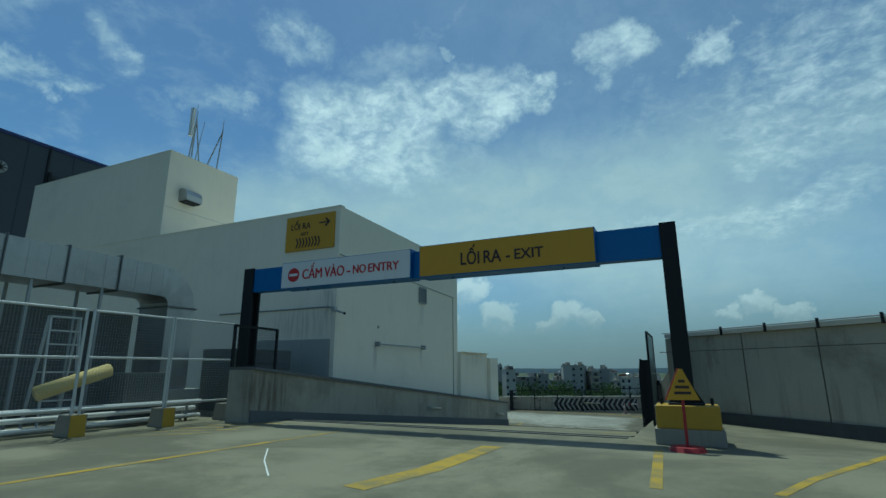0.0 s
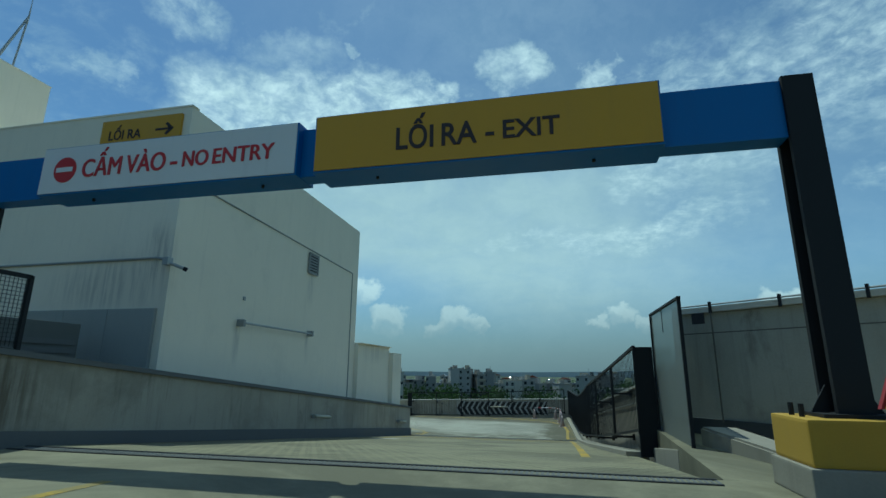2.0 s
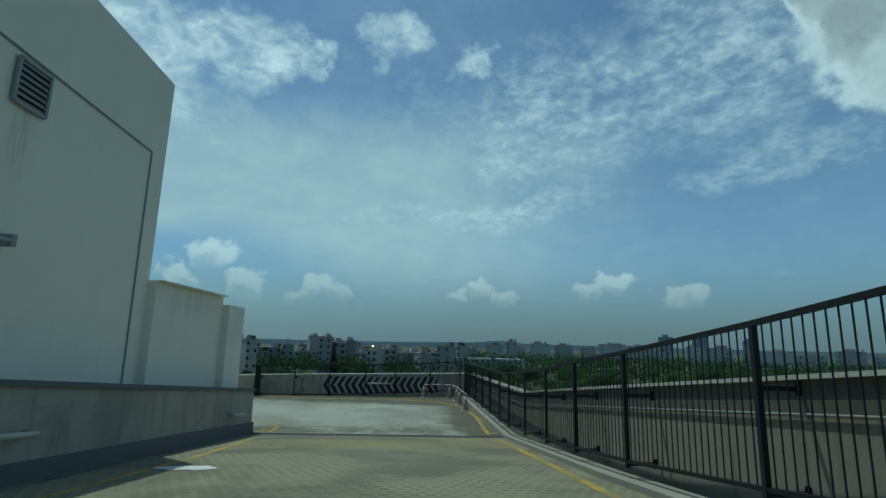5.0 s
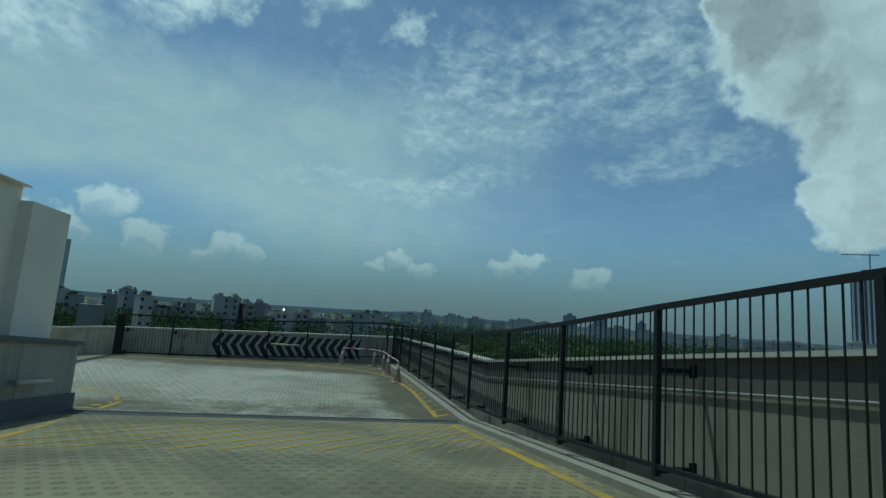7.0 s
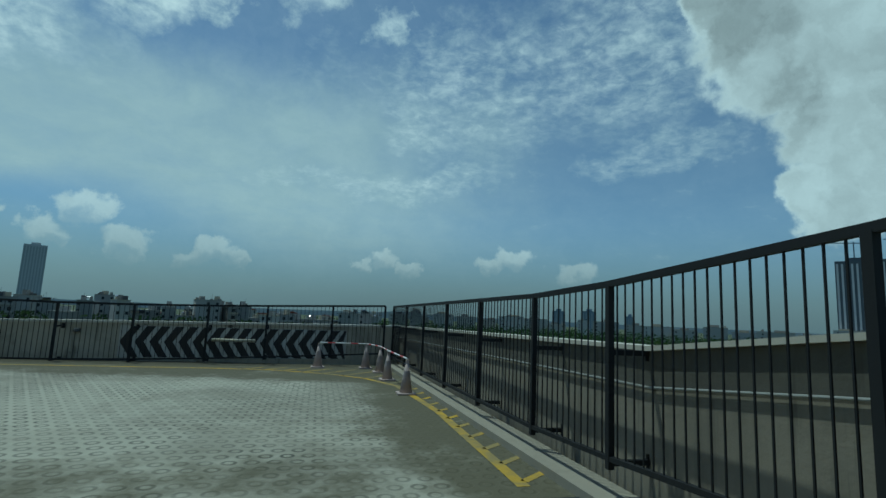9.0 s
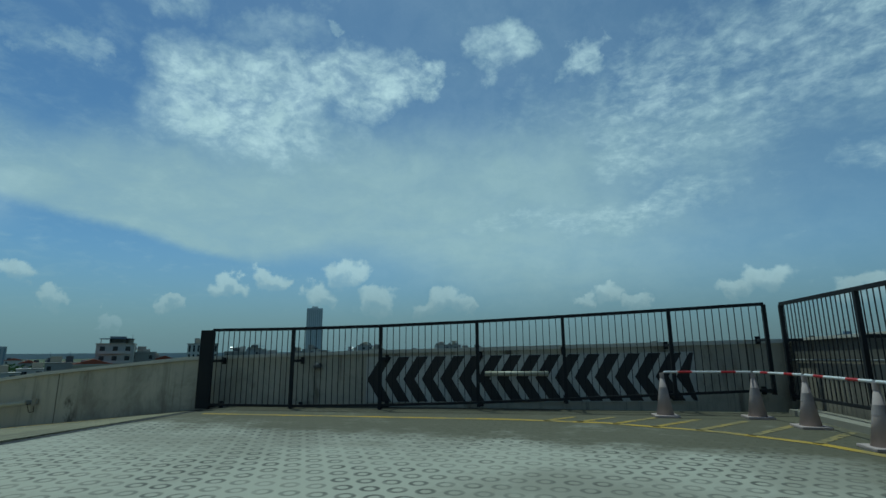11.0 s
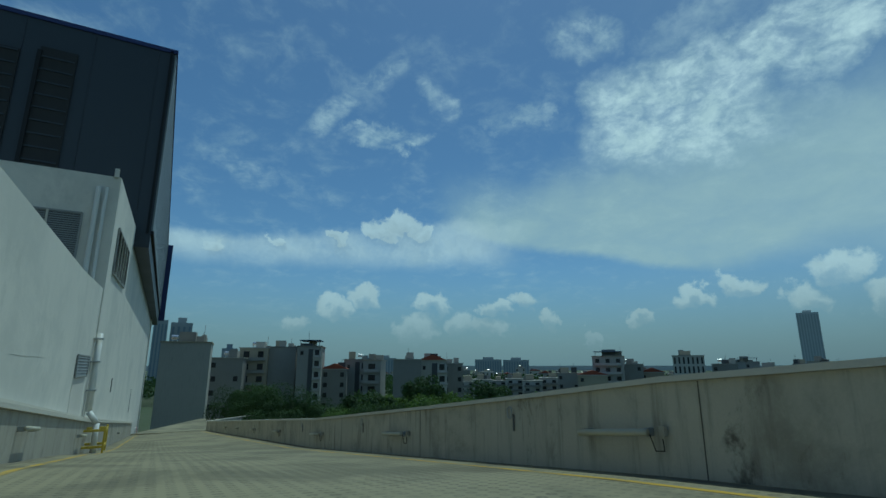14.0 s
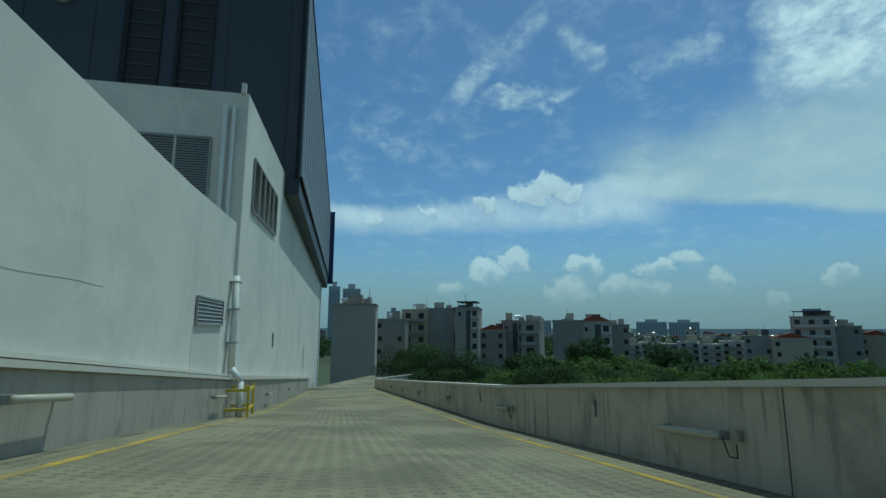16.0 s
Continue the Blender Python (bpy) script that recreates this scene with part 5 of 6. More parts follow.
def plant_unit(name, at, size, label, slats):
    root = thing(name, at, label, "equipment")
    x, y, z = size
    bm = B()
    box(bm, -x / 2, x / 2, -y / 2, y / 2, 0.12, z, 0.02)
    part("casing", bm, M_UNIT, root)
    bm = B()
    box(bm, -x / 2 - 0.05, x / 2 + 0.05, -y / 2, y / 2, 0, 0.12)
    part("plinth", bm, M_BLOCK, root)
    for i in range(slats):
        bm = B()
        zz = 0.35 + (z - 0.6) * i / slats
        box(bm, x / 2, x / 2 + 0.03, -y / 2 + 0.1, y / 2 - 0.1, zz, zz + (z - 0.6) / slats * 0.6)
        part("grille_slat", bm, M_KERB, root)
    return root


plant_unit("cooling_unit", (-16.6, 5.2, 0), (1.6, 2.6, 2.6), "grey sheet metal cooling unit with slatted grille", 9)
plant_unit("cooling_unit", (-15.5, 8.1, 0), (1.0, 3.9, 2.9), "tall dark cooling unit under the air duct", 12)
plant_unit("cooling_unit", (-12.6, 12.4, 0), (1.5, 2.2, 1.9), "dark grey cooling unit beside the ramp wall", 8)
plant_unit("control_cabinet", (-12.6, 8.88, 0), (0.5, 1.05, 1.22), "grey control cabinet behind the mesh fence", 0)
plant_unit("cooling_unit", (-16.4, 1.6, 0), (1.6, 2.6, 2.3), "grey sheet metal cooling unit with slatted grille", 9)
ladder = thing("steel_rack", (-14.2, 5.0, 0), "grey steel rack of tubes in the equipment yard", "rack")
for x in (0.0, -0.6):
    for y in (-0.35, 0.05, 0.5):
        bm = B()
        bar(bm, (x, y, 0), (x, y, 2.85), 0.05, 0.05)
        part("upright", bm, M_GALV_PIPE, ladder)
    for z in (0.75, 1.25, 1.7, 2.2, 2.6):
        bm = B()
        bar(bm, (x, -0.35, z), (x, 0.5, z), 0.045, 0.045)
        part("crossbar", bm, M_GALV_PIPE, ladder)
step = thing("stepladder", (-13.3, 7.3, 0), "pale aluminium stepladder standing open in the yard", "ladder")
for lean in (0.32, -0.32):
    for y in (-0.32, 0.32):
        bm = B()
        bar(bm, (lean, y * 1.15, 0), (0.03 if lean > 0 else -0.03, y, 2.5), 0.035, 0.07)
        part("stile", bm, M_FENCE_TUBE, step)
    for i in range(1, 8):
        k = i / 8
        bm = B()
        if lean > 0:
            box(bm, lean * (1 - k) - 0.02, lean * (1 - k) + 0.06, -0.32, 0.32, 2.5 * k - 0.015, 2.5 * k + 0.015, 0.004)
            part("tread", bm, M_FENCE_TUBE, step)
        elif i % 3 == 1:
            rod(bm, (lean * (1 - k), -0.33, 2.5 * k), (lean * (1 - k), 0.33, 2.5 * k), 0.014, 8)
            part("brace", bm, M_FENCE_TUBE, step)
bm = B()
box(bm, -0.06, 0.10, -0.34, 0.34, 2.49, 2.53, 0.006)
part("top_cap", bm, M_FENCE_TUBE, step)
for x, z in ((-12.05, 0.12), (-12.25, 0.30), (-12.05, 0.48)):
    run = thing("pipe_run", (x, 0.7, z), "pale insulated pipe running along the yard", "pipe", "pipes behind the fence")
    bm = B()
    rod(bm, (0, 0, 0), (0, 9.6, 0), 0.055, 12)
    part("pipe", bm, M_PVC, run, "", True)
    for y in (0.6, 3.6, 6.6, 9.2):
        bm = B()
        box(bm, -0.03, 0.03, y - 0.02, y + 0.02, -z, -0.05)
        part("saddle", bm, M_GALV_PIPE, run)
roll = thing("foam_roll", (-11.75, 6.7, 0.55), "yellow foam roll propped on pipes behind the mesh fence", "roll")
inv = roll.matrix_world.inverted()
bm = B()
rod(bm, (-12.2, 6.42, 0.82), (-12.2, 7.83, 1.29), 0.155, 24)
o = part("roll", bm, M_FOAM, roll, "", True)
o.matrix_parent_inverse = inv

# black rail on the ramp wall
rail = thing("wall_top_fence", (-10.4, 10.4, 1.35), "short black framed mesh fence on the ramp wall", "fence")
inv = rail.matrix_world.inverted()
for a, b in (((-10.4, 9.75, 1.36), (-10.4, 9.75, 2.42)), ((-10.4, 11.25, 1.24), (-10.4, 11.25, 2.40)), ((-10.4, 9.75, 2.40), (-10.4, 11.25, 2.38)), ((-10.4, 10.12, 1.40), (-10.4, 11.25, 1.28))):
    bm = B()
    bar(bm, a, b, 0.06, 0.06, (1, 0, 0))
    o = part("frame_bar", bm, M_BLACK, rail)
    o.matrix_parent_inverse = inv
bm = B()
for i in range(1, 25):
    y = 9.75 + i * 0.06
    bar(bm, (-10.4, y, 1.35), (-10.4, y, 2.39), 0.006, 0.006)
for i in range(1, 17):
    bar(bm, (-10.4, 9.78, 1.36 + i * 0.06), (-10.4, 11.22, 1.36 + i * 0.06), 0.006, 0.006)
o = part("wire_mesh", bm, M_BLACK, rail)
o.matrix_parent_inverse = inv


# ---- plant building beside the lower ramp ----
block_inv = block.matrix_world.inverted()


def wrap_block(name, bm, mat, parent, label):
    o = part(name, bm, mat, parent, label)
    if parent is block:
        o.matrix_parent_inverse = block_inv
    return o


louvre("louvre", (-39.2, 28.9, 3.05), (0, 3.6, 0), (0, 0, 2.28), (-1, 0, 0), block, wrap_block, 24, 0.08, 2, "large grey louvre with blades")
louvre("louvre", (-41.0, 33.72, 3.10), (-7.3, 0, 0.30), (0, 0, 2.15), (0, -1, 0), block, wrap_block, 22, 0.08, 4, "large grey louvre with white mullions")
bm = B()
box(bm, -39.2, -39.05, 33.45, 33.62, 7.15, 7.55)
wrap_block("roof_stub", bm, M_WHITE_B, block, "")
for y, r in ((32.95, 0.10), (33.25, 0.07)):
    bm = B()
    rod(bm, (-39.05, y, 1.9), (-39.05, y, 6.6), r, 12)
    wrap_block("drain_pipe", bm, M_PVC, block, "white drain pipe")
# thin plates on the wall, coloured as the shade inside slits
for x, z0, z1 in ((-50.0, -2.64, -1.84), (-75.5, -5.7, -3.4)):
    bm = B()
    box(bm, x - 0.25, x + 0.25, 33.72, 33.735, z0, z1)
    wrap_block("slit_window", bm, M_DARK, block, "dark plate for the shade of a slit opening")
bm = B()
box(bm, -113.5, -112, 20, 33.9, -12, 9.2)
wrap_block("end_wall", bm, M_WHITE_B, block, "")
lv = thing("wall_vent", (-37, 33.75, -1.2), "white louvred wall vent low on the white wall", "vent")


def wrap_free(name, bm, mat, parent, label):
    o = part(name, bm, mat, parent, label)
    if parent is lv:
        o.matrix_parent_inverse = lv.matrix_world.inverted()
    return o


louvre("vent_back", (-34.1, 33.74, -1.50), (-2.9, 0, 0), (0, 0, 0.72), (0, -1, 0), lv, wrap_free, 7, 0.05, 0, "white louvred vent")
down = thing("downpipe", (-38.1, 33.95, -4.0), "white downpipe with a kicked-out foot on the wall", "pipe")
inv = down.matrix_world.inverted()
pz = bank_z(-38.1, 34.2)
for a, b in (((-38.1, 33.93, pz + 1.55), (-38.1, 33.93, 0.15)), ((-38.1, 33.93, pz + 1.55), (-38.1, 34.25, pz + 1.10)), ((-38.1, 34.25, pz + 1.10), (-38.1, 34.25, pz))):
    bm = B()
    rod(bm, a, b, 0.105, 14)
    o = part("pipe", bm, M_PVC, down, "", True)
    o.matrix_parent_inverse = inv
for z in (-0.1, -1.0, -2.1):
    bm = B()
    box(bm, -38.32, -37.88, 33.75, 34.07, z, z + 0.06)
    o = part("pipe_clip", bm, M_GALV_PIPE, down)
    o.matrix_parent_inverse = inv
guard = thing("pipe_guard", (-38.1, 34.4, pz), "yellow steel guard rails round the foot of the downpipe", "guard rail")
inv = guard.matrix_world.inverted()
for z in (0.28, 0.88):
    for a, b in (((-37.6, 33.9, pz + z), (-37.6, 34.6, pz + z)), ((-37.6, 34.6, pz + z), (-38.6, 34.6, pz + z)), ((-38.6, 34.6, pz + z), (-38.6, 33.9, pz + z))):
        bm = B()
        bar(bm, a, b, 0.06, 0.09)
        o = part("rail", bm, M_GUARD, guard)
        o.matrix_parent_inverse = inv
for x in (-37.6, -38.6):
    bm = B()
    bar(bm, (x, 34.6, pz), (x, 34.6, pz + 1.0), 0.07, 0.07)
    o = part("post", bm, M_GUARD, guard)
    o.matrix_parent_inverse = inv
guard2 = thing("ramp_barrier", (-96, 40, -8.8), "low red and white barrier at the far ramp bend", "barrier")
inv = guard2.matrix_world.inverted()
for i in range(6):
    bm = B()
    box(bm, -86 - i * 0.5, -85.55 - i * 0.5, 34.2, 34.35, -8.95 - 0.04 * i, -8.2 - 0.04 * i)
    o = part("panel", bm, M_RED if i % 2 else M_POLE_W, guard2)
    o.matrix_parent_inverse = inv

# ---- details of the dark hall ----
dark_inv = dark.matrix_world.inverted()


def dp(name, bm, mat, label=""):
    o = part(name, bm, mat, dark, label)
    o.matrix_parent_inverse = dark_inv
    return o


for x, y in ((-51.6, 34.4), (-51.6, 23.9)):
    bm = B()
    box(bm, x - 0.02, x + 0.10, y - 0.08, y + 0.08, 7.6, 21.45)
    dp("corner_trim", bm, M_BLACK)
bm = B()
box(bm, -51.62, -51.5, -40, 34.8, 21.3, 21.6)
dp("roof_trim", bm, M_NAVY, "navy roof edge trim")
bm = B()
prism(bm, [(-51.6, 34.6, 7.55), (-51.6, 34.78, 7.55), (-125, 34.78, 8.8), (-125, 34.6, 8.8)], (0, 0, 0.24))
dp("lower_trim", bm, M_BLACK, "dark lower edge trim")
bm = B()
prism(bm, [(-51.6, 34.6, 21.4), (-51.6, 34.78, 21.4), (-125, 34.78, 21.4), (-125, 34.6, 21.4)], (0, 0, 0.2))
dp("upper_trim", bm, M_NAVY)
bm = B()
box(bm, -126, -125, 34.0, 35.6, 7.5, 22.5)
dp("end_fin", bm, M_NAVY, "navy end fin")
y = 33.6
k = 0
while y > -38:
    bm = B()
    box(bm, -51.6, -51.555, y - 0.02, y + 0.02, 7, 21.3)
    dp("cladding_seam", bm, M_DARK_CLAD)
    y -= 3.8
x = -54.0
while x > -124:
    bm = B()
    box(bm, x - 0.02, x + 0.02, 34.705, 34.73, 8.9, 21.3)
    dp("screen_rib", bm, M_SLATE)
    x -= 2.4
# slabs stand proud of the cladding; recess shade is put into their colour
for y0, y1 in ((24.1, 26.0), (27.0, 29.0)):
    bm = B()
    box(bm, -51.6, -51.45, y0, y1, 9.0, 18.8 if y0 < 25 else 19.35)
    slab = dp("recess_panel", bm, M_DARK, "raised vertical panel, near black for the shade of a recess")
    for z in np.arange(9.6, 18.6, 0.9):
        bm = B()
        box(bm, -51.45, -51.38, y0 + 0.1, y1 - 0.1, float(z), float(z) + 0.10)
        part("slat", bm, M_DARK_CLAD, slab)
    bm = B()
    box(bm, -51.46, -51.25, y0 - 0.1, y0 + 0.12, 8.6, 19.0)
    part("edge_fin", bm, M_BLACK, slab)
bm = B()
rod(bm, (-51.6, 20.4, 18.2), (-51.35, 20.4, 18.2), 0.52, 24)
disc = dp("round_vent", bm, M_LOUVRE, "round pale fan vent")
for a in range(0, 180, 45):
    bm = B()
    c, s = math.cos(radians(a)) * 0.45, math.sin(radians(a)) * 0.45
    bar(bm, (-51.33, 20.4 - c, 18.2 - s), (-51.33, 20.4 + c, 18.2 + s), 0.09, 0.02, (1, 0, 0))
    part("fan_blade", bm, M_DARK, disc)

# ---- painted lines, drains ----
LIFT = 0.004


def stripe(name, pts, width, mat, label, z_of=floor_z, lift=LIFT, category="road marking"):
    """A painted stripe along points on a floor, following its slope."""
    bm = B()
    fine = []
    for (xa, ya), (xb, yb) in zip(pts, pts[1:]):
        n = max(1, int(math.hypot(xb - xa, yb - ya) / 0.6))
        fine += [(xa + (xb - xa) * i / n, ya + (yb - ya) * i / n) for i in range(n)]
    fine.append(pts[-1])
    rows = []
    for i, (x, y) in enumerate(fine):
        p, q = fine[max(0, i - 1)], fine[min(len(fine) - 1, i + 1)]
        d = Vector((q[0] - p[0], q[1] - p[1])).normalized()
        nx, ny = -d.y * width / 2, d.x * width / 2
        rows.append([bm.verts.new((x + s * nx, y + s * ny, z_of(x + s * nx, y + s * ny) + lift)) for s in (-1, 1)])
    for a, b in zip(rows, rows[1:]):
        bm.faces.new((a[0], b[0], b[1], a[1]))
    return tagged(part(name, bm, mat), label, category, "", "structure")


stripe("trim_line", [(-7.6, 2.2), (-7.35, 5.4), (-6.95, 9.7)], 0.14, M_YELLOW_LINE, "worn yellow lane line on the deck")
stripe("trim_line", [(-3.6, 5.4), (-3.3, 6.7), (-3.22, 9.0)], 0.36, M_YELLOW_LINE, "worn yellow arrow shaft on the deck")
stripe("trim_line", [(-0.60, 9.8), (-0.50, 6.8)], 0.14, M_YELLOW_LINE, "worn yellow bay line on the deck")
stripe("trim_line", [(0.7, 7.0), (1.2, 8.1), (2.63, 10.6)], 0.12, M_YELLOW_LINE, "worn yellow curved line on the deck")
stripe("trim_line", [(-4.95, 5.5), (-5.8, 6.3), (-6.6, 7.2)], 0.022, M_WHITE_LINE, "thin white chalk line on the deck")
for k in range(4):
    stripe("trim_line", [(-10.6, 7.2 + k * 0.7), (-9.2, 8.3 + k * 0.7)], 0.10, M_YELLOW_LINE, "worn yellow hatch stripe beside the fence")
stripe("trim_line", [(-9.05, 18.0), (-9.0, 24.0), (-9.25, 28.0), (-9.55, 29.6)], 0.12, M_YELLOW_LINE, "yellow edge line along the ramp wall")
stripe("trim_line", [(-2.30, 15.0), (-2.26, 20.0), (-2.26, 26.0), (-2.30, 29.6)], 0.16, M_YELLOW_LINE, "yellow edge line along the fence")
stripe("trim_line", [(-2.42, 30.6), (-2.38, 34.4), (-2.62, 37.4), (-3.22, 38.68), (-4.04, 39.46), (-5.46, 40.14), (-7.0, 40.33), (-12.4, 40.3)], 0.14, M_YELLOW_LINE, "yellow edge line round the landing")
stripe("trim_line", [(-9.45, 30.5), (-9.35, 31.2), (-9.75, 32.1), (-10.7, 32.9), (-12.4, 33.4)], 0.11, M_YELLOW_LINE, "curved yellow line round the building corner")
for k in range(4):
    stripe("trim_line", [(-10.0 + k * 0.25, 30.5 + k * 0.36), (-9.6 + k * 0.05, 30.55 + k * 0.28)], 0.09, M_YELLOW_LINE, "short yellow hatch stripe")
for k in range(11):
    y = 30.75 + k * 0.62
    stripe("trim_line", [(-2.36, y), (-1.98 - 0.012 * k, y + 0.30)], 0.09, M_YELLOW_LINE, "short yellow hatch stripe beside the kerb")
for k in range(15):
    x = -10.6 + k * 0.61
    run = [(x + f * 3.3, 26.0 + f * 3.75) for f in np.linspace(0, 1, 25)]
    run = [(float(x), float(y)) for x, y in run if -9.0 < x < -2.35]
    if len(run) > 3:
        stripe("trim_line", [run[0], run[len(run) // 2], run[-1]], 0.10, M_FADED_LINE, "worn yellow hatch stripe across the ramp foot")
for k in range(8):
    f = k / 7
    x, y = -2.75 - 3.6 * f, float(np.interp(-2.75 - 3.6 * f, [-6.35, -5.46, -4.04, -3.22, -2.75], [40.25, 40.14, 39.46, 38.68, 37.8]))
    reach = 1.75 - 1.1 * f
    stripe("trim_line", [(x, y), (min(x + reach * 0.75, -2.4), y + (min(x + reach * 0.75, -2.4) - x) * 1.12)], 0.11, M_FADED_LINE, "yellow hatch stripe in the landing corner")
stripe("trim_line", [(-24, 34.55), (-34, 34.6), (-50, 34.6), (-80, 34.6)], 0.13, M_YELLOW_LINE, "yellow edge line along the plinth wall")
stripe("trim_line", [(-20, 34.4), (-24, 34.55)], 0.13, M_YELLOW_LINE, "yellow edge line along the plinth wall")
stripe("trim_line", [(-15, 41.1), (-24, 41.0), (-34, 41.0), (-80, 41.0)], 0.13, M_YELLOW_LINE, "yellow edge line along the parapet")
bm = B()
random.seed(4)
ring = [(-8.5 + 0.5 * math.cos(a) * (0.8 + 0.4 * random.random()), 22.5 + 0.28 * math.sin(a) * (0.7 + 0.5 * random.random())) for a in np.linspace(0, 6.0, 16)]
f = bm.faces.new([bm.verts.new((x, y, floor_z(x, y) + 0.005)) for x, y in ring])
tagged(part("trim_patch", bm, M_PATCH), "spilled white paint patch on the ramp", "stain", "", "structure")


# dark blotchy strips: contact shade where floor meets wall, put into colour
M_FOOT_SHADE = material("painted_foot_shade", (0.10, 0.092, 0.066), 0.92, 0, 0.3, 1.2, 20, 0.15, 0, (0.19, 0.175, 0.12), 0.46, 0.9)
stripe("trim_foot_shade", [(-13.2, 41.66), (-24, 41.68), (-34, 41.68), (-83, 41.68)], 0.22, M_FOOT_SHADE, "painted contact shade along the foot of the parapet", floor_z, 0.003, "stain")
stripe("trim_foot_shade", [(-19, 34.02), (-24, 34.02), (-34, 34.02), (-83, 34.02)], 0.20, M_FOOT_SHADE, "painted contact shade along the foot of the plinth wall", floor_z, 0.003, "stain")
stripe("trim_foot_shade", [(-9.85, 12.0), (-9.85, 29.6)], 0.22, M_FOOT_SHADE, "painted contact shade along the foot of the ramp wall", floor_z, 0.003, "stain")
for pts in (((-25.6, -0.92), (-26.8, -0.95), (-28.0, -0.93), (-28.9, -0.96)),):
    bm = B()
    for (xa, za), (xb, zb) in zip(pts, pts[1:]):
        bar(bm, (xa, 33.752, za), (xb, 33.752, zb), 0.004, 0.007, (0, 1, 0))
    setting("trim_crack", bm, M_PATCH, "hairline crack in the white render", "crack")


def drain(name, x0, x1, y0, y1, z, step, label):
    root = thing(name, ((x0 + x1) / 2, (y0 + y1) / 2, z), label, "drain")
    inv = root.matrix_world.inverted()
    bm = B()
    box(bm, x0, x1, y0, y1, z - 0.16, z - 0.10)
    o = part("channel", bm, M_DARK, root)
    o.matrix_parent_inverse = inv
    for a, b in ((y0 - 0.03, y0 + 0.02), (y1 - 0.02, y1 + 0.03)):
        bm = B()
        box(bm, x0, x1, a, b, z - 0.12, z + 0.012)
        o = part("frame_rail", bm, M_DARK, root)
        o.matrix_parent_inverse = inv
    bm = B()
    x = x0 + step
    while x < x1:
        box(bm, x - step * 0.27, x + step * 0.27, y0 + 0.02, y1 - 0.02, z - 0.05, z + 0.004)
        x += step
    o = tagged(part("grate", bm, M_KERB, root, "steel grate bars"), "", "", "", "stuff")
    o.matrix_parent_inverse = inv


drain("trench_drain", -10.0, -1.9, 29.93, 30.22, LAND, 0.055, "steel grated trench drain at the foot of the ramp")
drain("trench_drain", -9.9, -1.2, 11.02, 11.27, 0.0, 0.055, "steel grated trench drain under the exit gate")

cross = thing("trench_drain", (-13.35, 36, low_z(-13.35)), "dark steel grated trench drain across the head of the lower ramp", "drain")
inv = cross.matrix_world.inverted()
za, zb = low_z(-13.15), low_z(-13.55)
bm = B()
prism(bm, [(-13.15, 30.3, za - 0.11), (-13.55, 30.3, zb - 0.11), (-13.55, 30.3, zb - 0.2), (-13.15, 30.3, za - 0.2)], (0, 11.3, 0))
o = part("channel", bm, M_DARK, cross)
o.matrix_parent_inverse = inv
for x, z in ((-13.175, za), (-13.525, zb)):
    bm = B()
    box(bm, x - 0.025, x + 0.025, 30.3, 41.6, z - 0.15, z + 0.004)
    o = part("frame_rail", bm, M_DARK, cross)
    o.matrix_parent_inverse = inv
bm = B()
y = 30.33
while y < 41.58:
    prism(bm, [(-13.20, y, za - 0.002), (-13.50, y, zb + 0.002), (-13.50, y, zb - 0.05), (-13.20, y, za - 0.05)], (0, 0.03, 0))
    y += 0.055
o = tagged(part("grate", bm, M_BAND, cross, "steel grate bars"), "", "", "", "stuff")
o.matrix_parent_inverse = inv


# ---- town and trees below ----
GROUND = -18.0
rng = random.Random(11)
M_TOWN = [material("town_render_" + n, c, 0.9, 0, 0.12, 0.25, 4, 0.1, 0.25, (0.16, 0.15, 0.13)) for n, c in
          (("grey", (0.33, 0.32, 0.295)), ("cement", (0.265, 0.26, 0.24)), ("pale", (0.42, 0.405, 0.365)), ("cream", (0.42, 0.37, 0.275)), ("white", (0.50, 0.485, 0.45)), ("dark", (0.085, 0.09, 0.095)))]
M_PANE = material("dark_window_pane", (0.02, 0.025, 0.03), 0.2, 0, 0.2, 1, 10, 0.0)
M_TILE = material("terracotta_roof", (0.26, 0.075, 0.04), 0.85, 0, 0.2, 1, 8, 0.1)
M_TIN = material("blue_tin_roof", (0.06, 0.11, 0.22), 0.5, 0.3, 0.15, 1, 8, 0.05)
M_TANK = material("steel_water_tank", (0.7, 0.7, 0.7), 0.25, 0.9, 0.05, 1, 8, 0.0)
# blue, grey and pale tones carry the haze of distance in their base colour
M_FAR = [material("distant_haze_tone_" + n, c, 0.9, 0, 0.08, 0.05, 1, 0.0) for n, c in (("blue", (0.22, 0.27, 0.32)), ("grey", (0.36, 0.39, 0.41)), ("pale", (0.52, 0.54, 0.55)), ("dark", (0.085, 0.105, 0.125)))]
EYE = Vector((-10, 38, -1.2))
window_meshes = {}


def window_mesh(w, h):
    key = (round(w, 2), round(h, 2))
    if key not in window_meshes:
        bm = B()
        box(bm, -w / 2, w / 2, -0.10, 0.04, -h / 2, h / 2)
        me = mesh_of("window", bm)
        me.materials.append(M_PANE)
        window_meshes[key] = me
    return window_meshes[key]


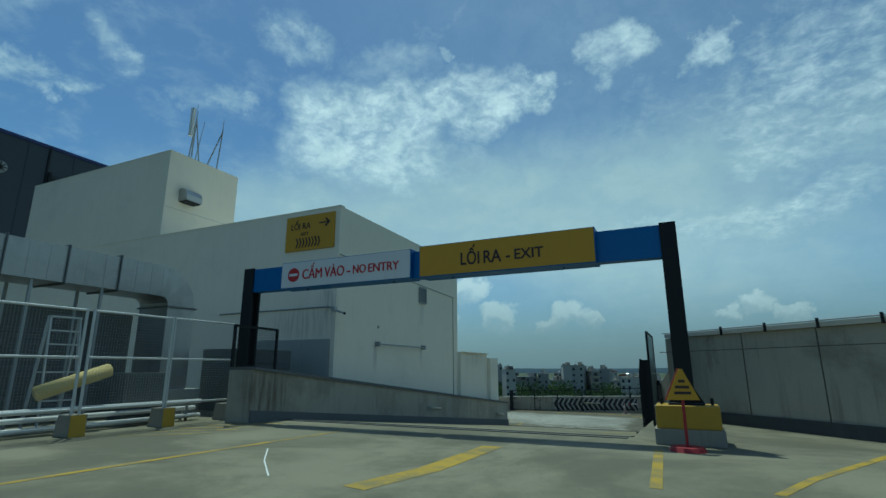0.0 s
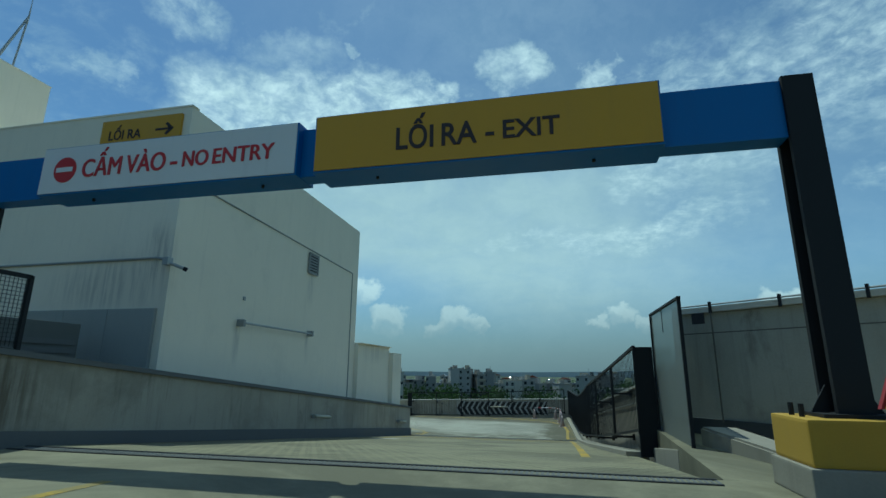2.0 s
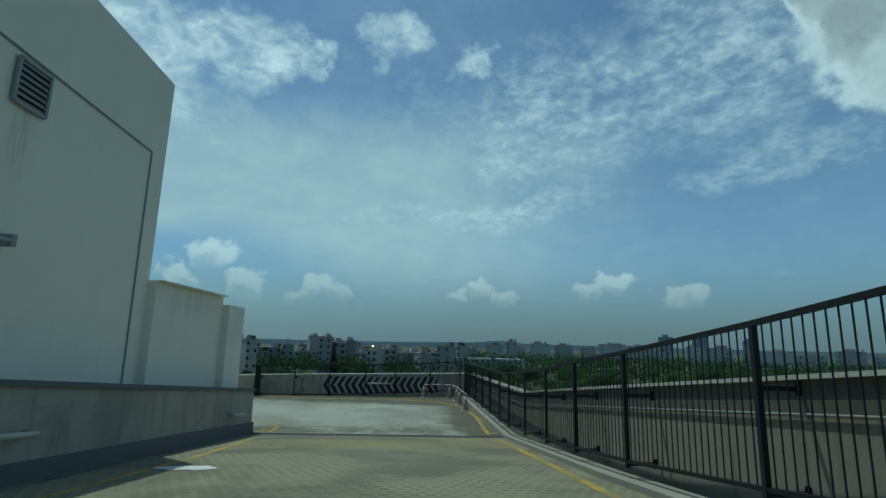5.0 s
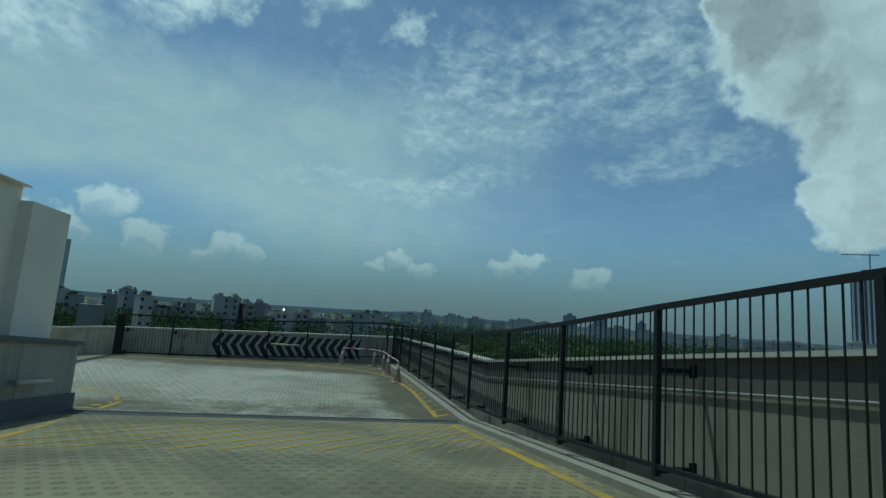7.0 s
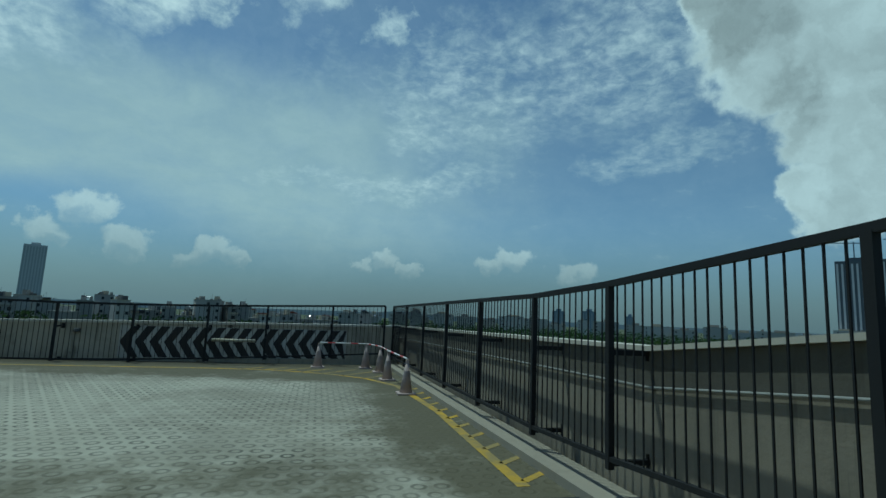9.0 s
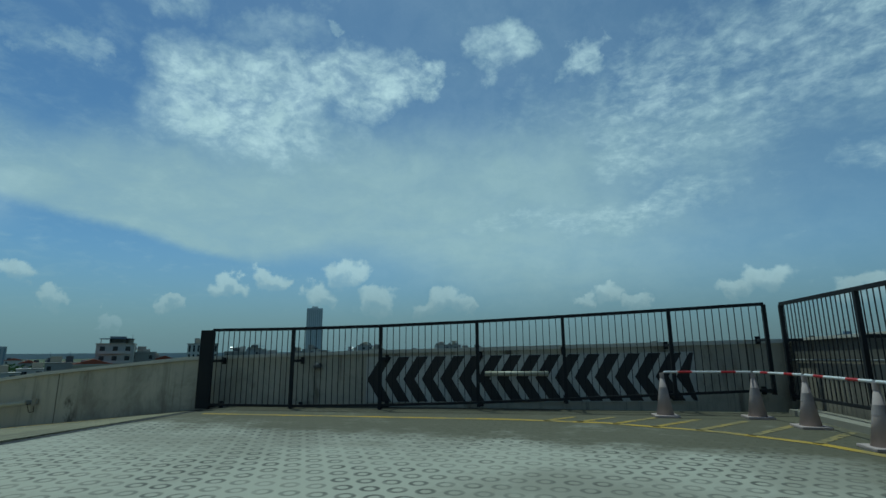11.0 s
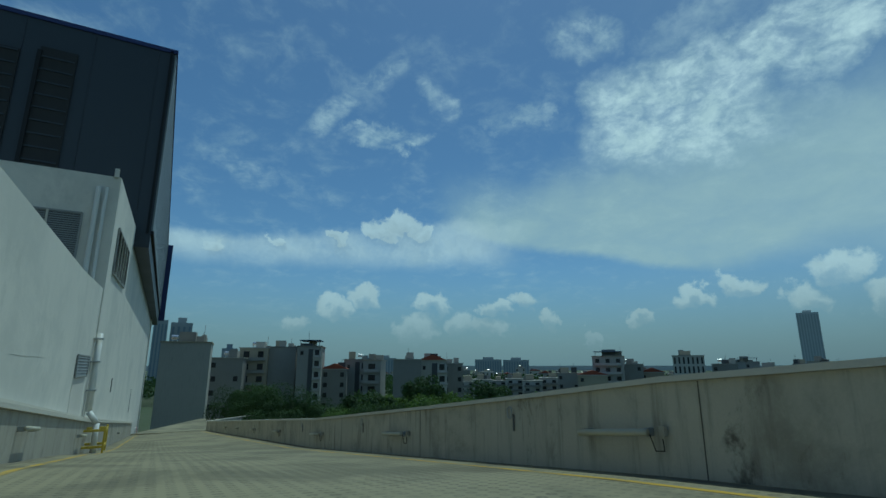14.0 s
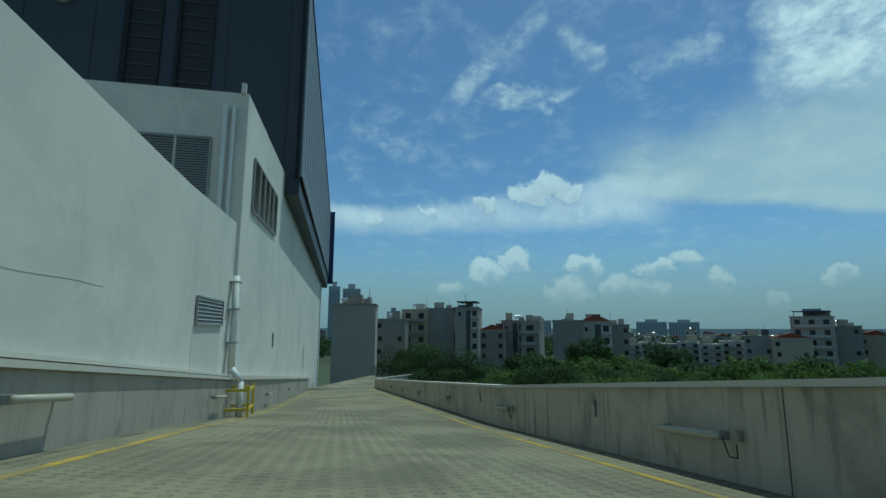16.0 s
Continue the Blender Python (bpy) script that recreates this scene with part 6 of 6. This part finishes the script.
def house(az, el_top, dist, width, depth, label, tone, face=None, style="side", roof="tank", storeys=None):
    """A narrow town house: az and el as seen from the landing; face: which way its front turns, degrees."""
    a = radians(az)
    x, y = EYE.x - math.sin(a) * dist, EYE.y + math.cos(a) * dist
    top = EYE.z + math.tan(radians(el_top)) * dist
    turn = az + 180 if face is None else face
    root = thing("town_house", (x, y, GROUND), label, "house", "", "", turn)
    h = top - GROUND
    n = storeys or max(3, round(h / 3.5))
    fh = h / n
    bm = B()
    box(bm, -width / 2, width / 2, -depth / 2, depth / 2, 0, h)
    wall = part("wall", bm, M_TOWN[tone], root)
    cols = max(1, int(width / 3.2)) if style != "blank" else 1
    # the front faces local +y, which is turned to the viewer
    if style in ("front", "slots"):
        cols = 7 if style == "slots" else cols
        for i in range(max(1, n - 6), n):
            for c in range(cols):
                o = new("window", window_mesh(width / cols * (0.42 if style == "slots" else 0.40), fh * (0.72 if style == "slots" else 0.48)))
                o.parent = root
                o.matrix_basis = Matrix.Translation((-width / 2 + width / cols * (c + 0.5), depth / 2, fh * (i + 0.5)))
            if style == "front":
                bm = B()
                box(bm, -width * 0.42, width * 0.42, depth / 2, depth / 2 + 0.9, fh * i - 0.12, fh * i + 0.05)
                box(bm, -width * 0.42, width * 0.42, depth / 2 + 0.84, depth / 2 + 0.9, fh * i, fh * i + 0.9)
                part("balcony", bm, M_TOWN[(tone + 2) % 5], root)
    elif style == "corner":
        bm = B()
        box(bm, -width * 0.18, 0.02 * width, depth / 2, depth / 2 + 0.12, 0, h - 0.8)
        part("dark_flank", bm, M_TOWN[5], root, "dark rendered strip")
        bm = B()
        box(bm, -width / 2 - 0.3, -width * 0.18, depth / 2, depth / 2 + 0.25, 0, h - 1.2)
        part("front_strip", bm, M_TOWN[4], root, "white rendered front with windows")
        for i in range(max(1, n - 6), n):
            o = new("window", window_mesh(width * 0.19, fh * 0.5))
            o.parent = root
            o.matrix_basis = Matrix.Translation((-width * 0.345, depth / 2 + 0.24, fh * (i + 0.45)))
            bm = B()
            box(bm, -width / 2 - 0.5, -width * 0.16, depth / 2, depth / 2 + 0.9, fh * i - 0.15, fh * i + 0.08)
            part("balcony", bm, M_TOWN[2], root)
        o = new("window", window_mesh(0.9, 1.2))
        o.parent = root
        o.matrix_basis = Matrix.Translation((width * 0.3, depth / 2, h - fh * 0.6))
    elif style == "side":
        for i in range(max(1, n - 5), n):
            for c in (-0.32, 0.34) if rng.random() < 0.4 else (0.36,):
                o = new("window", window_mesh(1.2, 1.4))
                o.parent = root
                o.matrix_basis = Matrix.Translation((width * c, depth / 2, fh * (i + 0.5)))
    bm = B()
    box(bm, -width / 2 - 0.25, width / 2 + 0.25, -depth / 2 - 0.25, depth / 2 + 0.25, h, h + 0.25)
    part("roof_slab", bm, M_TOWN[(tone + 1) % 5], root)
    if roof == "tile":
        bm = B()
        prism(bm, [(-width / 2 - 0.4, -depth / 2, h + 0.25), (width / 2 + 0.4, -depth / 2, h + 0.25), (0, -depth / 2, h + 2.0)], (0, depth, 0))
        part("pitched_roof", bm, M_TILE, root, "terracotta tiled roof")
    elif roof == "tin":
        bm = B()
        box(bm, -width * 0.46, width * 0.46, -depth * 0.3, depth * 0.45, h + 1.9, h + 2.05)
        part("tin_roof", bm, M_TIN, root, "blue tin roof")
        for sx in (-0.4, 0.4):
            bm = B()
            box(bm, width * sx - 0.1, width * sx + 0.1, depth * 0.4 - 0.1, depth * 0.4 + 0.1, h + 0.25, h + 1.9)
            part("roof_post", bm, M_TOWN[1], root)
    if roof in ("tank", "tin", "block"):
        w = width * rng.uniform(0.25, 0.45)
        cx = rng.uniform(-0.2, 0.2) * width
        bm = B()
        box(bm, cx - w / 2, cx + w / 2, -depth * 0.2, depth * 0.15, h + 0.25, h + rng.uniform(1.8, 3.0))
        part("stair_head", bm, M_TOWN[(tone + 3) % 4], root)
        if roof == "tank":
            bm = B()
            tx = -cx if abs(cx) > 0.5 else width * 0.3
            rod(bm, (tx - 0.8, 0, h + 1.6), (tx + 0.8, 0, h + 1.6), 0.55, 14)
            for s in (-0.5, 0.5):
                box(bm, tx + s - 0.06, tx + s + 0.06, -0.5, 0.5, h + 0.25, h + 1.2)
            part("water_tank", bm, M_TANK, root, "shiny steel water tank")
    for _ in range(rng.choice([1, 2, 2, 3])):
        w, d = rng.uniform(1.0, 2.6), rng.uniform(1.0, 2.4)
        cx, cy = rng.uniform(-0.4, 0.4) * width, rng.uniform(-0.3, 0.35) * depth
        bm = B()
        box(bm, cx - w / 2, cx + w / 2, cy - d / 2, cy + d / 2, h + 0.25, h + rng.uniform(0.9, 2.6))
        if rng.random() < 0.35:
            rod(bm, (cx, cy, h + 1.0), (cx, cy, h + rng.uniform(3.0, 4.6)), 0.06, 6)
        part("roof_room", bm, M_TOWN[rng.choice([0, 1, 1, 2, 5])], root)
    return root


LAB = ["grey cement rendered town house with a blank side wall", "weathered grey town house with a roof tank", "pale rendered town house with balconies",
       "cream rendered narrow town house", "white rendered town house with dark windows"]
# the blocks that stand out along the lower ramp
house(88.6, 2.2, 150, 11, 16, "tall blank grey town house wall with a steel tank", 2, 264, "blank", "tank")
house(84.6, 0.8, 170, 9, 14, LAB[1], 1, 255, "side", "tank")
house(82.0, 1.8, 178, 8.5, 12, "cream narrow house with stacked balconies", 3, 250, "front", "tank")
house(79.3, 1.9, 180, 9, 15, LAB[0], 0, 250, "blank", "block")
house(76.6, 2.0, 172, 7, 16, "grey house with a dark strip, white windowed front and roof terrace", 0, 250, "corner", "tin")
house(74.0, -0.3, 180, 8, 14, LAB[1], 1, 250, "side", "tile")
house(71.8, 0.7, 190, 8, 13, LAB[0], 0, 250, "corner", "tank")
house(69.8, 0.6, 186, 6, 13, LAB[2], 2, 240, "front", "block")
house(66.3, 0.7, 175, 9, 14, "blank blue-grey cement wall of a town house", 1, 245, "blank", "block")
house(63.6, 0.6, 178, 9, 14, "pale blank house wall with a windowed front strip", 2, 244, "corner", "tile")
house(61.2, 0.3, 190, 7, 13, LAB[0], 1, 240, "side", "block")
for az, el in ((59.5, -1.6), (57.8, -1.4), (56.0, -1.5), (54.2, -1.3), (52.4, -1.5), (50.6, -1.2)):
    house(az, el, 260 + rng.uniform(-15, 15), 9, 14, "low white terraced house with dark windows", 4, az + 180, "front", "block", 4)
house(48.6, -0.7, 230, 9, 14, LAB[0], 0, 228, "side", "block")
house(46.2, -0.9, 215, 11, 14, "pale house with an orange tiled roof", 3, 226, "side", "tile")
house(44.4, 1.0, 225, 12, 14, "grey house with a blue tin roof terrace", 2, 220, "front", "tin")
house(42.2, 0.2, 230, 9, 13, LAB[0], 1, 222, "side", "tank")
house(40.2, -0.6, 235, 9, 13, LAB[3], 3, 220, "side", "tile")
house(36.8, 1.0, 225, 11, 14, "white tower house with rows of narrow dark windows", 4, 217, "slots", "block")
house(33.6, 0.2, 240, 9, 13, LAB[1], 1, 214, "side", "tank")
# rows further round, seen past the landing
for k, az in enumerate(np.arange(31.5, -7.5, -1.45)):
    el = rng.choice([-0.9, -0.5, -0.1, 0.2, 0.4, 0.8]) - (0.3 if az < 3 else 0)
    house(float(az), el, rng.uniform(250, 330), rng.uniform(5.0, 8.0), 12, LAB[(0, 1, 1, 0, 2)[k % 5]], (0, 1, 1, 0, 2)[k % 5], float(az) + 180 + rng.uniform(-25, 25),
          rng.choice(["blank", "side", "side", "front"]), rng.choice(["tank", "block", "tin", "block"]))
for k, az in enumerate(np.arange(92.0, -8.0, -1.3)):
    house(float(az) + rng.uniform(-0.4, 0.4), rng.uniform(-1.3, -0.1), rng.uniform(380, 520), rng.uniform(7, 12), 14, LAB[(0, 1, 2, 4)[k % 4]], (0, 1, 2, 4)[k % 4], None,
          rng.choice(["side", "front", "blank"]), rng.choice(["tank", "tile", "tank", "block"]))
for k, az in enumerate(np.arange(-7.0, -66.0, -2.6)):
    house(float(az), rng.uniform(-0.2, 0.5), rng.uniform(520, 700), rng.uniform(14, 30), 20, "distant pale building among trees", 2 if k % 3 else 4, None, "side", "block")
house(-9.0, -1.3, 300, 50, 14, "long low white school building with wide windows", 4, 171, "front", "none", 4)
house(-11.9, 0.6, 420, 9, 14, "pale square tower house", 2, 168, "side", "block")


def far_tower(az0, az1, el, dist, tone, label, crane=False):
    a = radians((az0 + az1) / 2)
    w = dist * radians(abs(az1 - az0))
    h = EYE.z + math.tan(radians(el)) * dist - GROUND
    root = thing("high_rise", (EYE.x - math.sin(a) * dist, EYE.y + math.cos(a) * dist, GROUND), label, "high-rise", "", "", (az0 + az1) / 2 + 180)
    bm = B()
    box(bm, -w / 2, w / 2, -8, 8, 0, h)
    part("shaft", bm, M_FAR[tone], root)
    n = max(4, int(w / 4))
    for i in range(n):
        bm = B()
        x = -w / 2 + w * (i + 0.5) / n
        box(bm, x - w / n * 0.22, x + w / n * 0.22, 8.0, 8.15, 2, h - 3)
        part("window_strip", bm, M_FAR[(tone + 2) % 3] if tone else M_FAR[1], root)
    bm = B()
    box(bm, -w * 0.2, w * 0.2, -4, 4, h, h + 4)
    part("roof_house", bm, M_FAR[tone], root)
    if crane:
        bm = B()
        bar(bm, (0, 0, h + 4), (0, 0, h + 22), 1.2, 1.2)
        bar(bm, (-8, 0, h + 20), (24, 0, h + 22), 1.0, 1.0)
        part("tower_crane", bm, M_FAR[0], root)
    return root


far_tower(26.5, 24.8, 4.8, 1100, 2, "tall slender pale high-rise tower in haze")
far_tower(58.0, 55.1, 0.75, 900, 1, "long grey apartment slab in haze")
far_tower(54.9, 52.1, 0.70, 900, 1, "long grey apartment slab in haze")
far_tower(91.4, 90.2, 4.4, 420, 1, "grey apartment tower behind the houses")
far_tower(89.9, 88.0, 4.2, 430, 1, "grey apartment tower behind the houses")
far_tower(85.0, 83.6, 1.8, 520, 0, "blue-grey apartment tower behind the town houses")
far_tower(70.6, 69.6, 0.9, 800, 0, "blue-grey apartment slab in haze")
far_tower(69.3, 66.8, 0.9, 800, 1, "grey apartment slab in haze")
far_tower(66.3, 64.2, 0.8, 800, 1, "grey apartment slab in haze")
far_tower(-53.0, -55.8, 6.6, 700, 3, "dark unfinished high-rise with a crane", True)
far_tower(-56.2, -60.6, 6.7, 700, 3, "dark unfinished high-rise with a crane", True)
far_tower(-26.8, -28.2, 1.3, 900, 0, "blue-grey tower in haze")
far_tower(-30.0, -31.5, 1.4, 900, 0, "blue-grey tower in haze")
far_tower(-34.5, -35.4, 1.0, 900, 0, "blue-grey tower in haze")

# low hill on the horizon, its pale colour standing in for haze
hill = B()
rim = []
for i in range(171):
    deg = 98 - i
    az, d = radians(deg), 2400
    top = 1.6 + 2.2 * noise.noise(Vector((deg * 0.21, 0.0, 3.0))) + 16 * math.exp(-((deg + 9.2) / 2.6) ** 2) + 5 * math.exp(-((deg + 3.2) / 4.0) ** 2) + 4 * math.exp(-((deg + 16.5) / 3.5) ** 2)
    rim.append(((-math.sin(az) * d, math.cos(az) * d, -24), (-math.sin(az) * d, math.cos(az) * d, top), (-math.sin(az) * (d + 500), math.cos(az) * (d + 500), -24)))
rows = [[hill.verts.new(p) for p in v] for v in rim]
for a, b in zip(rows, rows[1:]):
    hill.faces.new((a[0], b[0], b[1], a[1]))
    hill.faces.new((a[1], b[1], b[2], a[2]))
setting("backdrop_hill", hill, M_FAR[2], "low rim of hills on the horizon, haze put into its pale colour", "hill")

# ---- trees ----
M_BARK = material("tree_bark", (0.09, 0.07, 0.05), 0.9, 0, 0.2, 3, 30, 0.3)


def leaf_material(name, c):
    m = material(name, c, 0.75, 0, 0.25, 0.4, 3, 0.0, per_piece=0.3)
    t = m.node_tree
    n = Nodes(t)
    isl = t.nodes.new("ShaderNodeNewGeometry").outputs["Random Per Island"]
    bsdf = t.nodes["Principled BSDF"]
    old = bsdf.inputs["Base Color"].links[0].from_socket
    n.put(bsdf.inputs["Base Color"], n.mix(n.math("MULTIPLY", isl, 0.45), old, (c[0] * 0.45, c[1] * 0.5, c[2] * 0.5, 1)))
    bsdf.inputs["Specular IOR Level"].default_value = 0.15
    thin = t.nodes.new("ShaderNodeBsdfTranslucent")
    n.put(thin.inputs[0], (c[0] * 1.3, c[1] * 1.4, c[2], 1))
    both = t.nodes.new("ShaderNodeMixShader")
    both.inputs[0].default_value = 0.3
    t.links.new(bsdf.outputs[0], both.inputs[1])
    t.links.new(thin.outputs[0], both.inputs[2])
    t.links.new(both.outputs[0], t.nodes["Material Output"].inputs[0])
    return m


M_LEAF = [leaf_material("foliage_bright", (0.135, 0.195, 0.048)), leaf_material("foliage_mid", (0.10, 0.155, 0.043)), leaf_material("foliage_dark", (0.052, 0.085, 0.036))]


def crown_mesh(name, seed, radius, height, mat, count, leaf):
    r = random.Random(seed)
    lobes = [(Vector((r.gauss(0, radius * 0.42), r.gauss(0, radius * 0.42), r.uniform(0, height * 0.55))), radius * r.uniform(0.26, 0.52)) for _ in range(16)]
    vs, fs = [], []
    for _ in range(count):
        c, q = r.choice(lobes)
        d = Vector((r.gauss(0, 1), r.gauss(0, 1), r.gauss(0.25, 0.9))).normalized()
        p = c + d * q * r.uniform(0.72, 1.06)
        u = Vector((r.gauss(0, 1), r.gauss(0, 1), r.gauss(0, 1))).normalized()
        u = (u - d * u.dot(d) * 0.6).normalized()
        w = d.cross(u).normalized()
        s = leaf * r.uniform(0.5, 1.2)
        k = len(vs)
        vs += [p - u * s, p + w * s * 0.55, p + u * s, p - w * s * 0.55 + d * s * 0.25]
        fs.append((k, k + 1, k + 2, k + 3))
    me = bpy.data.meshes.new(name)
    me.from_pydata([tuple(v) for v in vs], [], fs)
    me.materials.append(mat)
    return me


def make_tree(seed, mat, radius, crown_h, trunk, count, leaf):
    r = random.Random(seed + 50)
    root = thing("tree", (0, 0, -400), "leafy green broadleaf tree in the scrub below", "tree", "trees below the ramp")
    bm = B()
    rod(bm, (0, 0, 0), (0.1, 0.1, trunk), 0.28, 8, 0.17)
    for _ in range(6):
        a = r.uniform(0, 6.28)
        q = radius * r.uniform(0.4, 0.7)
        rod(bm, (0.08, 0.08, trunk * r.uniform(0.7, 1.0)), (q * math.cos(a), q * math.sin(a), trunk + crown_h * r.uniform(0.1, 0.5)), 0.11, 6, 0.03)
    part("trunk", bm, M_BARK, root)
    me = crown_mesh("crown", seed, radius, crown_h, mat, count, leaf)
    o = new("crown", me)
    o.parent = root
    o.matrix_basis = Matrix.Translation((0, 0, trunk + radius * 0.25))
    return root


FORMS = ((1, 0, 3.6, 3.6, 4.0), (2, 1, 4.2, 4.2, 4.6), (3, 2, 4.6, 5.2, 5.4), (4, 1, 3.2, 3.8, 4.8), (5, 2, 5.2, 5.0, 6.2))
KINDS = [make_tree(seed, M_LEAF[k], q, ch, tr, 9000, 0.17) for seed, k, q, ch, tr in FORMS] + [make_tree(seed + 9, M_LEAF[k], q, ch, tr, 2300, 0.36) for seed, k, q, ch, tr in FORMS]
place = random.Random(23)
spots = [(70, 85, 0, 1.0), (55, 80, 1, 1.0), (40, 85, 2, 0.95), (64, 88, 3, 1.0), (20, 82, 4, 0.9), (50, 120, 0, 1.0), (30, 130, 1, 1.0), (0, 120, 2, 1.0), (-20, 140, 3, 1.0), (-40, 150, 4, 1.0)]
for az, dist, kind, big in ((83.5, 112, 4, 1.35), (82.4, 104, 4, 1.35), (81.0, 96, 4, 1.4), (79.6, 90, 2, 1.35), (78.4, 96, 4, 1.25), (76.6, 92, 2, 1.2), (84.0, 128, 0, 1.1), (80.6, 84, 0, 1.0),
                            (64.5, 120, 4, 1.2), (57.8, 130, 4, 1.25), (47.0, 120, 2, 1.2), (15.5, 120, 2, 1.15), (4.5, 110, 4, 1.2), (8.0, 125, 2, 1.1)):
    spots.append((az, dist, kind, big * (0.74 if az > 75 else 0.9)))
while len(spots) < 290:
    az = place.uniform(-62, 93) if place.random() < 0.55 else place.uniform(30, 93)
    dist = place.uniform(55, 150) if az > 20 else place.uniform(70, 210)
    x, y = EYE.x - math.sin(radians(az)) * dist, EYE.y + math.cos(radians(az)) * dist
    if y < 51 + max(0.0, -80 - x) * 0.5:
        continue
    spots.append((az, dist, place.choice([0, 0, 1, 1, 2, 3, 3]), place.uniform(0.8, 1.15) * (0.72 if -8 < az < 33 else 1.0)))
for i, (az, dist, kind, big) in enumerate(spots):
    if i < len(KINDS):
        kind = i
    a = radians(az)
    m = pose(EYE.x - math.sin(a) * dist, EYE.y + math.cos(a) * dist, GROUND, 0, 0, place.uniform(0, 360)) @ Matrix.Diagonal((big, big, big * place.uniform(0.9, 1.15), 1))
    if i < len(KINDS):
        KINDS[i].matrix_world = m
    else:
        t = copy_thing(KINDS[kind + (0 if dist < 92 or (az > 76 and dist < 114) else 5)], m)
        t.matrix_basis = m

# scrub and far woods, countless
r = random.Random(77)
vs, fs = [], []


def clump(x, y, z, s):
    d = Vector((r.gauss(0, 1), r.gauss(0, 1), r.gauss(0.4, 0.8))).normalized()
    u = d.orthogonal().normalized()
    w = d.cross(u)
    p = Vector((x, y, z))
    k = len(vs)
    vs.extend((p - u * s, p + w * s * 0.7, p + u * s, p - w * s * 0.7))
    fs.append((k, k + 1, k + 2, k + 3))


for _ in range(1500):
    az = radians(r.uniform(-65, 94))
    dist = r.uniform(45, 200)
    x, y = EYE.x - math.sin(az) * dist, EYE.y + math.cos(az) * dist
    if y < 47 + max(0.0, -80 - x) * 0.5:
        continue
    q = r.uniform(1.2, 2.6)
    for _ in range(60):
        clump(x + r.gauss(0, q), y + r.gauss(0, q), GROUND + abs(r.gauss(0, q * 0.9)), r.uniform(0.2, 0.45))
me = bpy.data.meshes.new("scrub")
me.from_pydata([tuple(v) for v in vs], [], fs)
me.materials.append(M_LEAF[0])
tagged(new("scrub", me), "dense green scrub and bushes on open ground", "bushes", "", "stuff")
vs, fs = [], []
for _ in range(2600):
    az = r.uniform(-66, 94)
    dist = r.uniform(230, 640) if az < 0 else r.uniform(260, 420)
    az = radians(az)
    x, y = EYE.x - math.sin(az) * dist, EYE.y + math.cos(az) * dist
    q = r.uniform(2.5, 5)
    for _ in range(26):
        clump(x + r.gauss(0, q), y + r.gauss(0, q), GROUND + 3 + min(abs(r.gauss(0, q * 1.0)), 8), r.uniform(0.6, 1.2))
me = bpy.data.meshes.new("far_woods")
me.from_pydata([tuple(v) for v in vs], [], fs)
me.materials.append(M_LEAF[2])
tagged(new("far_woods", me), "dark green far woods and tree belts", "woods", "", "stuff")
